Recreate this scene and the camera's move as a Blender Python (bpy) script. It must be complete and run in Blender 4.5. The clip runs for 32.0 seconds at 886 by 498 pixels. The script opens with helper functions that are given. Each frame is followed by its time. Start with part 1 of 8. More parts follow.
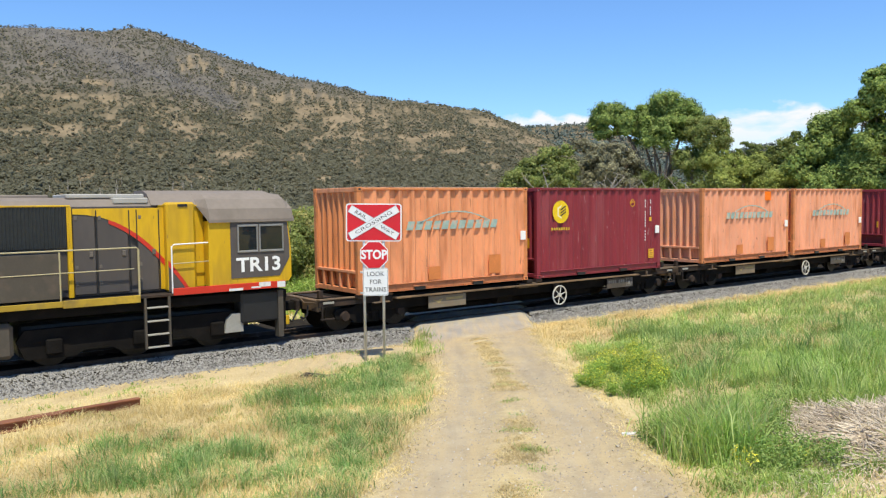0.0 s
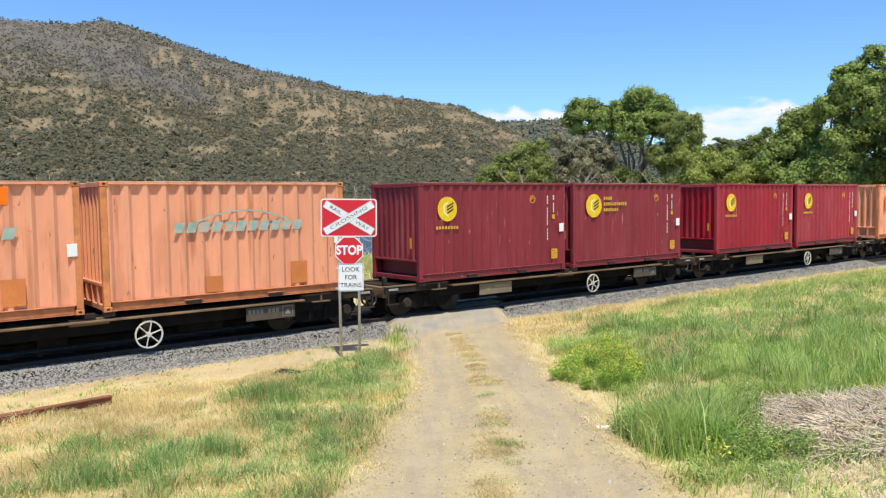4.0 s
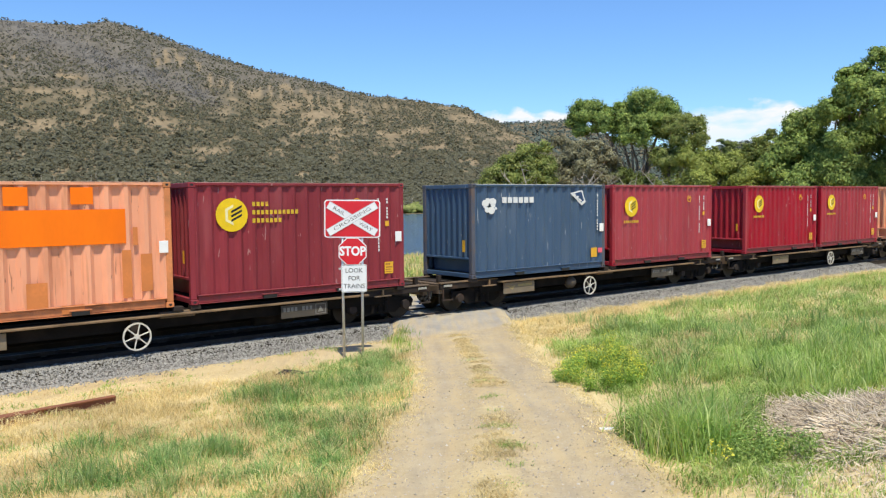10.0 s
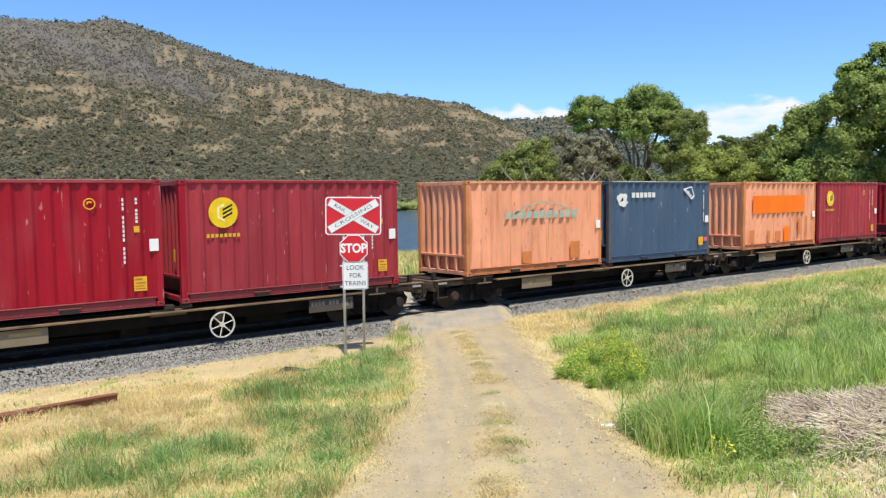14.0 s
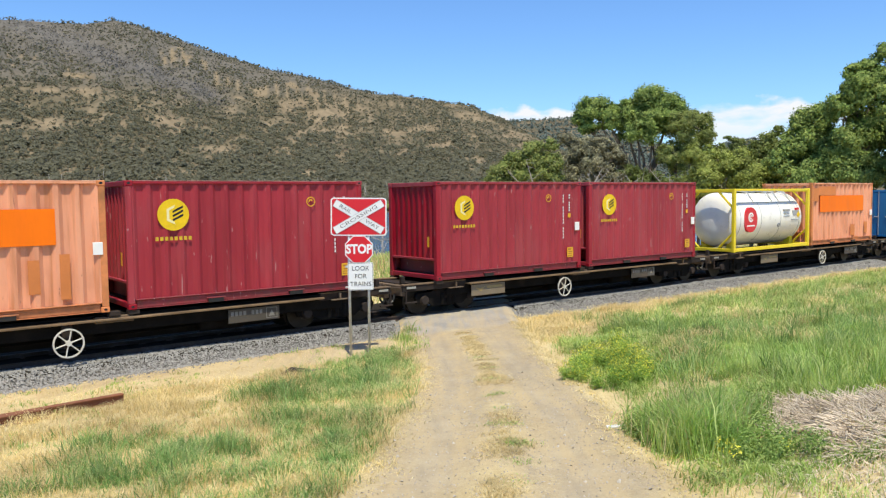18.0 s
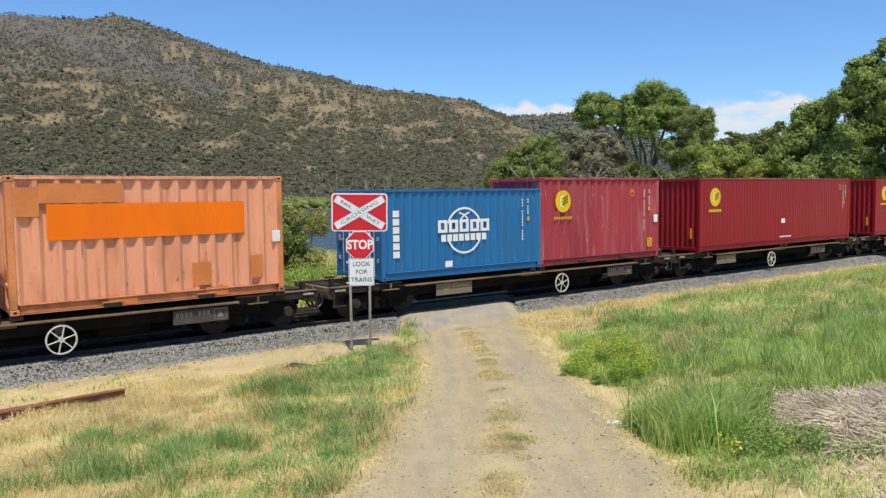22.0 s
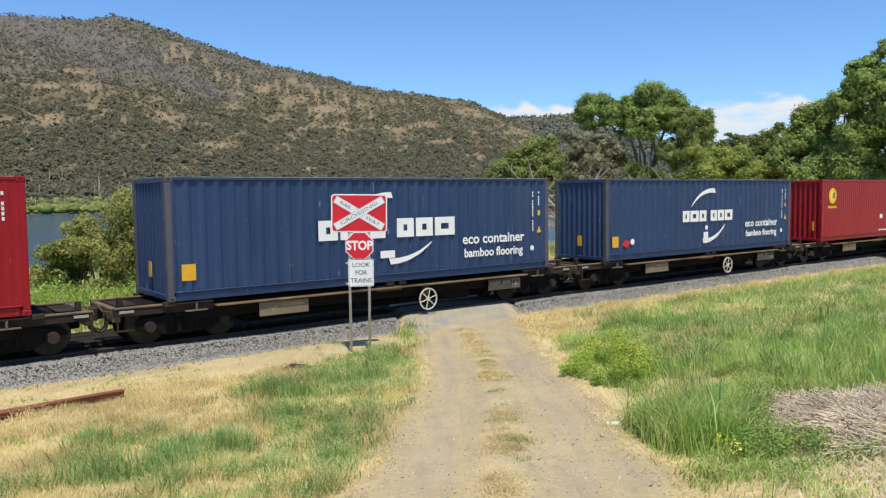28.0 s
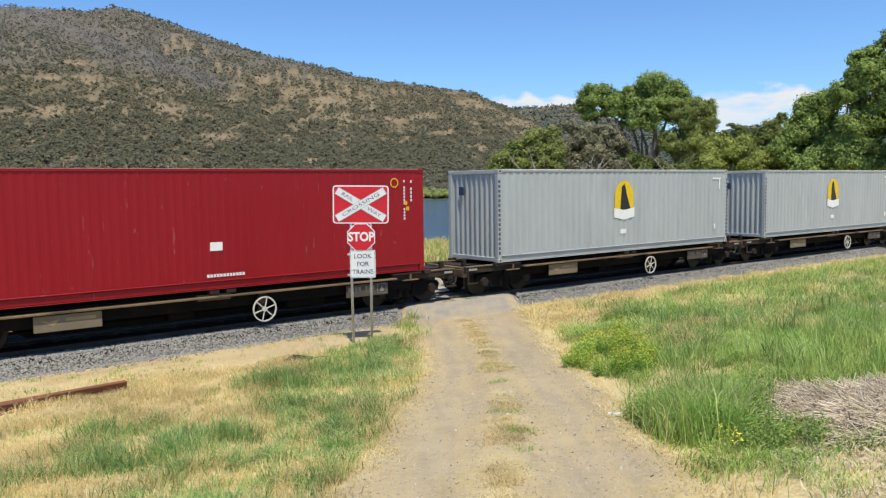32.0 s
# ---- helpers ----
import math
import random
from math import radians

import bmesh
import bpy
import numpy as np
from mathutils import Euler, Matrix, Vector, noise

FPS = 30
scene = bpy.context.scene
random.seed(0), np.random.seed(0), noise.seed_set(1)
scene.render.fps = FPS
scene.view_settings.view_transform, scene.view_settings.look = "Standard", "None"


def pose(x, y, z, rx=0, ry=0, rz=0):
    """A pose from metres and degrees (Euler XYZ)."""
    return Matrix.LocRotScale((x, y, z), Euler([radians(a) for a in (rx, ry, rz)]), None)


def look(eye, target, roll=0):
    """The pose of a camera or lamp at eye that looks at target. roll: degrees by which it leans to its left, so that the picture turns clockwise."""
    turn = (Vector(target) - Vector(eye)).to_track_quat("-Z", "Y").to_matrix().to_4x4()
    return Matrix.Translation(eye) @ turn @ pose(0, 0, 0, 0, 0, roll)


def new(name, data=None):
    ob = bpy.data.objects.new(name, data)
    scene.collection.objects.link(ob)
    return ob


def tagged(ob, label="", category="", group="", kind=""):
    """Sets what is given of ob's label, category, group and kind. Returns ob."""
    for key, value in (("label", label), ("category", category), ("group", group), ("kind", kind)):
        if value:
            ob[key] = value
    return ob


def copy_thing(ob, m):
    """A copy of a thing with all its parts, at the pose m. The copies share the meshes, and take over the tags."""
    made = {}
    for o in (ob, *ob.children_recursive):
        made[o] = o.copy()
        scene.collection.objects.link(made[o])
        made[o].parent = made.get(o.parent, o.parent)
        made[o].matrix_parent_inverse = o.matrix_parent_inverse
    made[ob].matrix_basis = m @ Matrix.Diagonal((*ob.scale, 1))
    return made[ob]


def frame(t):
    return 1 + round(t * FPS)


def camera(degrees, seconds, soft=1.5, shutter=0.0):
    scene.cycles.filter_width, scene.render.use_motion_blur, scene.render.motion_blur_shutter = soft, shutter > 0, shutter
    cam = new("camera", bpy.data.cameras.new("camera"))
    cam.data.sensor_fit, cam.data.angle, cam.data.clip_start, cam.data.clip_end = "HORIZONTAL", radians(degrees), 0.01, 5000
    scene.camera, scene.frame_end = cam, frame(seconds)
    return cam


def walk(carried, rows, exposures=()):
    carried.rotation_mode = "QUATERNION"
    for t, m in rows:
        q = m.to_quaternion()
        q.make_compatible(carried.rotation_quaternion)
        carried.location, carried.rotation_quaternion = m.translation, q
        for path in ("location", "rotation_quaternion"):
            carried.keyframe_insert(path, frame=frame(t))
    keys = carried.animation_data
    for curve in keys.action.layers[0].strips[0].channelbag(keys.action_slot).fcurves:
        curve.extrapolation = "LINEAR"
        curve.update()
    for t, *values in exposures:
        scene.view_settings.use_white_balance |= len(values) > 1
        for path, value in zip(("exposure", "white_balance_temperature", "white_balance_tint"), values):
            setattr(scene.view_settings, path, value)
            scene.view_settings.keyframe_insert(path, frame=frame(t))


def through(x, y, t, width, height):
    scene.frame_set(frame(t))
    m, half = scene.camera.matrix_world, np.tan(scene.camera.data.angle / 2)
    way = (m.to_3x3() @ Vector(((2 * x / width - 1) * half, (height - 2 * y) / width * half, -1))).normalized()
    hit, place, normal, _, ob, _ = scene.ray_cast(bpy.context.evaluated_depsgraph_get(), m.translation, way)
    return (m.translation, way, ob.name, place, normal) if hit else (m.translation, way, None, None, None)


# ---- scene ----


# ---- camera: held by hand on the track verge, turning a little ----
cam = camera(59.02, 32.0, soft=1.25)
PATH = [
    (0.0, pose(0, 0, 3.36, 86.677, 0.669, -0.039)),    (0.5, pose(0, 0, 3.36, 86.640, 0.636, -0.134)),
    (1.0, pose(0, 0, 3.36, 86.519, 0.606, -0.107)),    (1.5, pose(0, 0, 3.36, 86.483, 0.655, -0.326)),
    (2.0, pose(0, 0, 3.36, 86.433, 0.710, -0.538)),    (2.5, pose(0, 0, 3.36, 86.407, 0.683, -0.846)),
    (3.0, pose(0, 0, 3.36, 86.421, 0.581, -1.610)),    (3.5, pose(0, 0, 3.36, 86.362, 0.682, -1.843)),
    (5.5, pose(0, 0, 3.36, 86.254, 0.639, -1.777)),    (6.0, pose(0, 0, 3.36, 86.227, 0.676, -1.671)),
    (6.5, pose(0, 0, 3.36, 86.193, 0.656, -1.682)),    (7.0, pose(0, 0, 3.36, 86.219, 0.579, -1.602)),
    (7.5, pose(0, 0, 3.36, 86.250, 0.601, -1.612)),    (8.0, pose(0, 0, 3.36, 86.291, 0.630, -1.629)),
    (8.5, pose(0, 0, 3.36, 86.317, 0.639, -1.576)),    (9.0, pose(0, 0, 3.36, 86.416, 0.702, -1.543)),
    (9.5, pose(0, 0, 3.36, 86.464, 0.635, -1.581)),    (10.0, pose(0, 0, 3.36, 86.398, 0.573, -1.591)),
    (10.5, pose(0, 0, 3.36, 86.308, 0.594, -1.627)),    (11.0, pose(0, 0, 3.36, 86.332, 0.655, -1.546)),
    (11.5, pose(0, 0, 3.36, 86.301, 0.735, -1.686)),    (12.0, pose(0, 0, 3.36, 86.255, 0.609, -1.708)),
    (12.5, pose(0, 0, 3.36, 86.159, 0.735, -1.607)),    (13.0, pose(0, 0, 3.36, 86.161, 0.708, -1.555)),
    (13.5, pose(0, 0, 3.36, 86.199, 0.675, -1.526)),    (14.0, pose(0, 0, 3.36, 86.176, 0.711, -1.521)),
    (14.5, pose(0, 0, 3.36, 86.076, 0.684, -1.399)),    (16.5, pose(0, 0, 3.36, 86.015, 0.652, -1.096)),
    (17.0, pose(0, 0, 3.36, 86.055, 0.620, -1.064)),    (17.5, pose(0, 0, 3.36, 86.128, 0.681, -1.002)),
    (18.0, pose(0, 0, 3.36, 86.241, 0.713, -1.134)),    (18.5, pose(0, 0, 3.36, 86.186, 0.614, -1.193)),
    (19.0, pose(0, 0, 3.36, 86.224, 0.657, -1.275)),    (19.5, pose(0, 0, 3.36, 86.204, 0.580, -1.310)),
    (20.0, pose(0, 0, 3.36, 86.162, 0.628, -1.350)),    (20.5, pose(0, 0, 3.36, 86.082, 0.661, -1.294)),
    (21.0, pose(0, 0, 3.36, 85.965, 0.709, -1.203)),    (21.5, pose(0, 0, 3.36, 85.913, 0.721, -1.131)),
    (22.0, pose(0, 0, 3.36, 85.925, 0.686, -1.070)),    (22.5, pose(0, 0, 3.36, 85.964, 0.783, -1.074)),
    (23.0, pose(0, 0, 3.36, 85.999, 0.790, -0.997)),    (23.5, pose(0, 0, 3.36, 86.068, 0.776, -1.030)),
    (24.0, pose(0, 0, 3.36, 86.123, 0.635, -1.031)),    (24.5, pose(0, 0, 3.36, 86.172, 0.594, -1.000)),
    (25.0, pose(0, 0, 3.36, 86.158, 0.731, -0.903)),    (25.5, pose(0, 0, 3.36, 86.098, 0.726, -0.931)),
    (27.5, pose(0, 0, 3.36, 85.975, 0.630, -1.057)),    (28.0, pose(0, 0, 3.36, 85.987, 0.636, -1.095)),
    (28.5, pose(0, 0, 3.36, 86.007, 0.647, -1.099)),    (29.0, pose(0, 0, 3.36, 85.980, 0.685, -1.022)),
    (29.5, pose(0, 0, 3.36, 85.893, 0.668, -1.116)),    (30.0, pose(0, 0, 3.36, 85.733, 0.655, -1.204)),
    (30.5, pose(0, 0, 3.36, 85.618, 0.671, -1.210)),    (31.0, pose(0, 0, 3.36, 85.503, 0.711, -1.138)),
    (31.5, pose(0, 0, 3.36, 85.366, 0.696, -1.044)),    (32.0, pose(0, 0, 3.36, 85.344, 0.742, -0.979)),
]
walk(cam, PATH, ((0, 0.08), (17, 0.08), (18, 0.05), (19, 0.0), (20, -0.2), (21, -0.24), (22, -0.18), (23, -0.12), (32, -0.12)))

# ---- light: high summer sun behind the camera, clear sky with low clouds ----
SUN_EL, SUN_AZ = radians(67), radians(14)          # height, and how far it stands to the right of straight behind
to_sun = Vector((math.sin(SUN_AZ) * math.cos(SUN_EL), -math.cos(SUN_AZ) * math.cos(SUN_EL), math.sin(SUN_EL)))
sun = new("sun", bpy.data.lights.new("sun", "SUN"))
sun.data.energy, sun.data.angle, sun.data.color = 5.2, radians(0.53), (1.0, 0.932, 0.75)
sun.matrix_world = look(to_sun * 50, (0, 0, 0))

world = bpy.data.worlds.new("sky")
scene.world = world
world.use_nodes = True
wn, wl = world.node_tree.nodes, world.node_tree.links
wn.clear()
w_out = wn.new("ShaderNodeOutputWorld")
w_bg = wn.new("ShaderNodeBackground")
w_bg.inputs["Strength"].default_value = 0.105
sky = wn.new("ShaderNodeTexSky")
sky.sky_type, sky.sun_disc = "NISHITA", False
sky.sun_elevation, sky.sun_rotation = SUN_EL, math.pi - SUN_AZ
sky.air_density, sky.dust_density, sky.ozone_density = 1.0, 0.1, 3.0
# low fair-weather clouds over the far hills: two banks with lumpy tops
def w_math(op, a, b, clamp=False):
    x = wn.new("ShaderNodeMath")
    x.operation, x.use_clamp = op, clamp
    for k, v in enumerate((a, b)):
        if isinstance(v, (int, float)):
            x.inputs[k].default_value = v
        else:
            wl.new(v, x.inputs[k])
    return x.outputs[0]


def w_bank(middle, half):
    d = w_math("DIVIDE", w_math("SUBTRACT", w_sep.outputs["X"], middle), half)
    return w_math("SUBTRACT", 1.25, w_math("MULTIPLY", d, d), True)


def w_cloud_noise(scale, stretch, detail):
    m = wn.new("ShaderNodeMapping")
    m.inputs["Scale"].default_value = (1, 1, stretch)
    t = wn.new("ShaderNodeTexNoise")
    t.inputs["Scale"].default_value, t.inputs["Detail"].default_value = scale, detail
    wl.new(w_co.outputs["Generated"], m.inputs["Vector"])
    wl.new(m.outputs[0], t.inputs["Vector"])
    return t.outputs[0]


w_co = wn.new("ShaderNodeTexCoord")
w_sep = wn.new("ShaderNodeSeparateXYZ")
wl.new(w_co.outputs["Generated"], w_sep.inputs[0])
w_banks = w_math("MAXIMUM", w_bank(0.125, 0.105), w_bank(0.40, 0.105))
w_lump = w_math("SUBTRACT", w_cloud_noise(26.0, 1.6, 7), 0.5)
w_wisp = w_cloud_noise(13.0, 3.2, 8)
w_top = w_math("ADD", w_math("MULTIPLY", w_lump, 0.050), w_math("ADD", 0.083, w_math("MULTIPLY", w_banks, 0.028)))
w_body = w_math("DIVIDE", w_math("SUBTRACT", w_top, w_sep.outputs["Z"]), 0.009, True)
w_foot = w_math("DIVIDE", w_math("SUBTRACT", w_sep.outputs["Z"], 0.045), 0.05, True)
w_thin = w_math("MULTIPLY", w_math("SUBTRACT", w_wisp, 0.30), 4.2, True)
w_cover = w_math("MULTIPLY", w_math("MULTIPLY", w_body, w_thin), w_math("MULTIPLY", w_banks, w_math("ADD", 0.36, w_math("MULTIPLY", w_foot, 0.75))), True)
w_mix = wn.new("ShaderNodeMix")
w_mix.data_type = "RGBA"
w_mix.inputs["B"].default_value = (8.6, 8.8, 9.1, 1)
wl.new(w_cover, w_mix.inputs["Factor"])
w_tint = wn.new("ShaderNodeMix")               # the deep blue of dry southern air
w_tint.data_type, w_tint.blend_type = "RGBA", "MULTIPLY"
w_tint.inputs["Factor"].default_value = 1.0
w_tint.inputs["B"].default_value = (0.93, 1.27, 1.66, 1)
wl.new(sky.outputs[0], w_tint.inputs["A"])
wl.new(w_tint.outputs["Result"], w_mix.inputs["A"])
wl.new(w_mix.outputs["Result"], w_bg.inputs["Color"])
wl.new(w_bg.outputs[0], w_out.inputs[0])
scene.view_settings.exposure = 0.0

# ---- materials ----
def material(name, color, rough=0.6, metal=0.0, vary=0.15, scale=3.0, stain=None, stain_amount=0.3, stain_scale=1.2,
             bump=0.1, bump_scale=40.0, island=None, island_amount=0.6, spec=0.5, streak=1.0, per_object=0.0, scratch=None, scratch_amount=0.6, runs=None, runs_amount=0.6):
    """A weathered surface: base colour, grain and blotches at two scales, optional stains, bump."""
    m = bpy.data.materials.new(name)
    m.use_nodes = True
    nt = m.node_tree
    n, l = nt.nodes, nt.links
    b = n["Principled BSDF"]
    b.inputs["Roughness"].default_value, b.inputs["Metallic"].default_value = rough, metal
    b.inputs["Specular IOR Level"].default_value = spec
    co = n.new("ShaderNodeTexCoord")
    mp = n.new("ShaderNodeMapping")
    mp.inputs["Scale"].default_value = (1, 1, streak)
    l.new(co.outputs["Object"], mp.inputs["Vector"])
    info = n.new("ShaderNodeObjectInfo")
    off = n.new("ShaderNodeVectorMath")
    off.operation = "ADD"
    sc = n.new("ShaderNodeMath")
    sc.operation = "MULTIPLY"
    sc.inputs[1].default_value = 37.0
    l.new(info.outputs["Random"], sc.inputs[0])
    l.new(mp.outputs[0], off.inputs[0])
    l.new(sc.outputs[0], off.inputs[1])

    def tex(s, detail=6):
        t = n.new("ShaderNodeTexNoise")
        t.inputs["Scale"].default_value, t.inputs["Detail"].default_value = s, detail
        l.new(off.outputs[0], t.inputs["Vector"])
        return t.outputs[0]

    def ramp(v, a, c, lo, hi):
        r = n.new("ShaderNodeMapRange")
        for k, x in zip(("From Min", "From Max", "To Min", "To Max"), (a, c, lo, hi)):
            r.inputs[k].default_value = x
        l.new(v, r.inputs["Value"])
        return r.outputs[0]

    def mix(fac, a, c, kind="MIX"):
        x = n.new("ShaderNodeMix")
        x.data_type, x.blend_type = "RGBA", kind
        for v, k in ((fac, "Factor"), (a, "A"), (c, "B")):
            if isinstance(v, (int, float)):
                x.inputs[k].default_value = v
            elif isinstance(v, tuple):
                x.inputs[k].default_value = (*v, 1)
            else:
                l.new(v, x.inputs[k])
        return x.outputs["Result"]

    dark = tuple(c * (1 - vary) for c in color)
    light = tuple(min(1, c * (1 + vary)) for c in color)
    out = mix(ramp(tex(scale), 0.3, 0.7, 0, 1), dark, light)
    out = mix(ramp(tex(scale * 9, 4), 0.35, 0.65, 0, 0.5), out, tuple(c * (1 - vary * 0.8) for c in color))
    if stain:
        out = mix(ramp(tex(stain_scale, 9), 0.52, 0.72, 0, stain_amount), out, stain)
    if scratch or runs:
        mp2 = n.new("ShaderNodeMapping")
        mp2.inputs["Scale"].default_value = (1, 1, 0.07)
        l.new(co.outputs["Object"], mp2.inputs["Vector"])
        off2 = n.new("ShaderNodeVectorMath")
        off2.operation = "ADD"
        l.new(mp2.outputs[0], off2.inputs[0])
        l.new(sc.outputs[0], off2.inputs[1])

        def upright(s_, detail):
            t = n.new("ShaderNodeTexNoise")
            t.inputs["Scale"].default_value, t.inputs["Detail"].default_value = s_, detail
            l.new(off2.outputs[0], t.inputs["Vector"])
            return t.outputs[0]
    if runs:
        out = mix(ramp(upright(5.0, 5), 0.56, 0.70, 0, runs_amount), out, runs)
    if scratch:
        out = mix(ramp(upright(16.0, 3), 0.70, 0.74, 0, scratch_amount), out, scratch)
        out = mix(ramp(tex(11, 5), 0.69, 0.72, 0, scratch_amount), out, scratch)
    if island:
        g = n.new("ShaderNodeNewGeometry")
        out = mix(ramp(g.outputs["Random Per Island"], 0, 1, 0, island_amount), out, island)
    if per_object:
        hs = n.new("ShaderNodeHueSaturation")
        l.new(ramp(info.outputs["Random"], 0, 1, 1 - per_object, 1 + per_object), hs.inputs["Value"])
        l.new(ramp(info.outputs["Random"], 0, 1, 1 + per_object, 1 - per_object), hs.inputs["Saturation"])
        l.new(out, hs.inputs["Color"])
        out = hs.outputs[0]
    l.new(out, b.inputs["Base Color"])
    l.new(ramp(tex(scale * 2), 0.3, 0.7, rough * 0.85, min(1, rough * 1.15)), b.inputs["Roughness"])
    if bump:
        bp = n.new("ShaderNodeBump")
        bp.inputs["Strength"].default_value, bp.inputs["Distance"].default_value = bump, 0.02
        l.new(tex(bump_scale), bp.inputs["Height"])
        l.new(bp.outputs[0], b.inputs["Normal"])
    return m


MAROON = material("maroon_paint", (0.325, 0.023, 0.036), 0.47, 0, 0.18, 0.8, (0.33, 0.062, 0.070), 0.6, 1.7, 0.05, 60, spec=0.3, streak=0.25, per_object=0.08, scratch=(0.52, 0.33, 0.31), scratch_amount=0.5, runs=(0.20, 0.014, 0.020), runs_amount=0.6)
MAROON_DULL = material("dull_dark_maroon_paint", (0.235, 0.028, 0.038), 0.55, 0, 0.2, 0.8, (0.28, 0.07, 0.075), 0.6, 1.5, 0.05, 60, spec=0.3, streak=0.25, scratch=(0.5, 0.34, 0.32), scratch_amount=0.5, runs=(0.17, 0.02, 0.026), runs_amount=0.6)
MAROON_FADED = material("chalky_maroon_paint", (0.36, 0.045, 0.056), 0.55, 0, 0.18, 0.8, (0.44, 0.15, 0.15), 0.75, 1.2, 0.05, 60, spec=0.3, streak=0.25, scratch=(0.6, 0.42, 0.40), scratch_amount=0.6, runs=(0.46, 0.20, 0.19), runs_amount=0.6)
MAROON_SILL = material("grimy_maroon_sill", (0.24, 0.026, 0.034), 0.6, 0, 0.25, 1.2, (0.13, 0.06, 0.045), 0.75, 2.4, 0.08, 50, scratch=(0.5, 0.36, 0.32), scratch_amount=0.6, runs=(0.12, 0.03, 0.03), runs_amount=0.7)
MAROON_WORN = material("chipped_maroon_edge", (0.50, 0.20, 0.19), 0.6, 0, 0.2, 5, (0.25, 0.03, 0.04), 0.8, 3.0)
ORANGE_PALE = material("chipped_pale_orange_edge", (0.78, 0.42, 0.28), 0.65, 0, 0.2, 4, (0.40, 0.15, 0.07), 0.7, 3.0)
NAVY_WORN = material("chipped_navy_edge", (0.22, 0.24, 0.28), 0.6, 0, 0.25, 5, (0.05, 0.06, 0.1), 0.8, 3.0)
ORANGE_POST = material("rust_stained_orange_post", (0.62, 0.22, 0.075), 0.65, 0, 0.2, 1.5, (0.25, 0.12, 0.04), 0.7, 2.2, 0.08, 50)
RUSTY_ORANGE = material("rusty_orange_edge", (0.50, 0.18, 0.07), 0.7, 0, 0.25, 4, (0.2, 0.07, 0.03), 0.8, 3.0)
RED40 = material("fresh_red_paint", (0.275, 0.006, 0.012), 0.42, 0, 0.08, 0.7, (0.22, 0.02, 0.02), 0.25, 1.0, 0.04, 60, streak=0.25, scratch=(0.5, 0.2, 0.18), scratch_amount=0.25, runs=(0.25, 0.006, 0.011), runs_amount=0.4, spec=0.3)
ORANGE = material("faded_orange_paint", (0.79, 0.305, 0.13), 0.6, 0, 0.13, 0.9, (0.42, 0.15, 0.055), 0.75, 1.9, 0.06, 60, streak=0.3, per_object=0.05, scratch=(0.28, 0.11, 0.05), scratch_amount=0.8, runs=(0.46, 0.16, 0.06), runs_amount=0.9)
ORANGE_FADED = material("chalky_orange_paint", (0.80, 0.35, 0.20), 0.65, 0, 0.12, 0.9, (0.52, 0.20, 0.10), 0.7, 1.9, 0.06, 60, streak=0.3, scratch=(0.30, 0.12, 0.06), scratch_amount=0.8, runs=(0.50, 0.19, 0.08), runs_amount=0.9)
ORANGE_BRIGHT = material("bright_orange_patch", (0.92, 0.185, 0.004), 0.55, 0, 0.08, 1.5, (0.75, 0.14, 0.01), 0.4, 1.2, streak=0.3, spec=0.2)
ORANGE_DARK = material("ochre_touch_up_paint", (0.62, 0.2, 0.05), 0.6, 0, 0.15, 2)
SLATE = material("faded_blue_paint", (0.040, 0.082, 0.150), 0.5, 0, 0.14, 0.8, (0.10, 0.135, 0.185), 0.5, 1.4, 0.05, 60, streak=0.25, per_object=0.05, scratch=(0.5, 0.52, 0.54), scratch_amount=0.5, runs=(0.035, 0.075, 0.14), runs_amount=0.5)
NAVY = material("navy_paint", (0.015, 0.042, 0.115), 0.5, 0, 0.1, 0.8, (0.05, 0.07, 0.13), 0.4, 1.2, 0.05, 60, streak=0.25, scratch=(0.3, 0.34, 0.42), scratch_amount=0.5, runs=(0.03, 0.065, 0.15), runs_amount=0.5)
NAVY_POST = material("rust_worn_navy_post", (0.075, 0.078, 0.10), 0.6, 0, 0.2, 1.5, (0.16, 0.09, 0.05), 0.7, 2.5, 0.08, 50)
AZURE = material("bright_blue_paint", (0.012, 0.150, 0.365), 0.42, 0, 0.1, 0.8, (0.03, 0.1, 0.22), 0.35, 1.3, 0.05, 60, streak=0.25, scratch=(0.3, 0.4, 0.5), scratch_amount=0.3, runs=(0.02, 0.10, 0.27), runs_amount=0.5)
GREY40 = material("grey_paint", (0.40, 0.425, 0.425), 0.5, 0, 0.08, 0.8, (0.28, 0.29, 0.29), 0.4, 1.0, 0.04, 60, streak=0.3, scratch=(0.25, 0.2, 0.16), scratch_amount=0.35, runs=(0.33, 0.34, 0.34), runs_amount=0.6)
WHITE = material("white_paint", (0.82, 0.82, 0.80), 0.5, 0, 0.05, 4)
OLD_WHITE = material("chipped_white_paint", (0.72, 0.72, 0.70), 0.55, 0, 0.12, 9, (0.3, 0.3, 0.32), 0.5, 9)
YELLOW = material("yellow_decal", (0.78, 0.53, 0.012), 0.5, 0, 0.1, 5, (0.5, 0.3, 0.03), 0.3, 6, spec=0.3)
PALE_YELLOW = material("pale_yellow_decal", (0.82, 0.74, 0.38), 0.5, 0, 0.08, 6)
DIM_YELLOW = material("worn_yellow_lettering", (0.62, 0.42, 0.03), 0.55, 0, 0.15, 8, (0.35, 0.08, 0.05), 0.6, 9, spec=0.3)
AMBER = material("amber_sticker", (0.72, 0.38, 0.02), 0.5, 0, 0.1, 6)
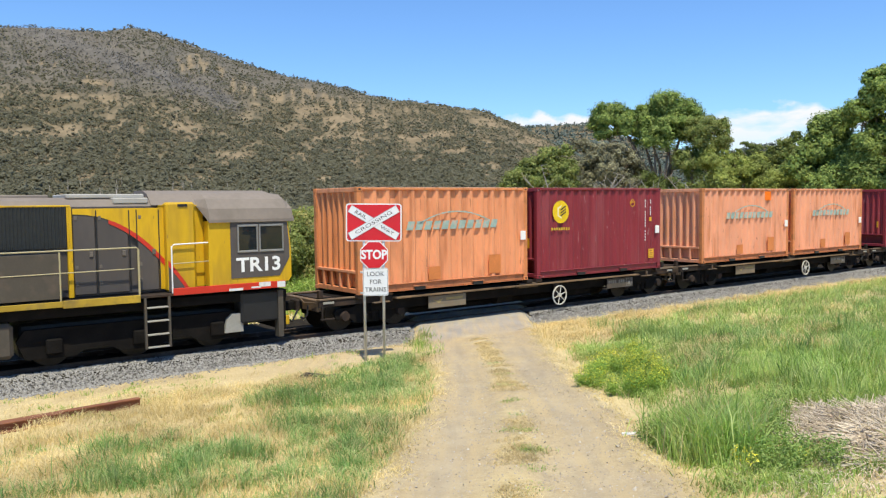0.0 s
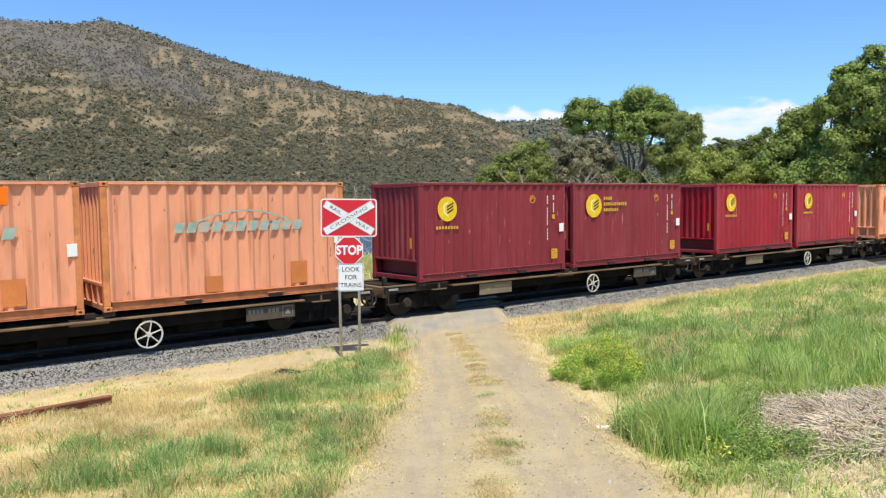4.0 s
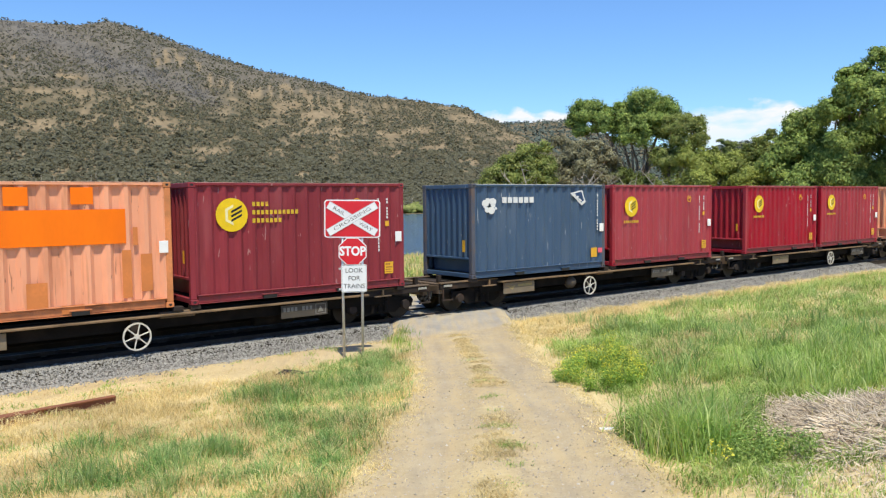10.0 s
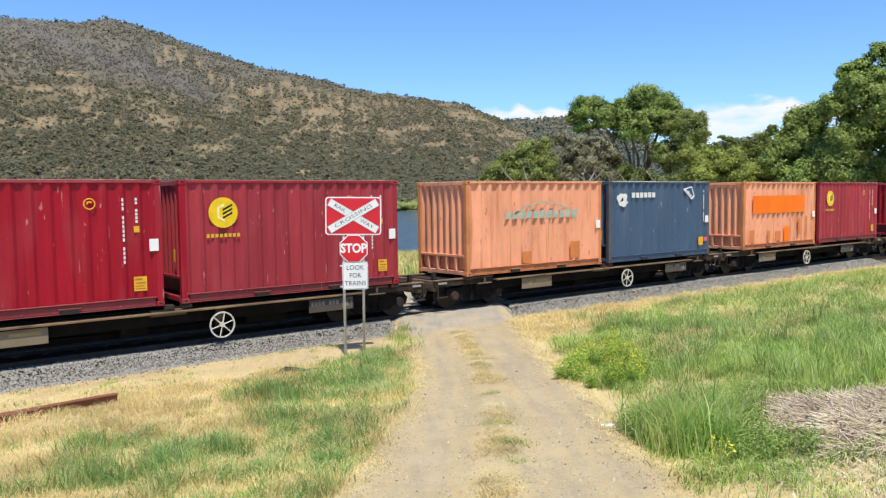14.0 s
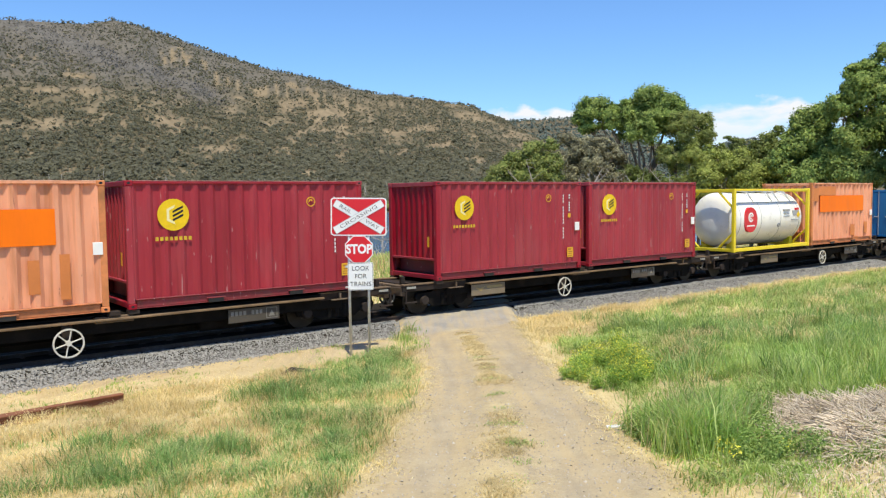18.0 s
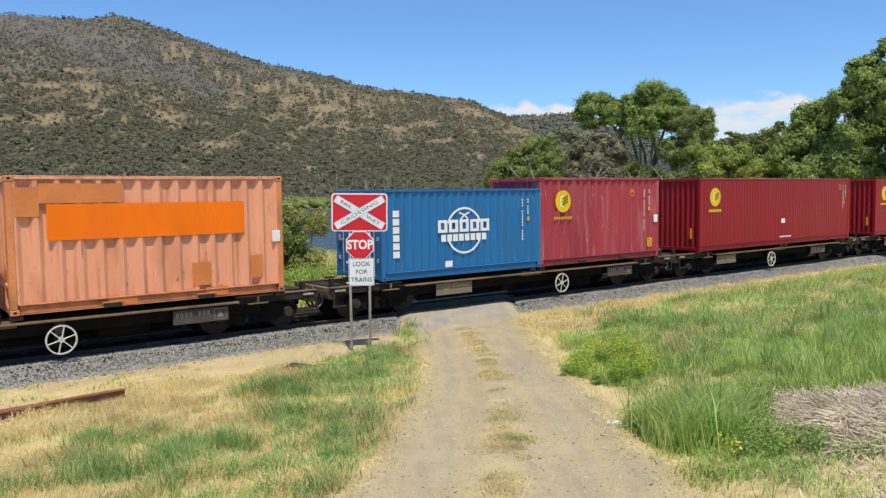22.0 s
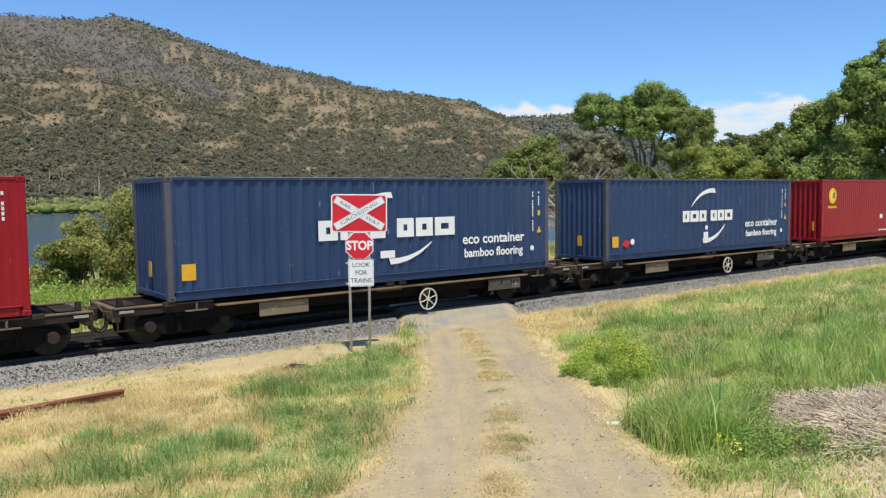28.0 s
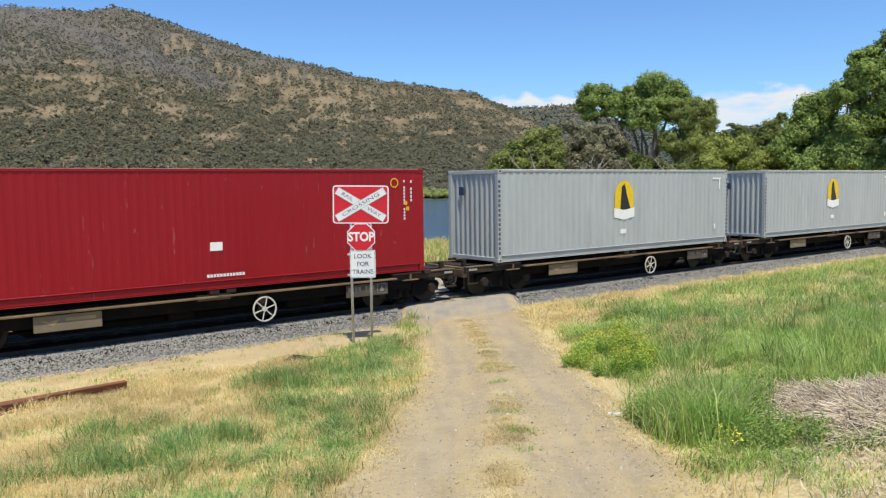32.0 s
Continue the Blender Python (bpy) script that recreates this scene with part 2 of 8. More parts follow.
TEAL = material("worn_teal_paint", (0.33, 0.45, 0.39), 0.6, 0, 0.2, 6, (0.74, 0.31, 0.16), 0.85, 6)
BLACK = material("black_paint", (0.012, 0.012, 0.013), 0.5, 0, 0.2, 5)
SIGN_RED = material("red_sign_sheeting", (0.62, 0.012, 0.025), 0.35, 0, 0.05, 3)
SIGN_BACK = material("aluminium_sheet", (0.55, 0.56, 0.58), 0.4, 0.8, 0.1, 6)
GALV = material("galvanised_steel", (0.5, 0.52, 0.54), 0.45, 0.7, 0.15, 12)
FRAME = material("grimy_wagon_steel", (0.040, 0.031, 0.026), 0.75, 0.1, 0.35, 1.6, (0.09, 0.055, 0.035), 0.6, 2.0, 0.2, 30, spec=0.15)
SILL = material("dusty_brown_steel", (0.155, 0.112, 0.076), 0.75, 0.1, 0.35, 1.5, (0.33, 0.20, 0.10), 0.6, 1.2, 0.2, 30, spec=0.15)
# black running-gear steel, with the shade beneath the train put into its colour
UNDER = material("shade_blackened_underframe", (0.014, 0.0125, 0.011), 0.85, 0.1, 0.3, 3, (0.03, 0.022, 0.018), 0.5, 2.5, 0.2, 30, spec=0.05)
WHEEL = material("worn_wheel_steel", (0.03, 0.027, 0.025), 0.45, 0.8, 0.2, 6)
PLATE = material("dusty_tan_board", (0.21, 0.17, 0.115), 0.7, 0, 0.15, 2.5, (0.25, 0.17, 0.1), 0.5, 3, spec=0.2)
PLATE_GREY = material("dusty_grey_board", (0.085, 0.073, 0.057), 0.7, 0, 0.15, 2.5, (0.15, 0.11, 0.08), 0.5, 3, spec=0.2)
CREAM = material("cream_wheel_paint", (0.60, 0.57, 0.49), 0.55, 0, 0.1, 8, (0.25, 0.2, 0.15), 0.4, 10)


def foliage(name, color, other, amount=0.9, through=0.4, rough=0.6):
    """Leaves and blades: matt, letting some light through, each a little different."""
    m = bpy.data.materials.new(name)
    m.use_nodes = True
    n, l = m.node_tree.nodes, m.node_tree.links
    b = n["Principled BSDF"]
    b.inputs["Roughness"].default_value, b.inputs["Specular IOR Level"].default_value = rough, 0.25
    geo = n.new("ShaderNodeNewGeometry")
    mix = n.new("ShaderNodeMix")
    mix.data_type = "RGBA"
    mix.inputs["A"].default_value, mix.inputs["B"].default_value = (*color, 1), (*other, 1)
    amt = n.new("ShaderNodeMath")
    amt.operation = "MULTIPLY"
    amt.inputs[1].default_value = amount
    l.new(geo.outputs["Random Per Island"], amt.inputs[0])
    patch = n.new("ShaderNodeTexNoise")
    patch.inputs["Scale"].default_value = 2.3
    l.new(geo.outputs["Position"], patch.inputs["Vector"])
    tone = n.new("ShaderNodeMapRange")
    for k, x in zip(("From Min", "From Max", "To Min", "To Max"), (0.35, 0.65, 0.3, 1.3)):
        tone.inputs[k].default_value = x
    l.new(patch.outputs[0], tone.inputs["Value"])
    both = n.new("ShaderNodeMath")
    both.operation, both.use_clamp = "MULTIPLY", True
    l.new(amt.outputs[0], both.inputs[0])
    l.new(tone.outputs[0], both.inputs[1])
    l.new(both.outputs[0], mix.inputs["Factor"])
    t = n.new("ShaderNodeTexNoise")
    t.inputs["Scale"].default_value = 0.9
    l.new(geo.outputs["Position"], t.inputs["Vector"])
    hs = n.new("ShaderNodeHueSaturation")
    r = n.new("ShaderNodeMapRange")
    for k, x in zip(("From Min", "From Max", "To Min", "To Max"), (0.3, 0.7, 0.75, 1.25)):
        r.inputs[k].default_value = x
    l.new(t.outputs[0], r.inputs["Value"])
    l.new(r.outputs[0], hs.inputs["Value"])
    l.new(mix.outputs["Result"], hs.inputs["Color"])
    l.new(hs.outputs[0], b.inputs["Base Color"])
    tr = n.new("ShaderNodeBsdfTranslucent")
    l.new(hs.outputs[0], tr.inputs["Color"])
    sh = n.new("ShaderNodeMixShader")
    sh.inputs[0].default_value = through
    l.new(b.outputs[0], sh.inputs[1])
    l.new(tr.outputs[0], sh.inputs[2])
    l.new(sh.outputs[0], n["Material Output"].inputs["Surface"])
    return m


# ---- mesh tools ----
class Shape:
    """Vertices and faces that become one mesh."""

    def __init__(self):
        self.v, self.f = [], []

    def add(self, verts, faces):
        k = len(self.v)
        self.v += [tuple(p) for p in verts]
        self.f += [tuple(k + i for i in f) for f in faces]
        return self

    def box(self, x0, x1, y0, y1, z0, z1, c=0.0):
        """A box, with edges chamfered by c."""
        if c <= 0:
            p = [(x, y, z) for x in (x0, x1) for y in (y0, y1) for z in (z0, z1)]
            return self.add(p, [(0, 1, 3, 2), (4, 6, 7, 5), (0, 4, 5, 1), (2, 3, 7, 6), (0, 2, 6, 4), (1, 5, 7, 3)])
        lo, hi = (x0, y0, z0), (x1, y1, z1)
        p, ix = [], {}
        for i in range(8):
            s = [(i >> a) & 1 for a in range(3)]
            for a in range(3):
                q = []
                for b in range(3):
                    e = hi[b] if s[b] else lo[b]
                    q.append(e if b == a else e + (-c if s[b] else c))
                ix[i, a] = len(p)
                p.append(q)
        faces = []
        for a in range(3):
            b, d = (a + 1) % 3, (a + 2) % 3
            for side in (0, 1):
                k = [(side << a) | (u << b) | (w << d) for u, w in ((0, 0), (1, 0), (1, 1), (0, 1))]
                if not side:
                    k.reverse()
                faces.append([ix[i, a] for i in k])
        for a in range(3):
            b, d = (a + 1) % 3, (a + 2) % 3
            for u in (0, 1):
                for w in (0, 1):
                    i0 = (u << b) | (w << d)
                    i1 = i0 | (1 << a)
                    q = [ix[i0, b], ix[i1, b], ix[i1, d], ix[i0, d]]
                    faces.append(q if u == w else q[::-1])
        for i in range(8):
            q = [ix[i, 0], ix[i, 1], ix[i, 2]]
            faces.append(q if bin(i).count("1") % 2 else q[::-1])
        return self.add(p, faces)

    def tube(self, pts, radii, n=8, caps=True):
        """A round rod along points."""
        pts = [Vector(p) for p in pts]
        if not hasattr(radii, "__len__"):
            radii = [radii] * len(pts)
        rings, faces = [], []
        for i, p in enumerate(pts):
            d = (pts[min(i + 1, len(pts) - 1)] - pts[max(i - 1, 0)]).normalized()
            a = d.orthogonal().normalized() if i == 0 else (a - d * a.dot(d)).normalized()
            b = d.cross(a)
            rings += [p + (a * math.cos(t) + b * math.sin(t)) * radii[i] for t in (2 * math.pi * j / n for j in range(n))]
        for i in range(len(pts) - 1):
            for j in range(n):
                k = (j + 1) % n
                faces.append((i * n + j, i * n + k, (i + 1) * n + k, (i + 1) * n + j))
        if caps:
            faces += [tuple(range(n))[::-1], tuple((len(pts) - 1) * n + j for j in range(n))]
        return self.add(rings, faces)

    def prism(self, outline, axis, a, b):
        """A flat outline drawn through from a to b along an axis. Outline in the other two axes, in x, y, z order."""
        n = len(outline)

        def put(u, v, w):
            return {"x": (w, u, v), "y": (u, w, v), "z": (u, v, w)}[axis]

        p = [put(u, v, a) for u, v in outline] + [put(u, v, b) for u, v in outline]
        f = [(i, (i + 1) % n, n + (i + 1) % n, n + i) for i in range(n)]
        return self.add(p, f + [tuple(range(n))[::-1], tuple(range(n, 2 * n))])

    def ring(self, cx, cz, y0, y1, r0, r1, n=24, t0=0.0, t1=2 * math.pi):
        """A flat ring or arc that faces along y."""
        full = abs(t1 - t0 - 2 * math.pi) < 1e-6
        m = n if full else n + 1
        p, f = [], []
        for j in range(m):
            t = t0 + (t1 - t0) * j / n
            for r in (r0, r1):
                for y in (y0, y1):
                    p.append((cx + r * math.cos(t), y, cz + r * math.sin(t)))
        for j in range(n):
            a, b = 4 * j, 4 * ((j + 1) % m)
            f += [(a, b, b + 2, a + 2), (a + 1, a + 3, b + 3, b + 1), (a, a + 1, b + 1, b), (a + 2, b + 2, b + 3, a + 3)]
        return self.add(p, f)

    def mesh(self, name, mat, smooth=False):
        me = bpy.data.meshes.new(name)
        me.from_pydata(self.v, [], self.f)
        bm = bmesh.new()
        bm.from_mesh(me)
        bmesh.ops.recalc_face_normals(bm, faces=bm.faces)
        bm.to_mesh(me)
        bm.free()
        if smooth:
            for p in me.polygons:
                p.use_smooth = True
        me.materials.append(mat)
        return me


def part(name, shape, mat, parent, label="", at=None, smooth=False):
    """One mesh object under a thing or a part."""
    me = shape if isinstance(shape, bpy.types.Mesh) else shape.mesh(name, mat, smooth)
    ob = new(name, me)
    ob.parent = parent
    if at is not None:
        ob.matrix_basis = at
    if label:
        ob["label"] = label
    return ob


def big_mesh(name, verts, faces, mat, smooth=False):
    """A mesh from numpy arrays, faces all with the same number of corners."""
    me = bpy.data.meshes.new(name)
    k = faces.shape[1]
    me.vertices.add(len(verts))
    me.vertices.foreach_set("co", np.ascontiguousarray(verts, dtype=np.float32).ravel())
    me.loops.add(faces.size)
    me.loops.foreach_set("vertex_index", np.ascontiguousarray(faces, dtype=np.int32).ravel())
    me.polygons.add(len(faces))
    me.polygons.foreach_set("loop_start", np.arange(0, faces.size, k, dtype=np.int32))
    if smooth:
        me.polygons.foreach_set("use_smooth", np.ones(len(faces), dtype=bool))
    me.update(calc_edges=True)
    me.materials.append(mat)
    return me


def thing(name, label, category, group="", kind="", at=None):
    ob = new(name)
    ob.empty_display_size = 0.2
    if at is not None:
        ob.matrix_basis = at
    return tagged(ob, label, category, group, kind)


def letters(text, size, mat, parent, at, name="lettering", align="CENTER", extrude=0.002, squeeze=1.0, heavy=0.0):
    """Raised lettering in the built-in font, lying in its own x-y plane."""
    cu = bpy.data.curves.new(name, "FONT")
    cu.body, cu.size, cu.align_x, cu.align_y = text, size, align, "CENTER"
    cu.extrude, cu.offset, cu.resolution_u = extrude, heavy, 3
    ob = new(name, cu)
    cu.materials.append(mat)
    ob.parent = parent
    ob.matrix_basis = at @ Matrix.Diagonal((squeeze, 1, 1, 1))
    return ob



# ---- the land: one sheet of ground, track bed, road, river, hills ----
TRACK_TURN, TRACK_FAR = 36.825, 18.912
CA, SA = math.cos(radians(TRACK_TURN)), math.sin(radians(TRACK_TURN))


def rail_pose(s, y=0.0, z=0.0):
    """A pose on the railway: s metres along it, y metres beyond its middle."""
    off = TRACK_FAR + y
    return pose(CA * s - SA * off, SA * s + CA * off, z, 0, 0, TRACK_TURN)


def rail_xy(s, y):
    return CA * s - SA * (TRACK_FAR + y), SA * s + CA * (TRACK_FAR + y)


def smooth(a, b, x):
    t = np.clip((x - a) / (b - a), 0, 1)
    return t * t * (3 - 2 * t)


WATER = -4.0
# heights of the near spur and the far ridge above the horizon, in degrees, by bearing
SPUR = ((-180, -100, -60, -32, -27, -23, -21.2, -19.8, -17.5, -15, -13.8, -11, -8, -6, -3.4, -2.4, 1.4, 3.1, 5.3, 7.8, 9.5, 12, 17, 25, 180),
        (0.5, 2, 8, 11.05, 11.5, 11.55, 11.95, 11.7, 11.03, 10.22, 9.88, 9.1, 8.58, 8.05, 7.45, 7.45, 6.86, 6.62, 5.65, 4.3, 3.4, 2.2, 1.0, 0.3, 0.3))
RIDGE = ((-180, -20, 0, 4, 7, 10.5, 15, 19, 21, 22.6, 24, 30, 60, 180), (0.6, 3, 5.2, 5.45, 5.5, 5.55, 3.9, 3.0, 3.45, 3.7, 3.2, 2.2, 1.5, 0.6))


def lumps(x, y, scale, seed=0.0):
    """Cheap smooth noise, about -1 to 1."""
    x, y = x / scale + seed, y / scale - seed * 1.7
    return (np.sin(x * 1.7 + np.sin(y * 1.3 + seed)) + np.sin(y * 1.9 + np.sin(x * 1.1) * 1.3) + np.sin((x + y) * 0.83 + 2.1 * np.sin((x - y) * 0.61))) / 3


def road_middle(y):
    """Where the gravel road's middle lies, by distance ahead."""
    return 0.95 - 0.011 * np.maximum(0, 12 - np.maximum(y, 2)) ** 2 - 0.02 * np.maximum(0, y - 15)


def road_half(y):
    return 1.12 + 0.04 * np.maximum(0, 11 - np.maximum(y, 2)) + 0.06 * np.clip(y - 14, 0, 12)


def beside_track(x, y):
    """How far a place lies on the camera's side of the railway's middle, and how far along it."""
    return TRACK_FAR - (-SA * x + CA * y), CA * x + SA * y


def near_height(x, y):
    """The ground near the railway, without the hills."""
    q, s = beside_track(x, y)
    front = 0.095 * q - 0.47 + 0.10 * smooth(15, 19, q)
    front = np.where(q > 24, 1.91 + 0.03 * np.minimum(q - 24, 60), front)
    base = np.maximum(front, -0.30)
    bumps = 0.04 * lumps(x, y, 1.6) + 0.02 * lumps(x, y, 0.6, 3)
    # the grassy bank right of the road stands a little higher
    bank = 0.22 * smooth(0.5, 2.0, x - road_middle(y) - road_half(y)) * smooth(4.0, 8.0, q) * smooth(2, 6, y)
    back = -0.20 - 0.34 * smooth(1.5, 3.6, -q) - 0.05 * np.clip(-q - 6, 0, 200) - 0.3 * smooth(8, 22, -q)
    bank = bank + 0.11 * np.exp(-((q - 3.25) / 0.75) ** 2 - ((s - 8.9) / 1.7) ** 4)
    z = np.where(q > 0, base + bank + bumps * smooth(2.5, 4, q), back + bumps * 1.5 * smooth(3.5, 8, -q))
    # the road lies smooth and runs level over the rails
    across = np.abs(x - road_middle(y)) / road_half(y)
    on = (1 - smooth(0.9, 1.25, across)) * (q > -6) * smooth(-3, 1, y)
    lane = np.maximum(0.095 * q - 0.36, -0.045)
    lane = np.where(q < -2, lane - 0.1 * (-q - 2), lane)
    rut = -0.03 * np.exp(-(((across - 0.5) / 0.22) ** 2)) + 0.015 * np.exp(-((across / 0.2) ** 2))
    rut = rut * smooth(2.5, 4.5, q)
    return z * (1 - on) + (lane + rut) * on


def land_height(x, y):
    r = np.hypot(x, y)
    th = np.degrees(np.arctan2(x, y))
    near = near_height(x, y)
    z = near * (1 - smooth(60, 110, r)) + np.maximum(near, WATER - 1.4) * smooth(60, 110, r)
    lake = 1 - smooth(400, 415, r + 6 * np.sin(th * 0.9) + 4 * np.sin(th * 2.3))
    wet = smooth(85, 112, r) * lake * (1 - smooth(14, 26, th)) * (1 - smooth(60, 80, np.abs(th)))
    z = z * (1 - wet) + (WATER - 1.4) * wet
    far = smooth(398, 425, r)
    h1 = 3.4 + 1450 * np.tan(np.radians(np.interp(th, *SPUR)))
    h2 = 3.4 + 3300 * np.tan(np.radians(np.interp(th, *RIDGE)))
    t1 = np.clip((r - 440) / (1450 - 440), 0, 2.2)
    up1 = np.where(t1 < 1, t1 ** 1.25, 1 - 0.5 * np.maximum(t1 - 1, 0) ** 1.5)
    gully = 1 + (0.06 * lumps(th * 14, r * 0.5, 60, 1) + 0.045 * np.sin(th * 2.1 + 0.004 * r) + 0.02 * lumps(th * 30, r * 0.6, 50, 3)) * np.clip(t1, 0, 1) * smooth(0, 0.3, 1 - t1)
    t2 = np.clip((r - 1300) / 2000, 0, 1.4)
    up2 = np.where(t2 < 1, t2 ** 1.1, 1 - 0.5 * (t2 - 1))
    hill = np.maximum(-3.1 + np.maximum(0, h1 + 3.1) * up1 * gully, -3.1 + (h2 + 3.1) * up2)
    return z * (1 - far) + hill * far


def land_mesh():
    th = np.radians(np.concatenate([np.arange(-180, -50, 5.0), np.arange(-50, -38, 1.0), np.arange(-38, 38, 0.24), np.arange(38, 50, 1.0), np.arange(50, 180, 5.0)]))
    r = np.concatenate([[0.0, 0.3], np.concatenate([np.arange(0.6, 4, 0.5), np.arange(4, 40, 0.21)]), np.geomspace(40, 110, 45)[:-1], np.linspace(110, 380, 14)[:-1], np.linspace(380, 460, 28)[:-1], np.geomspace(460, 4300, 140)])
    T, R = np.meshgrid(th, r)
    x, y = R * np.sin(T), R * np.cos(T)
    z = land_height(x, y)
    v = np.stack([x, y, z], -1).reshape(-1, 3)
    n, m = len(r), len(th)
    i, j = np.meshgrid(np.arange(n - 1), np.arange(m), indexing="ij")
    j2 = (j + 1) % m
    f = np.stack([i * m + j, (i + 1) * m + j, (i + 1) * m + j2, i * m + j2], -1).reshape(-1, 4)
    return v, f


def land_material():
    """Dry soil and straw, gravel on the road, tan scrub grass on the hills: by where the ground lies."""
    m = bpy.data.materials.new("dry_ground")
    m.use_nodes = True
    n, l = m.node_tree.nodes, m.node_tree.links
    b = n["Principled BSDF"]
    b.inputs["Roughness"].default_value, b.inputs["Specular IOR Level"].default_value = 0.95, 0.05
    geo = n.new("ShaderNodeNewGeometry")

    def tex(s, detail=8):
        t = n.new("ShaderNodeTexNoise")
        t.inputs["Scale"].default_value, t.inputs["Detail"].default_value = s, detail
        l.new(geo.outputs["Position"], t.inputs["Vector"])
        return t.outputs[0]

    def ramp(v, a, c, lo=0.0, hi=1.0):
        r = n.new("ShaderNodeMapRange")
        for k, x in zip(("From Min", "From Max", "To Min", "To Max"), (a, c, lo, hi)):
            r.inputs[k].default_value = x
        l.new(v, r.inputs["Value"])
        return r.outputs[0]

    def mix(fac, a, c):
        x = n.new("ShaderNodeMix")
        x.data_type = "RGBA"
        for v, k in ((fac, "Factor"), (a, "A"), (c, "B")):
            if isinstance(v, tuple):
                x.inputs[k].default_value = (*v, 1)
            else:
                l.new(v, x.inputs[k])
        return x.outputs["Result"]

    along = n.new("ShaderNodeMapping")
    along.inputs["Scale"].default_value = (5.0, 0.45, 1.0)
    l.new(geo.outputs["Position"], along.inputs["Vector"])
    wheel = n.new("ShaderNodeTexNoise")
    wheel.inputs["Scale"].default_value, wheel.inputs["Detail"].default_value = 1.0, 6
    l.new(along.outputs[0], wheel.inputs["Vector"])
    wheel = wheel.outputs[0]                  # marks drawn out along the road
    straw = mix(ramp(tex(0.9), 0.35, 0.65), (0.52, 0.405, 0.20), (0.67, 0.555, 0.31))
    straw = mix(ramp(tex(14), 0.4, 0.7, 0, 0.7), straw, (0.40, 0.29, 0.145))
    straw = mix(ramp(tex(55, 3), 0.45, 0.7, 0, 0.5), straw, (0.64, 0.55, 0.34))
    dirt = mix(ramp(tex(0.7), 0.35, 0.65), (0.385, 0.295, 0.165), (0.475, 0.38, 0.225))
    dirt = mix(ramp(tex(2.6), 0.42, 0.62, 0, 0.5), dirt, (0.40, 0.32, 0.205))
    dirt = mix(ramp(tex(26, 3), 0.5, 0.66, 0, 0.5), dirt, (0.56, 0.465, 0.30))
    dirt = mix(ramp(tex(9), 0.45, 0.7, 0, 0.55), dirt, (0.33, 0.25, 0.145))
    dirt = mix(ramp(tex(70, 4), 0.52, 0.75, 0, 0.6), dirt, (0.25, 0.20, 0.135))
    dirt = mix(ramp(tex(140, 2), 0.60, 0.72, 0, 0.6), dirt, (0.62, 0.55, 0.43))
    scrub = mix(ramp(tex(0.012), 0.35, 0.65), (0.135, 0.113, 0.07), (0.215, 0.17, 0.107))
    scrub = mix(ramp(tex(0.06), 0.4, 0.65, 0, 0.7), scrub, (0.10, 0.088, 0.056))
    road = n.new("ShaderNodeAttribute")
    road.attribute_name = "road"
    hill = n.new("ShaderNodeAttribute")
    hill.attribute_name = "hill"
    rut = n.new("ShaderNodeAttribute")
    rut.attribute_name = "rut"
    dirt = mix(ramp(rut.outputs["Fac"], 0, 1, 0, 0.65), dirt, mix(ramp(tex(3.0), 0.35, 0.65), (0.375, 0.305, 0.205), (0.455, 0.38, 0.265)))
    dirt = mix(ramp(wheel, 0.46, 0.64, 0, 0.6), dirt, (0.50, 0.385, 0.215))
    dirt = mix(ramp(wheel, 0.44, 0.32, 0, 0.5), dirt, (0.32, 0.265, 0.185))
    out = mix(road.outputs["Fac"], straw, dirt)
    tar = n.new("ShaderNodeAttribute")
    tar.attribute_name = "tar"
    seal = mix(ramp(tex(1.3), 0.35, 0.65), (0.285, 0.27, 0.245), (0.37, 0.345, 0.305))
    dusty = n.new("ShaderNodeMath")
    dusty.operation = "MULTIPLY"
    l.new(tar.outputs["Fac"], dusty.inputs[0])
    l.new(ramp(wheel, 0.38, 0.60, 1.0, 0.45), dusty.inputs[1])
    out = mix(dusty.outputs[0], out, seal)
    burnt = n.new("ShaderNodeAttribute")
    burnt.attribute_name = "burnt"
    scrub = mix(burnt.outputs["Fac"], scrub, mix(ramp(tex(0.04), 0.35, 0.65), (0.115, 0.106, 0.093), (0.16, 0.146, 0.127)))
    glade = n.new("ShaderNodeAttribute")
    glade.attribute_name = "glade"
    scrub = mix(glade.outputs["Fac"], scrub, mix(ramp(tex(0.05), 0.35, 0.65), (0.195, 0.15, 0.093), (0.275, 0.213, 0.132)))
    out = mix(hill.outputs["Fac"], out, scrub)
    l.new(out, b.inputs["Base Color"])
    bp = n.new("ShaderNodeBump")
    bp.inputs["Strength"].default_value, bp.inputs["Distance"].default_value = 0.5, 0.03
    l.new(tex(45), bp.inputs["Height"])
    l.new(bp.outputs[0], b.inputs["Normal"])
    return m


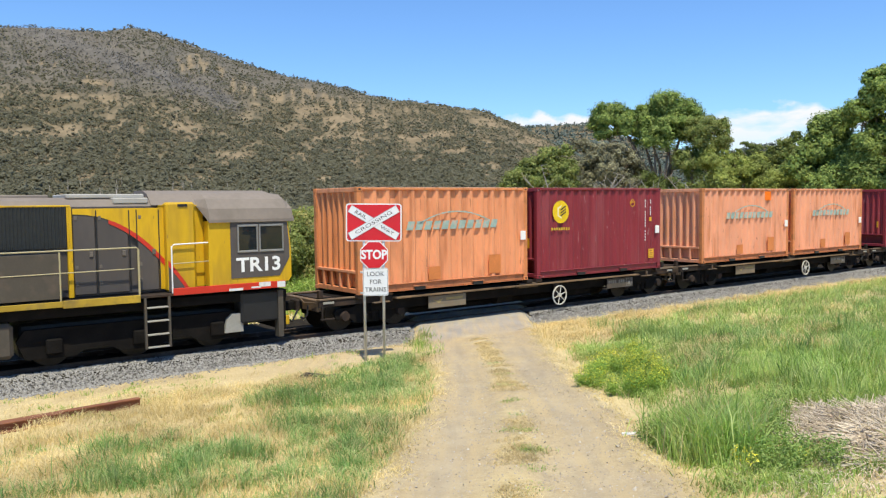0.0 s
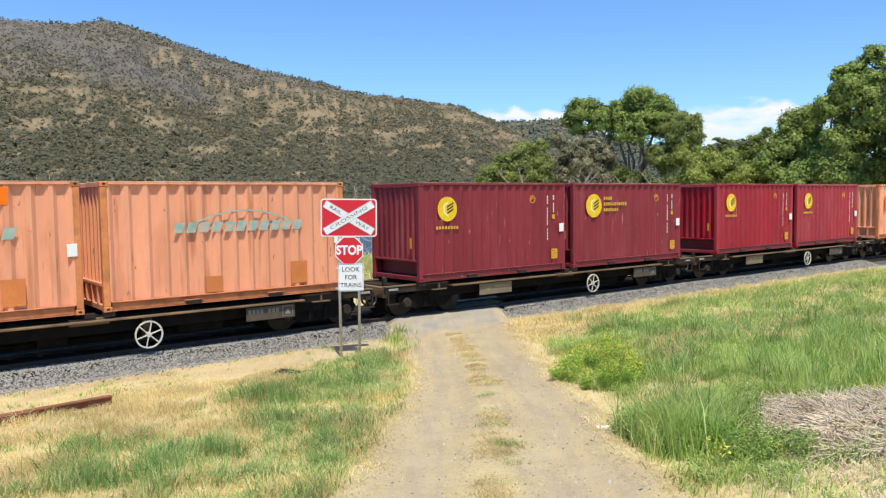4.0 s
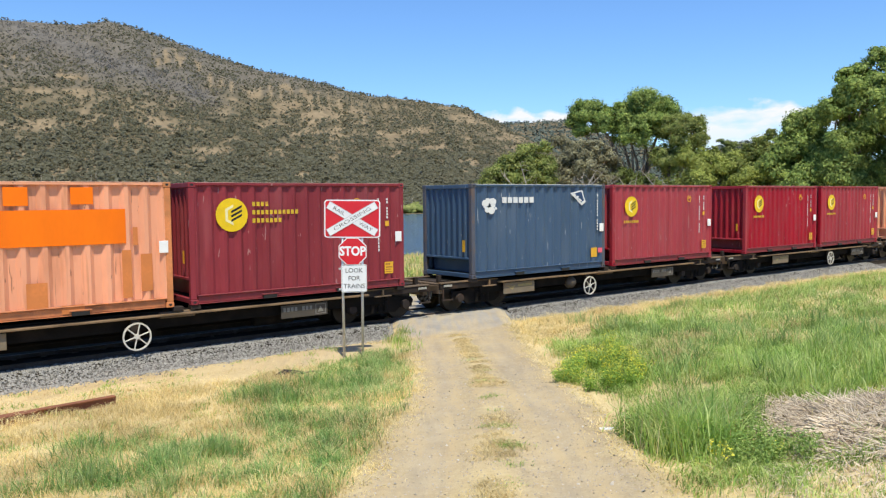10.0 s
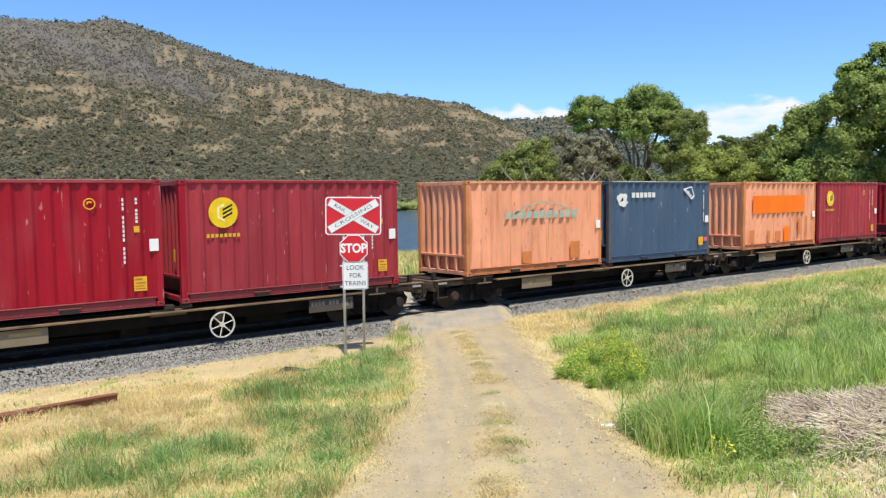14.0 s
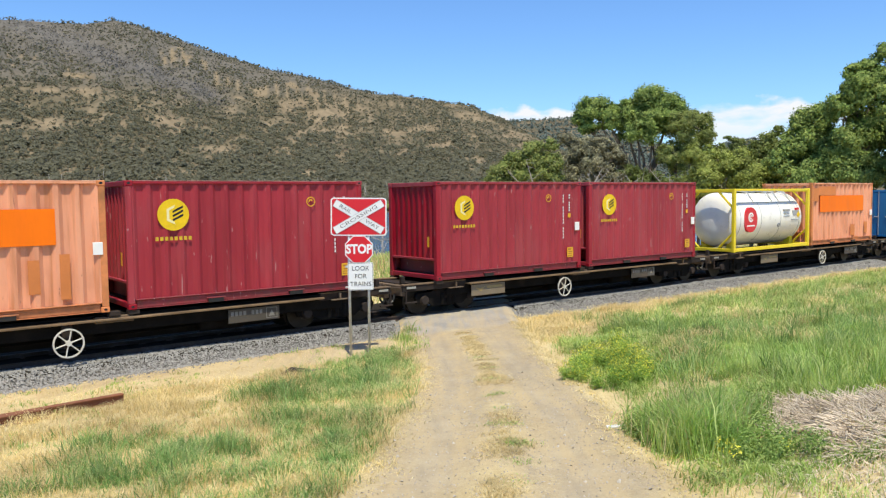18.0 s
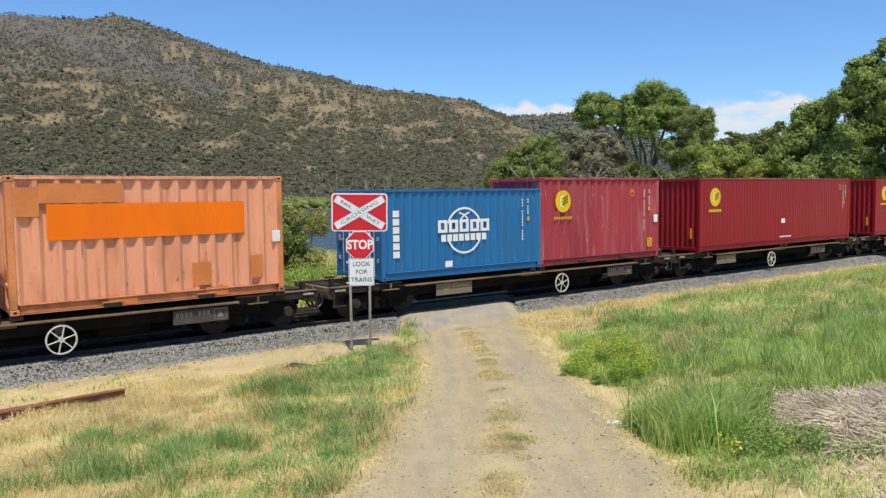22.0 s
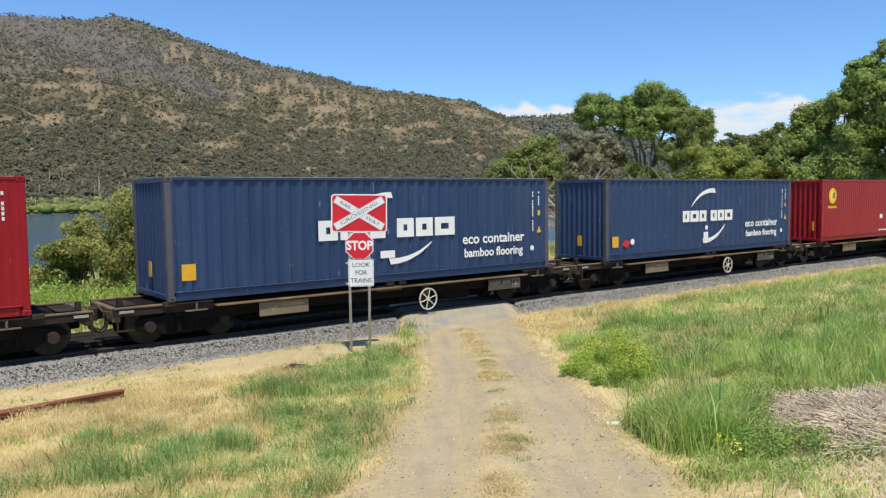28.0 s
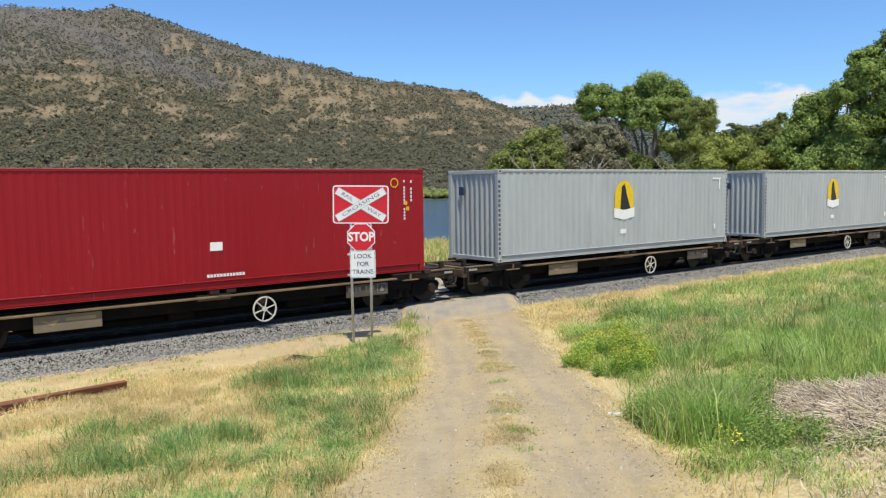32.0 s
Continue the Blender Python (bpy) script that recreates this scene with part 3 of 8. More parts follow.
# open places on the slope: bearing, height above the horizon, half width, half height, in degrees
GLADES = ((-23.1, 7.2, 0.9, 0.28), (-18.2, 5.5, 1.1, 0.42), (-17.4, 5.0, 0.5, 0.4), (-14.4, 3.5, 1.5, 0.28), (-25.5, 7.25, 0.8, 0.2), (-25.2, 5.0, 0.7, 0.35), (-9.9, 6.6, 0.6, 0.4), (-11.9, 7.5, 0.4, 0.35),
          (-16.5, 1.9, 0.7, 0.25), (-24.4, 1.9, 0.7, 0.25), (-23.6, 8.2, 1.1, 0.22), (-9.2, 6.8, 0.9, 0.26), (-7.6, 6.0, 1.3, 0.42), (-6.0, 5.1, 0.5, 0.2), (-8.0, 4.75, 1.5, 0.22), (-4.8, 6.4, 0.7, 0.2),
          (0.1, 5.0, 0.75, 0.27), (0.6, 3.75, 1.0, 0.16), (-2.9, 4.9, 0.5, 0.14), (3.8, 2.6, 0.5, 0.3), (3.2, 2.1, 0.3, 0.35), (-8.2, 3.8, 0.5, 0.18), (-8.6, 1.9, 0.6, 0.25), (6.4, 4.35, 1.1, 0.22), (-20.8, 5.1, 0.4, 0.2))


def clearing(th, el):
    """How open the slope is, by bearing and height above the horizon."""
    open_ = np.zeros_like(th)
    for b, e, wb, we in GLADES:
        open_ = np.maximum(open_, np.exp(-((th - b) / wb) ** 2 - ((el - e) / we) ** 2))
    return open_


def small_glades(x, y):
    x, y = np.degrees(np.arctan2(x, y)) * 14, np.hypot(x, y) * 0.30
    return 0.40 * smooth(0.16, 0.44, 0.65 * lumps(x, y, 16, 6) + 0.6 * lumps(x, y, 7, 2) + 0.15 * lumps(x, y, 120, 1))


def glade_band(el):
    """Small openings are commonest half way up."""
    return smooth(1.4, 3.4, el) * (1 - 0.75 * smooth(6.4, 8.2, el))


def outcrops(deg, el):
    """Pale steep streaks of rock below the crest, and the stony shoulder of the second spur."""
    under = np.interp(deg, *SPUR) - el
    streak = smooth(0.15, 0.6, lumps(deg * 5.0 + el, el * 1.1, 0.9, 3) + 0.5 * lumps(deg * 11, el * 2.0, 1.0, 7))
    high = 0.85 * streak * np.exp(-((under - 1.35) / 0.85) ** 2) * smooth(-19.5, -17.5, deg) * (1 - smooth(-3, 1, deg))
    west = 0.8 * streak * np.exp(-((el - 8.9) / 0.5) ** 2) * (1 - smooth(-24.5, -23, deg))
    spur = 0.75 * smooth(-0.2, 0.4, lumps(deg * 3, el * 4, 1.0, 5)) * np.exp(-((el - 5.35 + 0.42 * (deg - 4.0)) / 0.42) ** 2) * smooth(0.5, 2.5, deg) * (1 - smooth(7.6, 8.6, deg))
    return np.maximum(np.maximum(high, west), spur)


def high_slope(x, y, el, deg):
    """The grey band of burnt, thin scrub that runs down across the upper slope."""
    off = el - (11.15 - 0.35 * (deg + 26.2)) + 0.22 * lumps(x, y, 60, 4)
    wide = np.interp(deg, (-28, -25, -15), (1.7, 1.45, 0.75))
    return np.exp(-(off / wide) ** 2) * (1 - smooth(-15.5, -12.5, deg))


lv, lf = land_mesh()
GROUND = big_mesh("ground", lv, lf, land_material(), True)
lx, ly = lv[:, 0], lv[:, 1]
lq, ls = beside_track(lx, ly)
l_el = np.degrees(np.arctan2(lv[:, 2] - 3.4, np.hypot(lx, ly) + 1e-6))
wear = np.abs(lx - road_middle(ly)) / road_half(ly) + 0.12 * lumps(lx, ly, 0.5, 2) + 0.07 * lumps(lx, ly, 0.2, 5)
on_road = (1 - smooth(0.80, 1.12, wear)) * (1 - 0.8 * np.exp(-((wear / 0.15) ** 2)) * smooth(-0.4, 0.2, lumps(lx, ly, 0.45, 4))) * (np.abs(ly) < 40)
bare = 0.85 * np.exp(-(((lq - 3.6) / 1.3) ** 2)) * np.exp(-(((ls - 8.4) / 2.8) ** 2))
bare = np.maximum(bare, 0.75 * np.exp(-(((lq - 2.7) / 0.75) ** 2)) * smooth(-0.5, 0.2, lumps(lx, ly, 0.7, 6)) * (ls < 12))
tar = (1 - smooth(0.95, 1.1, wear)) * (1 - smooth(2.6, 4.0, lq + 0.35 * lumps(lx, ly, 0.6, 7))) * (lq > -8)
for key, val in (("road", np.maximum(on_road, bare)), ("tar", tar), ("rut", np.exp(-(((wear - 0.52) / 0.20) ** 2))), ("hill", smooth(120, 300, np.hypot(lx, ly))), ("glade", smooth(0.25, 0.6, clearing(np.degrees(np.arctan2(lx, ly)), np.degrees(np.arctan2(lv[:, 2] - 3.4, np.hypot(lx, ly) + 1e-6))) + 0.25 * lumps(lx, ly, 14, 3) + small_glades(lx, ly) * glade_band(l_el) + outcrops(np.degrees(np.arctan2(lx, ly)), l_el)) * smooth(430, 480, np.hypot(lx, ly))), ("burnt", np.maximum(high_slope(lx, ly, l_el, np.degrees(np.arctan2(lx, ly))), 0.75 * smooth(6.6, 8.8, l_el)))):
    GROUND.attributes.new(key, "FLOAT", "POINT").data.foreach_set("value", val.astype(np.float32))
tagged(new("ground", GROUND), "dry straw-coloured ground with a worn gravel road", "ground", kind="structure")


def water_material():
    m = bpy.data.materials.new("river_water")
    m.use_nodes = True
    n, l = m.node_tree.nodes, m.node_tree.links
    b = n["Principled BSDF"]
    b.inputs["Base Color"].default_value = (0.035, 0.085, 0.16, 1)
    b.inputs["Roughness"].default_value, b.inputs["IOR"].default_value = 0.12, 1.33
    geo = n.new("ShaderNodeNewGeometry")
    t = n.new("ShaderNodeTexNoise")
    t.inputs["Scale"].default_value, t.inputs["Detail"].default_value = 0.7, 6
    bp = n.new("ShaderNodeBump")
    bp.inputs["Strength"].default_value, bp.inputs["Distance"].default_value = 1.0, 0.25
    l.new(geo.outputs["Position"], t.inputs["Vector"])
    l.new(t.outputs[0], bp.inputs["Height"])
    l.new(bp.outputs[0], b.inputs["Normal"])
    return m


wth, wr = np.radians(np.linspace(-80, 40, 61)), np.linspace(60, 440, 20)
T, R = np.meshgrid(wth, wr)
wv = np.stack([R * np.sin(T), R * np.cos(T), np.full_like(R, WATER)], -1).reshape(-1, 3)
i, j = np.meshgrid(np.arange(19), np.arange(60), indexing="ij")
wf = np.stack([i * 61 + j, (i + 1) * 61 + j, (i + 1) * 61 + j + 1, i * 61 + j + 1], -1).reshape(-1, 4)
tagged(new("water", big_mesh("water", wv, wf, water_material(), True)), "wide blue rippled river below the hills", "river", kind="structure")


# ---- railway: ballast bed, sleepers, rails ----
STONE = material("grey_ballast_stone", (0.20, 0.193, 0.178), 0.85, 0, 0.3, 9, (0.14, 0.133, 0.122), 0.5, 6, 0.3, 60, island=(0.40, 0.388, 0.36), island_amount=0.8, spec=0.1)
RAIL_STEEL = material("rusty_rail_steel", (0.07, 0.045, 0.032), 0.7, 0.2, 0.25, 4, (0.2, 0.19, 0.18), 0.3, 3)
# weathered timber, its colour darkened for the shade under the train
SLEEPER = material("shade_dark_weathered_timber", (0.035, 0.027, 0.020), 0.9, 0, 0.3, 5, (0.05, 0.04, 0.03), 0.5, 3, 0.3, 50, spec=0.05)


def bed_height(s, y):
    a = np.abs(y)
    z = np.where(a < np.where(y > 0, 2.7, 1.15), -0.10, -0.10 - 0.28 * (a - np.where(y > 0, 2.7, 1.15)))
    x, yy = rail_xy(s, y)
    over = np.abs(x - road_middle(yy)) / road_half(yy)
    return z - 0.9 * (1 - smooth(1.0, 1.12, over))


def track_bed():
    s = np.concatenate([np.arange(-40, -6, 1.0), np.arange(-6, 44, 0.2), np.arange(44, 160, 1.5)])
    y = np.array([-2.3, -2.0, -1.7, -1.4, -1.15, -0.6, 0, 0.6, 1.15, 1.9, 2.7, 3.1, 3.7])
    S, Y = np.meshgrid(s, y, indexing="ij")
    Z = bed_height(S, Y) + 0.02 * lumps(S, Y, 0.15)
    X, YY = rail_xy(S, Y)
    v = np.stack([X, YY, Z], -1).reshape(-1, 3)
    n, m = len(s), len(y)
    i, j = np.meshgrid(np.arange(n - 1), np.arange(m - 1), indexing="ij")
    f = np.stack([i * m + j, (i + 1) * m + j, (i + 1) * m + j + 1, i * m + j + 1], -1).reshape(-1, 4)
    return v, f


rng = np.random.default_rng(5)
# near-black colour puts the shade under and beyond the train into the bed
SHADED_BED = material("shade_dark_ballast", (0.032, 0.027, 0.021), 0.95, 0, 0.3, 9, (0.014, 0.011, 0.009), 0.5, 6, 0.5, 40, spec=0.03)
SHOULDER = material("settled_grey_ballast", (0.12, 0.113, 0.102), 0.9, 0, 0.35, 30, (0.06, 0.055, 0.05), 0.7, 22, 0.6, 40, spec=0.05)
bed_v, bed_f = track_bed()
BED = big_mesh("track_bed", bed_v, bed_f, SHADED_BED)
BED.materials.append(SHOULDER)          # plain grey stone down the near shoulder, outside the shade-dark bed
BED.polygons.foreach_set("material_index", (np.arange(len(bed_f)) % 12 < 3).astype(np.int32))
tagged(new("track_bed", BED), "grey crushed-stone railway ballast bed", "track bed", kind="structure")


def stones(count, place_fn, size, rng):
    """Angular stones, as separate islands of one mesh."""
    base = np.array([(1, 0, 0), (-1, 0, 0), (0, 1, 0), (0, -1, 0), (0, 0, 1), (0, 0, -1)], float)
    tri = np.array([(0, 2, 4), (2, 1, 4), (1, 3, 4), (3, 0, 4), (2, 0, 5), (1, 2, 5), (3, 1, 5), (0, 3, 5)][:8 if size > 0.03 else 4])
    p = place_fn(count)
    count = len(p)
    k = size * rng.uniform(0.55, 1.35, (count, 1, 1)) * rng.uniform(0.6, 1.2, (count, 6, 1))
    v = base[None] * k * rng.uniform(0.6, 1.0, (count, 1, 3))
    a = rng.uniform(0, 6.28, count)
    c, s_ = np.cos(a)[:, None], np.sin(a)[:, None]
    tilt = rng.uniform(-0.9, 0.9, (count, 1))
    x, y, z = v[..., 0], v[..., 1], v[..., 2]
    z, y = z * np.cos(tilt) - y * np.sin(tilt), z * np.sin(tilt) + y * np.cos(tilt)
    v = np.stack([x * c - y * s_, x * s_ + y * c, z], -1) + p[:, None, :]
    f = tri[None] + 6 * np.arange(count)[:, None, None]
    return v.reshape(-1, 3), f.reshape(-1, 3)


def on_bed(count):
    s = 2 + 44 * rng.random(count) ** 1.5 - 4
    y = -0.72 - 1.35 * rng.random(count) - 0.5 * np.abs(rng.normal(0, 0.6, count)) * (rng.random(count) < 0.3)
    z = np.maximum(bed_height(s, y), land_height(*rail_xy(s, y)))
    ok = bed_height(s, y) > -0.75
    x, yy = rail_xy(s[ok], y[ok])
    return np.stack([x, yy, z[ok] + 0.012], -1)


tagged(new("ballast_stones", big_mesh("ballast_stones", *stones(56000, on_bed, 0.0295, rng), STONE)), "loose grey crushed ballast stones", "ballast", kind="stuff")
track = thing("railway_track", "narrow-gauge track of rusty rails on timber sleepers", "railway track", kind="structure")
prof = [(-0.055, -0.13), (0.055, -0.13), (0.055, -0.12), (0.012, -0.105), (0.010, -0.035), (0.032, -0.028), (0.032, -0.002), (0.026, 0.0), (-0.026, 0.0), (-0.032, -0.002), (-0.032, -0.028), (-0.010, -0.035), (-0.012, -0.105), (-0.055, -0.12)]
rail_mesh = Shape().prism(prof, "x", -60, 190).mesh("rail", RAIL_STEEL)
for y in (-0.565, 0.565):
    part("rail", rail_mesh, None, track, at=rail_pose(0, y))
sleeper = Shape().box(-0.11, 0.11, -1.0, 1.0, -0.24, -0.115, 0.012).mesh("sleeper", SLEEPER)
clip = Shape().box(-0.09, 0.09, -0.68, -0.45, -0.118, -0.098, 0.006).box(-0.09, 0.09, 0.45, 0.68, -0.118, -0.098, 0.006).mesh("rail_clip", RAIL_STEEL)
for k in range(95):
    s = -14 + k * 0.66
    if not 11.0 < s < 16.6:
        t = part("sleeper", sleeper, None, track, at=rail_pose(s, 0, random.uniform(-0.01, 0.008)))
        part("rail_clip", clip, None, t)


# ---- the train: wagons and containers, built along x, near side at -y ----
def run(t):
    """Metres that the train has gone at t seconds."""
    u, c = t / 16 - 1, (125.075, 8.294, -0.606, 0.436, 0.186)
    return sum(k * (u ** (i + 1) - (-1) ** (i + 1)) for i, k in enumerate(c))


FLOOR, HIGH, HALF = 0.98, 2.84, 1.22


def corrugated(length, z0, z1, period, depth, out=-1.0, lead=0.0):
    """A pressed steel sheet along x, ribs upright, at y=0 with hollows going in."""
    n = max(3, round((length - 2 * lead) / period))
    p = (length - 2 * lead) / n
    xs, ys = [0.0], [0.0]
    for k in range(n):
        a = lead + k * p
        for fx, y in ((0.10, 0), (0.32, 1), (0.68, 1), (0.90, 0)):
            xs.append(a + fx * p)
            ys.append(-out * depth * y)
    xs.append(length)
    ys.append(0.0)
    sh = Shape()
    m = len(xs)
    v = [(x, y, z0) for x, y in zip(xs, ys)] + [(x, y, z1) for x, y in zip(xs, ys)]
    v += [(x, y - out * 0.004, z) for x, y, z in v]
    f = []
    for i in range(m - 1):
        f += [(i, i + 1, m + i + 1, m + i), (2 * m + i, 3 * m + i, 3 * m + i + 1, 2 * m + i + 1)]
    return sh.add(v, f)


def container_body(ob, length, paint, period, depth=0.045, end="panel", pockets=True, post=None, roof=None, worn=None, sill_paint=None, H=2.84):
    """Frame, sheets, doors and castings of a shipping container; origin at its lower left end, in the middle of its width."""
    L, W = length, HALF
    post = post or paint
    hole = Shape().prism([(0.089 + 0.038 * math.cos(t), 0.062 + 0.026 * math.sin(t)) for t in (math.pi * k / 5 for k in range(10))], "y", -0.0835, -0.079).mesh("casting_hole", BLACK)
    cast = Shape().box(0, 0.178, -0.081, 0.081, 0, 0.118, 0.012).mesh("corner_casting", post)
    for x in (0, L - 0.178):
        for y in (-W + 0.081, W - 0.081):
            for z in (0, H - 0.118):
                corner = part("corner_casting", cast, None, ob, at=pose(x, y, z))
                if y < 0:
                    part("casting_hole", hole, None, corner)
    pillar = Shape().box(0.006, 0.15, -0.075, 0.075, 0.118, H - 0.118, 0.015).mesh("corner_post", post)
    for x in (0, L - 0.156):
        for y in (-W + 0.082, W - 0.082):
            part("corner_post", pillar, None, ob, at=pose(x, y, 0))
    rail = Shape().box(0.178, L - 0.178, -0.03, 0.03, H - 0.075, H - 0.008, 0.01).mesh("top_rail", paint)
    sill = Shape().box(0.178, L - 0.178, -0.03, 0.03, 0.02, 0.20, 0.02).mesh("bottom_rail", sill_paint or paint)
    sheet = corrugated(L - 0.30, 0.22, H - 0.07, period, depth).mesh("side_panel", paint)
    edge = Shape().box(0.18, L - 0.18, -0.034, 0.034, H - 0.016, H - 0.002, 0.004).mesh("roof_edge", worn or paint)
    toe = Shape().box(0.18, L - 0.18, -0.034, 0.034, 0.008, 0.024, 0.004).mesh("lower_edge", sill_paint or paint)
    rub = Shape().box(0.16, L - 0.16, -0.042, 0.042, 0.195, 0.222, 0.008).mesh("rub_strip", sill_paint or paint)
    for y, turn in ((-W + 0.034, 0), (W - 0.034, 180)):
        part("rub_strip", rub, None, ob, at=pose(0, y, 0))
        part("roof_edge", edge, None, ob, at=pose(0, y, 0))
        part("lower_edge", toe, None, ob, at=pose(0, y + (0.018 if not turn else -0.018), 0))
        part("top_rail", rail, None, ob, at=pose(0, y, 0))
        part("bottom_rail", sill, None, ob, at=pose(0, y + (0.035 if not turn else -0.035), 0))
        x = 0.15 if not turn else L - 0.15
        part("side_panel", sheet, None, ob, at=pose(x, y - 0.012 if not turn else y + 0.012, 0, 0, 0, turn))
    if pockets:
        pk = Shape().box(0, 0.36, -0.034, 0.034, 0.005, 0.10, 0.006).mesh("forklift_pocket", BLACK)
        plate = Shape().box(-0.05, 0.41, -0.034, 0.034, 0.10, 0.13, 0.006).mesh("pocket_plate", sill_paint or paint)
        for x in (L * 0.5 - 1.22, L * 0.5 + 0.86):
            for y in (-W + 0.024, W - 0.024):
                part("pocket_plate", plate, None, ob, at=pose(x, y, 0))
            for y in (-W + 0.029, W - 0.029):
                part("forklift_pocket", pk, None, ob, at=pose(x, y, 0))
    part("floor", Shape().box(0.1, L - 0.1, -W + 0.07, W - 0.07, 0.12, 0.17), FRAME, ob)
    rf = Shape()
    n = int(L / 0.5)
    for k in range(n):
        a = 0.178 + (L - 0.356) * k / n
        b = 0.178 + (L - 0.356) * (k + 1) / n
        rf.box(a, b - 0.04, -W + 0.065, W - 0.065, H - 0.05, H - 0.018, 0.008)
    rf.box(0.17, L - 0.17, -W + 0.065, W - 0.065, H - 0.06, H - 0.035)
    part("roof", rf, roof or paint, ob)
    # the far end is plain; the left end is seen
    part("end_panel", corrugated(2 * W - 0.30, 0.15, H - 0.09, 0.27, 0.045).mesh("end_panel", paint), None, ob, at=pose(L - 0.02, -W + 0.15, 0, 0, 0, 90))
    header = Shape().box(0.02, 0.10, -W + 0.16, W - 0.16, H - 0.13, H - 0.01, 0.012).mesh("end_header", paint)
    lower = Shape().box(0.02, 0.12, -W + 0.16, W - 0.16, 0.02, 0.15, 0.012).mesh("end_sill", paint)
    for x in (0, L - 0.12):
        part("end_header", header, None, ob, at=pose(x, 0, 0))
        part("end_sill", lower, None, ob, at=pose(x, 0, 0))
    at = pose(0.045, W - 0.15, 0, 0, 0, -90)
    if end == "doors":
        for k, y in ((0, -W + 0.16), (1, 0.005)):
            d = part("door", Shape().box(0.03, 0.075, 0, W - 0.165, 0.16, H - 0.14, 0.012), paint, ob, at=pose(0, y, 0))
            for yy in (0.22, 0.78):
                part("lock_rod", Shape().tube([(0.0, yy, 0.1), (0.0, yy, H - 0.08)], 0.022, 8), GALV, d)
                part("door_handle", Shape().box(-0.03, 0.02, yy - 0.03, yy + 0.22, 1.05, 1.10, 0.008), GALV, d)
            for z in (0.5, 1.1, 1.7, 2.3):
                part("hinge", Shape().box(-0.01, 0.04, 0.0 if k == 0 else W - 0.25, 0.08 if k == 0 else W - 0.165, z, z + 0.11, 0.01), GALV, d)
    elif end == "tunnel":
        part("end_panel", corrugated(2 * W - 0.30, 0.62, H - 0.09, 0.27, 0.05).mesh("end_panel", paint), None, ob, at=at)
        part("end_ledge", Shape().box(0.015, 0.10, -W + 0.16, W - 0.16, 0.56, 0.63, 0.012), paint, ob)
        part("tunnel_plate", Shape().box(0.30, 0.34, -W + 0.16, W - 0.16, 0.15, 0.58), sill_paint or paint, ob)
    elif end == "grid":
        part("end_panel", corrugated(2 * W - 0.30, 0.62, H - 0.09, 0.29, 0.09).mesh("end_panel", paint), None, ob, at=at)
        part("end_ledge", Shape().box(0.005, 0.10, -W + 0.16, W - 0.16, 0.55, 0.63, 0.012), paint, ob)
        part("tunnel_plate", Shape().box(0.14, 0.18, -W + 0.16, W - 0.16, 0.15, 0.58), paint, ob)
        strut = Shape().box(0.01, 0.12, -0.04, 0.04, 0.15, 0.56, 0.01).mesh("end_strut", paint)
        for y in (-0.65, -0.2, 0.25, 0.7):
            part("end_strut", strut, None, ob, at=pose(0, y, 0))
    else:
        part("end_panel", corrugated(2 * W - 0.30, 0.15, H - 0.09, 0.25, 0.045).mesh("end_panel", paint), None, ob, at=at)


SKIN = -HALF + 0.034 - 0.012 - 0.006      # decals lie just proud of the near side's outer ribs


def decal(ob, name, sh, mat, label=""):
    return part(name, sh, mat, ob, label)


def bars(ob, name, x, z, w, h, n, mat, seed=1, gap=0.22):
    """Writing that cannot be read: a row of n plain bars."""
    p = w / n
    one = Shape().box(0, p * (1 - gap), SKIN - 0.002, SKIN + 0.004, 0, h).mesh(name, mat)
    for k in range(n):
        part(name, one, None, ob, at=pose(x + k * p, 0, z))


def column(ob, name, x, z0, z1, w, n, mat):
    p = (z1 - z0) / n
    one = Shape().box(0, w, SKIN - 0.002, SKIN + 0.004, 0, p * 0.72).mesh(name, mat)
    for k in range(n):
        if k not in (4, 11):
            part(name, one, None, ob, at=pose(x, 0, z0 + k * p))


def roundel(ob, x, z, r):
    """Yellow disc with a half hexagon and three slanting bars."""
    disc = decal(ob, "emblem", Shape().prism([(x + r * math.cos(t), z + r * math.sin(t)) for t in (2 * math.pi * k / 28 for k in range(28))], "y", SKIN - 0.004, SKIN + 0.004), YELLOW, "round yellow emblem")
    y0, y1 = SKIN - 0.007, SKIN - 0.003
    for k in range(3):
        zz = z - 0.30 * r + k * 0.26 * r
        part("emblem_bar", Shape().prism([(x - 0.05 * r, zz - 0.12 * r), (x + 0.62 * r, zz + 0.22 * r), (x + 0.62 * r, zz + 0.36 * r), (x - 0.05 * r, zz + 0.02 * r)], "y", y0, y1), BLACK, disc)
    hx = [(x + a * r, z + c * r) for a, c in ((0.1, 0.62), (-0.42, 0.36), (-0.42, -0.36), (0.1, -0.62), (0.06, -0.44), (-0.26, -0.27), (-0.26, 0.27), (0.06, 0.44))]
    for quad in ((0, 1, 6, 7), (1, 2, 5, 6), (2, 3, 4, 5)):
        part("emblem_edge", Shape().prism([hx[i] for i in quad], "y", y0, y1), PALE_YELLOW, disc)


def hollow_bar(ob, x0, x1, z0, z1, stroke, y0, y1, mat):
    """A plain hollow block standing for one large character."""
    sh = Shape().box(x0, x0 + stroke, y0, y1, z0, z1).box(x1 - stroke, x1, y0, y1, z0, z1)
    sh.box(x0 + stroke, x1 - stroke, y0, y1, z0, z0 + stroke * 0.8).box(x0 + stroke, x1 - stroke, y0, y1, z1 - stroke * 0.8, z1)
    return decal(ob, "logo_bar", sh, mat)


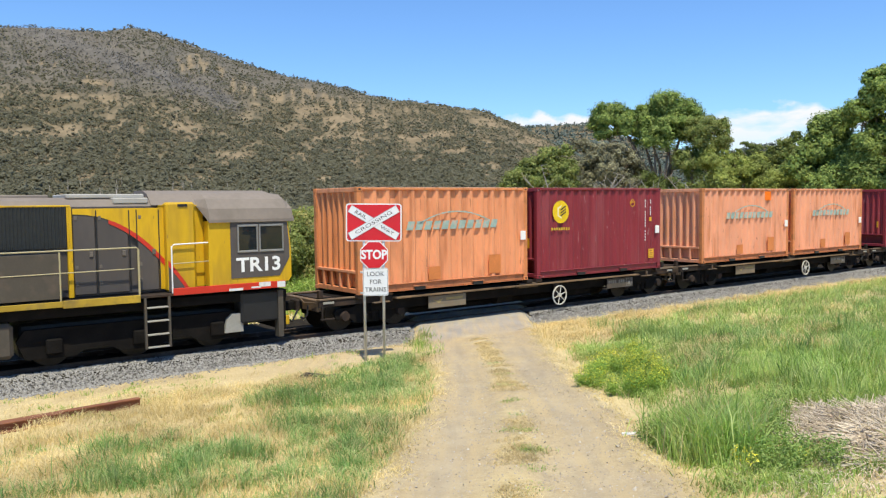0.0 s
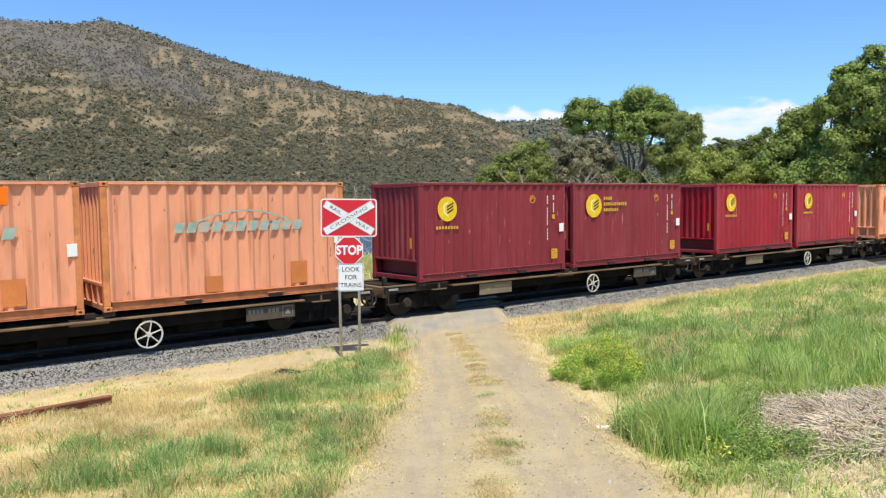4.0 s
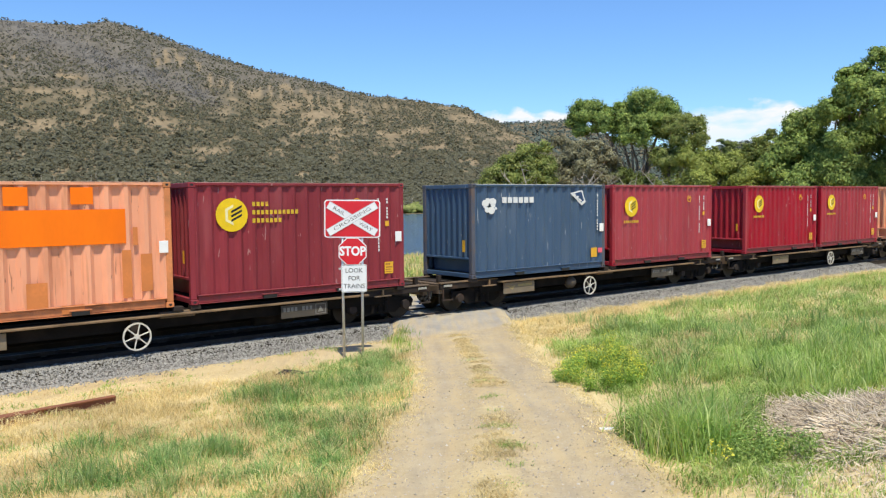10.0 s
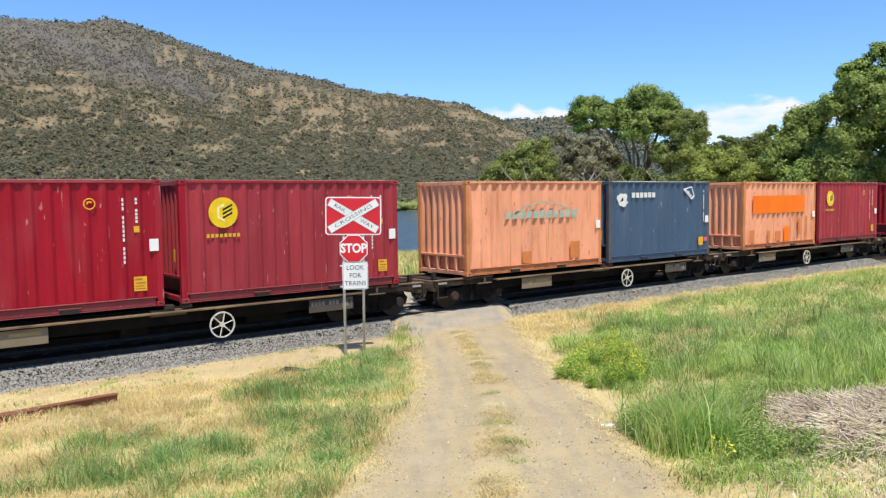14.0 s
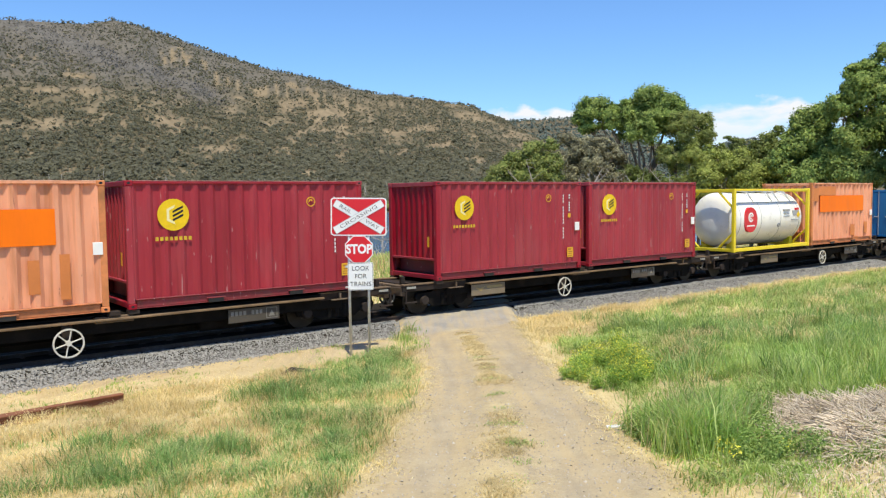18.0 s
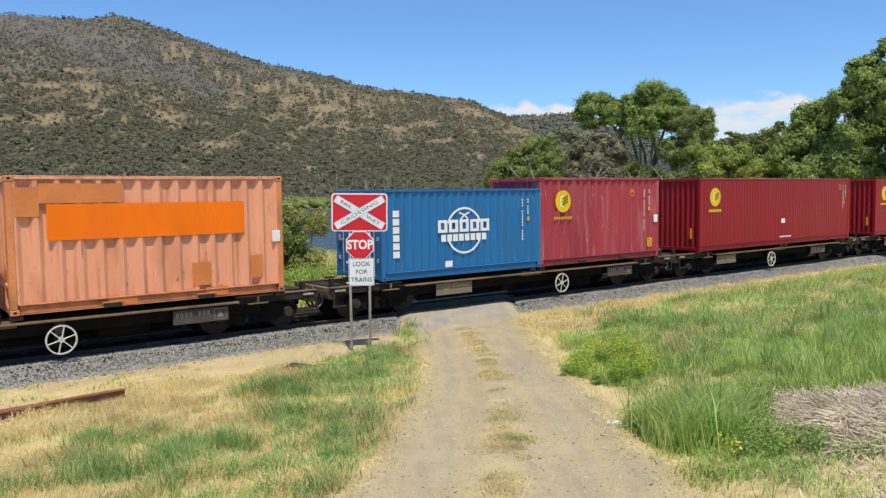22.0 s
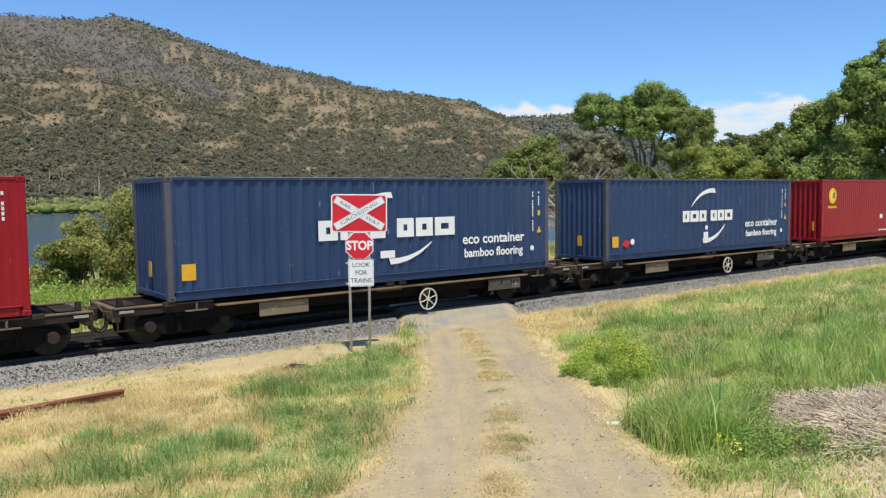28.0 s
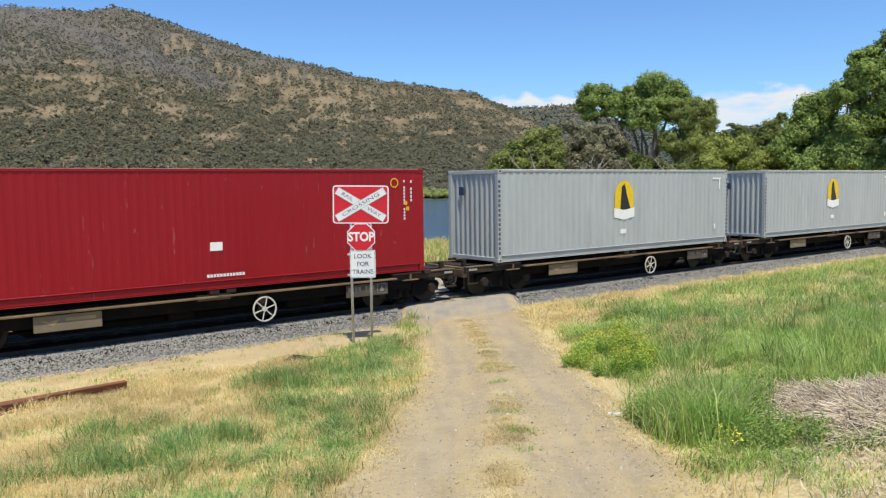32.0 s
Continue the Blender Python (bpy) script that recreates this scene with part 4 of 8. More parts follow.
def docket(ob, L, side=True):
    """White paper docket wallet by the right-hand post."""
    part("docket_wallet", Shape().box(L - 0.30, L - 0.10, -HALF - 0.012, -HALF + 0.02, 1.25, 1.52, 0.005), WHITE, ob, "white paper docket")


LABEL_INK = material("faded_label_ink", (0.36, 0.16, 0.02), 0.6, 0, 0.1, 6)


def small_marks(ob, L):
    """Number rows, amber tank plates and the round badge at the right-hand end."""
    decal(ob, "badge", Shape().ring(L - 1.52, HIGH - 0.52, SKIN - 0.003, SKIN + 0.004, 0.10, 0.125, 18), AMBER)
    column(ob, "serial_mark", L - 0.86, 1.0, HIGH - 0.38, 0.04, 15, OLD_WHITE)
    column(ob, "type_mark", L - 0.58, HIGH - 0.95, HIGH - 0.38, 0.05, 7, OLD_WHITE)
    decal(ob, "amber_label", Shape().box(L - 0.62, L - 0.50, SKIN - 0.003, SKIN + 0.004, 1.68, 1.82), AMBER)
    plate = decal(ob, "amber_label", Shape().box(L - 0.66, L - 0.38, SKIN - 0.003, SKIN + 0.004, 0.38, 0.70), AMBER)
    part("label_print", Shape().box(L - 0.63, L - 0.41, SKIN - 0.006, SKIN - 0.002, 0.42, 0.44).box(L - 0.63, L - 0.45, SKIN - 0.006, SKIN - 0.002, 0.48, 0.50).box(L - 0.61, L - 0.41, SKIN - 0.006, SKIN - 0.002, 0.54, 0.57).box(L - 0.63, L - 0.48, SKIN - 0.006, SKIN - 0.002, 0.62, 0.66), LABEL_INK, plate)
    part("badge_mark", Shape().ring(L - 1.52, HIGH - 0.52, SKIN - 0.003, SKIN + 0.004, 0.03, 0.06, 14, 0.4, 3.4), AMBER, plate)


L20, L40 = 6.058, 12.192


def container_maroon(words=False, faded=False, dull=False):
    ob = thing("shipping_container", "chalky faded maroon container with pale scuffs and a yellow emblem" if faded else "dull dark maroon container with yellow emblem and lettering" if words else "dull dark maroon container with a round yellow emblem" if dull else "weathered maroon twenty-foot container with a round yellow emblem", "container", "containers on the train")
    container_body(ob, L20, MAROON_FADED if faded else MAROON_DULL if words or dull else MAROON, 0.36, 0.05, "tunnel", worn=MAROON_WORN, sill_paint=MAROON_SILL)
    x = 1.05
    roundel(ob, x, 2.07, 0.36 if not words else 0.40)
    if words:
        for k, n in enumerate((4, 11, 7)):
            bars(ob, "logo_bar", x + 0.52, 2.27 - k * 0.2, 0.115 * n, 0.105, n, DIM_YELLOW, gap=0.34)
    else:
        bars(ob, "logo_bar", x - 0.42, 1.49, 0.86, 0.085, 8, DIM_YELLOW, gap=0.34)
    small_marks(ob, L20)
    docket(ob, L20)
    decal(ob, "amber_label", Shape().box(-0.012, 0.0, -0.86, -0.78, 0.95, 1.25), AMBER)
    return ob


def container_orange(patch=0, deep=False, top_patch=False):
    ob = thing("shipping_container", "deep orange rust-streaked container with worn teal lettering" if deep else "faded orange container with a bright orange painted-over panel" if patch else "faded orange rust-streaked container with worn teal lettering", "container", "containers on the train")
    container_body(ob, L20, ORANGE if deep else ORANGE_FADED, 0.40, 0.075, "grid", post=ORANGE_POST, worn=ORANGE_PALE, sill_paint=RUSTY_ORANGE)
    if patch:
        decal(ob, "painted_patch", Shape().box(0.75, 5.05, SKIN - 0.004, SKIN + 0.003, 1.50, 2.25), ORANGE_BRIGHT, "bright orange patch over old lettering")
        top = ((0.16, 0.62, 2.0, 2.6), (0.62, 2.25, 2.27, 2.68), (1.9, 2.5, 0.03, 0.2), (3.75, 4.2, 0.32, 0.85), (4.05, 4.6, 0.05, 0.26), (5.2, 5.5, 0.4, 0.95))
        if patch == 1:
            top = ((2.7, 3.15, 2.34, 2.72), (3.95, 4.4, 2.36, 2.72), (3.05, 3.45, 0.22, 0.75), (4.95, 5.15, 0.3, 1.35), (5.35, 5.6, 0.42, 1.25), (5.2, 5.3, 1.45, 1.85), (3.7, 4.15, 0.06, 0.24))
        if patch == 3:
            top = ((0.5, 0.85, 0.3, 0.8), (1.9, 2.1, 0.3, 0.75), (2.55, 3.0, 0.28, 0.7), (4.5, 4.72, 0.5, 1.2), (5.1, 5.3, 0.35, 1.3))
            decal(ob, "touch_up_patch", Shape().box(3.3, 3.72, SKIN - 0.004, SKIN + 0.003, 0.26, 0.88), ORANGE_BRIGHT)
        for a, b, c, e in top:
            decal(ob, "touch_up_patch", Shape().box(a, b, SKIN - 0.003, SKIN + 0.003, c, e), ORANGE_BRIGHT if patch == 1 and c > 2 else ORANGE_DARK)
    else:
        for k in range(11):
            x = 1.55 + k * 0.30
            decal(ob, "logo_bar", Shape().prism([(x, 1.66), (x + 0.22, 1.66), (x + 0.30, 1.90), (x + 0.08, 1.90)], "y", SKIN - 0.003, SKIN + 0.003), TEAL)
        decal(ob, "logo_arc", Shape().ring(3.3, -0.6, SKIN - 0.003, SKIN + 0.003, 2.735, 2.775, 16, math.pi * 0.36, math.pi * 0.66), TEAL)
        if top_patch:
            decal(ob, "touch_up_patch", Shape().box(4.25, 4.7, SKIN - 0.003, SKIN + 0.003, 2.36, 2.72), ORANGE_BRIGHT)
        for a, b, c, e in ((2.3, 2.7, 0.25, 0.62), (4.5, 4.95, 0.3, 0.85)):
            decal(ob, "touch_up_patch", Shape().box(a, b, SKIN - 0.003, SKIN + 0.003, c, e), ORANGE_DARK)
    docket(ob, L20)
    return ob


def container_slate():
    ob = thing("shipping_container", "faded slate-blue container with a white emblem", "container", "containers on the train")
    container_body(ob, L20, SLATE, 0.42, 0.06, "tunnel", worn=OLD_WHITE, post=NAVY_POST)
    sh = Shape()
    for k in range(9):
        a, rr = k * 0.7, 0.10 + 0.05 * math.sin(k * 2.1)
        cx, cz = 0.75 + 0.30 * math.cos(a) * (0.4 + 0.07 * k), 2.2 + 0.16 * math.sin(a)
        sh.prism([(cx + rr * math.cos(t), cz + rr * 0.8 * math.sin(t)) for t in (2 * math.pi * i / 9 for i in range(9))], "y", SKIN - 0.003 - k * 0.0005, SKIN + 0.003)
    decal(ob, "emblem", sh, OLD_WHITE, "chipped white emblem")
    bars(ob, "logo_bar", 1.25, 2.26, 1.4, 0.18, 6, OLD_WHITE)
    decal(ob, "amber_label", Shape().box(L20 - 0.72, L20 - 0.42, SKIN - 0.003, SKIN + 0.004, 0.38, 0.70), AMBER)
    mark = decal(ob, "slanted_emblem", Shape().prism([(4.30, 2.56), (4.88, 2.66), (5.06, 2.26), (4.86, 2.14)], "y", SKIN - 0.003, SKIN + 0.003), OLD_WHITE, "slanted white-edged emblem")
    part("emblem_field", Shape().prism([(4.46, 2.54), (4.84, 2.61), (4.97, 2.32), (4.84, 2.24)], "y", SKIN - 0.006, SKIN - 0.001), NAVY, mark)
    letters("bulker", 0.185, OLD_WHITE, mark, pose(4.66, SKIN - 0.010, 2.40, 90, 32, 0), heavy=0.006, squeeze=0.95)
    decal(ob, "pink_label", Shape().box(L20 - 0.36, L20 - 0.14, SKIN - 0.003, SKIN + 0.004, 0.52, 0.68), PINK)
    column(ob, "serial_mark", L20 - 0.42, 1.3, HIGH - 0.3, 0.05, 13, OLD_WHITE)
    decal(ob, "amber_label", Shape().box(-0.012, 0.0, -0.9, -0.78, 0.8, 1.15), AMBER)
    docket(ob, L20)
    return ob


def container_azure():
    ob = thing("shipping_container", "bright blue container with a white globe emblem, doors at its end", "container", "containers on the train")
    container_body(ob, L20, AZURE, 0.29, 0.04, "doors", False, H=2.50)
    cx, cz = 2.92, 1.29
    g = decal(ob, "globe_emblem", Shape().ring(cx, cz, SKIN - 0.003, SKIN + 0.003, 0.62, 0.68, 32, 0.35, math.pi - 0.35), WHITE, "white globe outline")
    part("globe_arc", Shape().ring(cx, cz, SKIN - 0.003, SKIN + 0.003, 0.62, 0.68, 32, math.pi + 0.45, 2 * math.pi - 0.45), WHITE, g)
    for r, dx in ((0.5, 0.28), (0.5, -0.28)):
        part("globe_arc", Shape().ring(cx + dx, cz, SKIN - 0.0035, SKIN + 0.003, r, r + 0.05, 20, math.pi * 0.2 if dx < 0 else math.pi * 0.55, math.pi * 0.45 if dx < 0 else math.pi * 0.8), WHITE, g)
    for k in range(5):
        x = cx - 0.98 + k * 0.40
        hollow_bar(ob, x, x + 0.34, cz - 0.04, cz + 0.32, 0.105, SKIN - 0.005, SKIN + 0.002, WHITE)
    bars(ob, "logo_bar", cx - 0.86, cz - 0.30, 1.75, 0.20, 8, WHITE)
    for k in range(6):
        decal(ob, "symbol_mark", Shape().box(0.39, 0.60, SKIN - 0.003, SKIN + 0.003, 1.74 - k * 0.225, 1.92 - k * 0.225, 0), WHITE)
    decal(ob, "white_label", Shape().box(2.2, 2.46, SKIN - 0.003, SKIN + 0.003, 0.25, 0.43), WHITE)
    column(ob, "serial_mark", L20 - 0.82, 0.9, 2.2, 0.04, 15, WHITE)
    column(ob, "type_mark", L20 - 0.58, 1.7, 2.2, 0.04, 7, WHITE)
    decal(ob, "amber_label", Shape().box(L20 - 0.60, L20 - 0.50, SKIN - 0.003, SKIN + 0.004, 1.50, 1.62), AMBER)
    return ob


def container_long_red():
    ob = thing("shipping_container", "glossy red forty-foot container with a round yellow emblem", "container", "containers on the train")
    container_body(ob, L40, RED40, 0.20, 0.009, "panel", False, worn=MAROON_WORN)
    roundel(ob, 1.03, 2.10, 0.36)
    bars(ob, "logo_bar", 0.60, 1.52, 0.86, 0.10, 8, YELLOW)
    decal(ob, "white_label", Shape().box(6.0, 6.3, SKIN - 0.003, SKIN + 0.003, 0.92, 1.12), WHITE)
    bars(ob, "serial_mark", 5.9, 0.30, 0.95, 0.07, 12, OLD_WHITE)
    decal(ob, "badge", Shape().ring(L40 - 0.98, HIGH - 0.38, SKIN - 0.003, SKIN + 0.004, 0.10, 0.135, 18), AMBER)
    column(ob, "serial_mark", L40 - 0.68, 1.45, HIGH - 0.28, 0.05, 13, OLD_WHITE)
    column(ob, "type_mark", L40 - 0.45, 1.95, HIGH - 0.28, 0.05, 6, OLD_WHITE)
    for dx, z in ((0.50, 1.70), (0.56, 1.85)):
        decal(ob, "amber_label", Shape().box(L40 - dx - 0.1, L40 - dx, SKIN - 0.004, SKIN + 0.004, z, z + 0.11), AMBER)
    decal(ob, "amber_label", Shape().box(-0.002, 0.012, -0.86, -0.77, 0.5, 0.92), AMBER)
    return ob


def swoosh(ob, x0, z0, x1, z1, bulge, fat, mat):
    """A tapering curved stroke from one point to another."""
    sh = Shape()
    n = 14
    d = Vector((x1 - x0, z1 - z0))
    nrm = Vector((-d.y, d.x)).normalized()
    a, b = [], []
    for k in range(n + 1):
        t = k / n
        p = Vector((x0, z0)) + d * t + nrm * bulge * 4 * t * (1 - t)
        w = fat * (0.12 + 0.88 * t ** 0.8)
        a.append(p - nrm * w / 2)
        b.append(p + nrm * w / 2)
    for k in range(n):
        sh.prism([a[k], a[k + 1], b[k + 1], b[k]], "y", SKIN - 0.003, SKIN + 0.003)
    return decal(ob, "logo_swoosh", sh, mat)


def container_navy(big=True):
    ob = thing("shipping_container", "navy blue forty-foot container with large white markings" if big else "navy blue forty-foot container with smaller white emblem", "container", "containers on the train")
    container_body(ob, L40, NAVY, 0.36, 0.045, "panel", False, post=NAVY_POST, worn=NAVY_WORN)
    k = 1.09 if big else 0.81
    x, z0, h = (3.87, 1.19, 0.56) if big else (4.37, 1.20, 0.46)
    y0, y1 = SKIN - 0.003, SKIN + 0.003
    for w in (0.52, 0.66, 0.56, 0, 0.52, 0.54, 0.66):
        if not w:
            x += 0.28 * k
            continue
        hollow_bar(ob, x, x + w * k, z0 + 0.02, z0 + h - 0.02, 0.20 * k, y0, y1, WHITE)
        x += w * k + 0.07 * k
    if big:
        swoosh(ob, 4.78, 1.86, 6.15, 2.37, 0.16, 0.17, WHITE)
        swoosh(ob, 7.5, 1.05, 6.05, 0.56, 0.14, 0.18, WHITE)
        decal(ob, "logo_dot", Shape().box(5.75, 6.22, y0, y1, 0.66, 0.86), WHITE)
    else:
        swoosh(ob, 4.92, 1.80, 6.46, 2.40, 0.20, 0.20, WHITE)
        swoosh(ob, 7.16, 1.06, 5.68, 0.46, 0.18, 0.20, WHITE)
        decal(ob, "logo_dot", Shape().box(5.72, 6.02, y0, y1, 0.52, 0.80), WHITE)
        decal(ob, "logo_dot", Shape().ring(5.91, 0.97, y0, y1, 0.0, 0.09, 14), WHITE)
        decal(ob, "red_label", Shape().prism([(0.85, 0.55), (1.1, 0.42), (1.3, 0.6), (1.05, 0.72)], "y", y0, y1), SIGN_RED)
        decal(ob, "white_label", Shape().ring(1.42, 0.62, y0, y1, 0.0, 0.11, 12), WHITE)
    for words, z, sz, sq in (("eco container", 1.04, 0.42, 1.06), ("bamboo flooring", 0.63, 0.36, 0.98)):
        letters(words, sz, WHITE, ob, pose(9.86, SKIN - 0.001, z, 90), "lettering", heavy=0.008, squeeze=sq)
    decal(ob, "white_label", Shape().ring(11.45, 0.66, y0, y1, 0.0, 0.08, 14), WHITE)
    decal(ob, "amber_label", Shape().box(0.33, 0.66, SKIN - 0.003, SKIN + 0.004, 0.46, 0.84), AMBER)
    decal(ob, "amber_label", Shape().box(-0.002, 0.012, -0.1, 0.1, 0.5, 0.86), AMBER)
    column(ob, "serial_mark", 11.46, 1.2, 2.45, 0.045, 14, WHITE)
    column(ob, "type_mark", 11.72, 2.0, 2.45, 0.045, 6, WHITE)
    decal(ob, "amber_label", Shape().box(11.70, 11.80, SKIN - 0.003, SKIN + 0.004, 1.68, 1.84), AMBER)
    decal(ob, "warning_label", Shape().prism([(11.66, 1.14), (11.86, 1.14), (11.76, 1.34)], "y", SKIN - 0.003, SKIN + 0.004), AMBER)
    return ob


def container_grey():
    ob = thing("shipping_container", "plain grey forty-foot container with a yellow emblem on its side", "container", "containers on the train")
    container_body(ob, L40, GREY40, 0.28, 0.018, "panel", False, worn=WHITE)
    for k in range(16):
        for x in (0.02, L40 - 0.10):
            part("post_mark", Shape().box(x, x + 0.08, -HALF + 0.002, -HALF + 0.012, 0.25 + k * 0.145, 0.34 + k * 0.145), NAVY_POST, ob)
    x, z = 5.9, 1.9
    e = decal(ob, "emblem", Shape().prism([(x + 0.50 * math.cos(t), z + 0.55 * math.sin(t)) for t in (math.pi * k / 12 for k in range(13))] + [(x - 0.50, z - 0.45), (x + 0.50, z - 0.45)], "y", SKIN - 0.003, SKIN + 0.003), YELLOW, "arched yellow emblem")
    part("emblem_shape", Shape().prism([(x - 0.14, z + 0.34), (x + 0.02, z + 0.46), (x + 0.12, z + 0.1), (x + 0.34, z - 0.45), (x - 0.22, z - 0.45)], "y", SKIN - 0.006, SKIN - 0.002), BLACK, e)
    part("emblem_base", Shape().prism([(x - 0.54, z - 0.38), (x, z - 0.46), (x + 0.54, z - 0.38), (x + 0.54, z - 0.70), (x, z - 0.80), (x - 0.54, z - 0.70)], "y", SKIN - 0.008, SKIN - 0.002), WHITE, e)
    decal(ob, "white_label", Shape().box(x - 0.2, x + 0.1, SKIN - 0.003, SKIN + 0.003, 0.62, 0.78), WHITE)
    decal(ob, "white_label", Shape().box(11.2, 11.75, SKIN - 0.003, SKIN + 0.003, HIGH - 0.36, HIGH - 0.30), WHITE)
    decal(ob, "white_label", Shape().box(11.30, 11.40, SKIN - 0.003, SKIN + 0.003, 0.55, 0.75), WHITE)
    decal(ob, "white_label", Shape().box(11.62, 11.68, SKIN - 0.003, SKIN + 0.003, HIGH - 0.75, HIGH - 0.37), WHITE)
    decal(ob, "end_badge", Shape().box(-0.004, 0.012, 0.42, 0.66, 2.05, 2.32), NAVY)
    return ob


PINK = material("pink_sticker", (0.75, 0.12, 0.17), 0.5, 0, 0.1, 6)
DULL_YELLOW = material("dusty_yellow_paint", (0.33, 0.25, 0.10), 0.7, 0, 0.2, 6, (0.3, 0.22, 0.1), 0.6, 4)
FADED_MARK = material("faded_stencil_paint", (0.22, 0.205, 0.175), 0.7, 0, 0.2, 6)
TANK_GREY = material("dusty_pale_grey_steel", (0.34, 0.33, 0.29), 0.7, 0, 0.2, 2, (0.16, 0.13, 0.1), 0.5, 2, spec=0.2)
TANK_YELLOW = material("yellow_frame_paint", (0.80, 0.62, 0.02), 0.45, 0, 0.08, 3, (0.4, 0.3, 0.05), 0.3, 3)
TANK_WHITE = material("white_tank_shell", (0.84, 0.82, 0.76), 0.3, 0, 0.04, 1.5, (0.55, 0.52, 0.46), 0.3, 1.2)
SEAM = material("grey_cladding_seam", (0.42, 0.42, 0.40), 0.6, 0, 0.1, 3)
PRINT = material("grey_print", (0.36, 0.36, 0.35), 0.6, 0, 0.1, 5)


def tank_container():
    ob = thing("tank_container", "white cylindrical tank in a yellow steel frame", "container", "containers on the train")
    L, H, W = L20, 2.59, HALF
    for y in (-W + 0.07, W - 0.07):
        for x in (0.07, L - 0.07):
            part("corner_post", Shape().box(x - 0.07, x + 0.07, y - 0.07, y + 0.07, 0, H, 0.015), TANK_YELLOW, ob)
        part("top_rail", Shape().box(0.14, L - 0.14, y - 0.045, y + 0.035, H - 0.10, H - 0.01, 0.012), TANK_YELLOW, ob)
        part("bottom_rail", Shape().box(0.14, L - 0.14, y - 0.05, y + 0.05, 0.02, 0.16, 0.012), TANK_YELLOW, ob)
    for x in (0.07, L - 0.07):
        for z in (0.09, H - 0.07):
            part("cross_rail", Shape().box(x - 0.05, x + 0.05, -W + 0.14, W - 0.14, z - 0.07, z + 0.06, 0.012), TANK_YELLOW, ob)
        for sy in (-1, 1):
            for sz in (0, 1):
                z0 = 0.16 if not sz else H - 0.13
                z1 = 0.75 if not sz else H - 0.75
                part("brace", Shape().tube([(x, sy * (W - 0.14), z1), (x, sy * (W - 0.75), z0)], 0.045, 6), TANK_YELLOW, ob)
    r, cz = 1.13, 1.31
    prof = [(0.20, 0.02), (0.22, 0.40), (0.28, 0.74), (0.36, 0.94), (0.46, 1.07), (0.56, r), (L - 0.56, r), (L - 0.46, 1.07), (L - 0.36, 0.94), (L - 0.28, 0.74), (L - 0.22, 0.40), (L - 0.20, 0.02)]
    tank = part("tank", Shape().tube([(x, 0, cz) for x, _ in prof], [k for _, k in prof], 36), TANK_WHITE, ob, "white dished-end tank", smooth=True)
    for x in (0.62, 2.2, 3.75, 5.3):
        part("tank_band", Shape().tube([(x - 0.014, 0, cz), (x + 0.014, 0, cz)], r + 0.006, 36), SEAM, tank, "grey cladding seam")
    for x in (2.0, 3.5, 4.05, 5.0):
        part("top_cover", Shape().tube([(x - 0.05, -0.86, cz + 0.74), (x, -0.55, cz + r + 0.0), (x, 0, cz + r + 0.06)], 0.03, 6), SEAM, tank)
    # a thin grey rod drawn lengthwise on the near shoulder
    part("spill_gutter", Shape().tube([(0.7, -0.90, cz + 0.70), (L - 0.7, -0.90, cz + 0.70)], 0.018, 6), SEAM, tank, "thin grey line along the tank's shoulder")
    part("warning_ring", Shape().ring(3.62, 1.02, -r - 0.006, -r + 0.05, 0.075, 0.095, 18).box(3.57, 3.67, -r - 0.004, -r + 0.05, 1.01, 1.03), PRINT, tank)
    part("manhole", Shape().tube([(3.0, 0, cz + r - 0.02), (3.0, 0, cz + r + 0.10)], 0.28, 16), GALV, tank)
    part("walkway", Shape().box(1.0, L - 1.0, -0.32, 0.32, cz + r + 0.03, cz + r + 0.07), GALV, ob)
    sh = Shape()
    e = part("emblem", sh.prism([(1.36 + 0.50 * math.cos(t), 1.30 + 0.52 * math.sin(t)) for t in (2 * math.pi * k / 24 for k in range(24))], "y", -r - 0.01, -r + 0.20), SIGN_RED, tank, "round red emblem")
    part("emblem_shape", Shape().ring(1.36, 1.40, -r - 0.016, -r - 0.006, 0.13, 0.20, 18, 0.2, 5.7).ring(1.36, 1.40, -r - 0.016, -r - 0.006, 0.05, 0.09, 14, 0.2, 5.7).box(1.06, 1.66, -r - 0.016, -r - 0.006, 1.02, 1.08), WHITE, e)
    for x, z, w, h in ((4.0, 1.62, 0.5, 0.07), (4.0, 1.48, 0.42, 0.05), (4.0, 1.36, 0.46, 0.05), (4.75, 1.40, 0.5, 0.22), (4.6, 1.20, 0.6, 0.05)):
        part("label_bar", Shape().box(x, x + w, -r - 0.012, -r + 0.10, z, z + h), PRINT, tank)
    part("hazard_label", Shape().prism([(5.2, 1.30), (5.36, 1.45), (5.2, 1.60), (5.04, 1.45)], "y", -r - 0.014, -r + 0.08), YELLOW, tank)
    part("red_label", Shape().box(5.02, 5.25, -r - 0.012, -r + 0.12, 1.64, 1.74), SIGN_RED, tank)
    for x in (0.75, L - 0.75):
        for y in (-0.6, 0.6):
            part("saddle", Shape().box(x - 0.12, x + 0.12, y - 0.15, y + 0.15, 0.10, 0.55, 0.01), TANK_YELLOW, ob)
    return ob


FLANGE = material("rust_dusted_flange", (0.21, 0.14, 0.08), 0.8, 0.0, 0.4, 1.3, (0.05, 0.036, 0.028), 0.9, 1.1, 0.2, 30, spec=0.15)
# one wagon: frame from -1.05 to 13.5, deck at 0.98 under the containers
W0, W1 = -1.05, 13.50
PITCH, FIRST = 14.976, 10.46


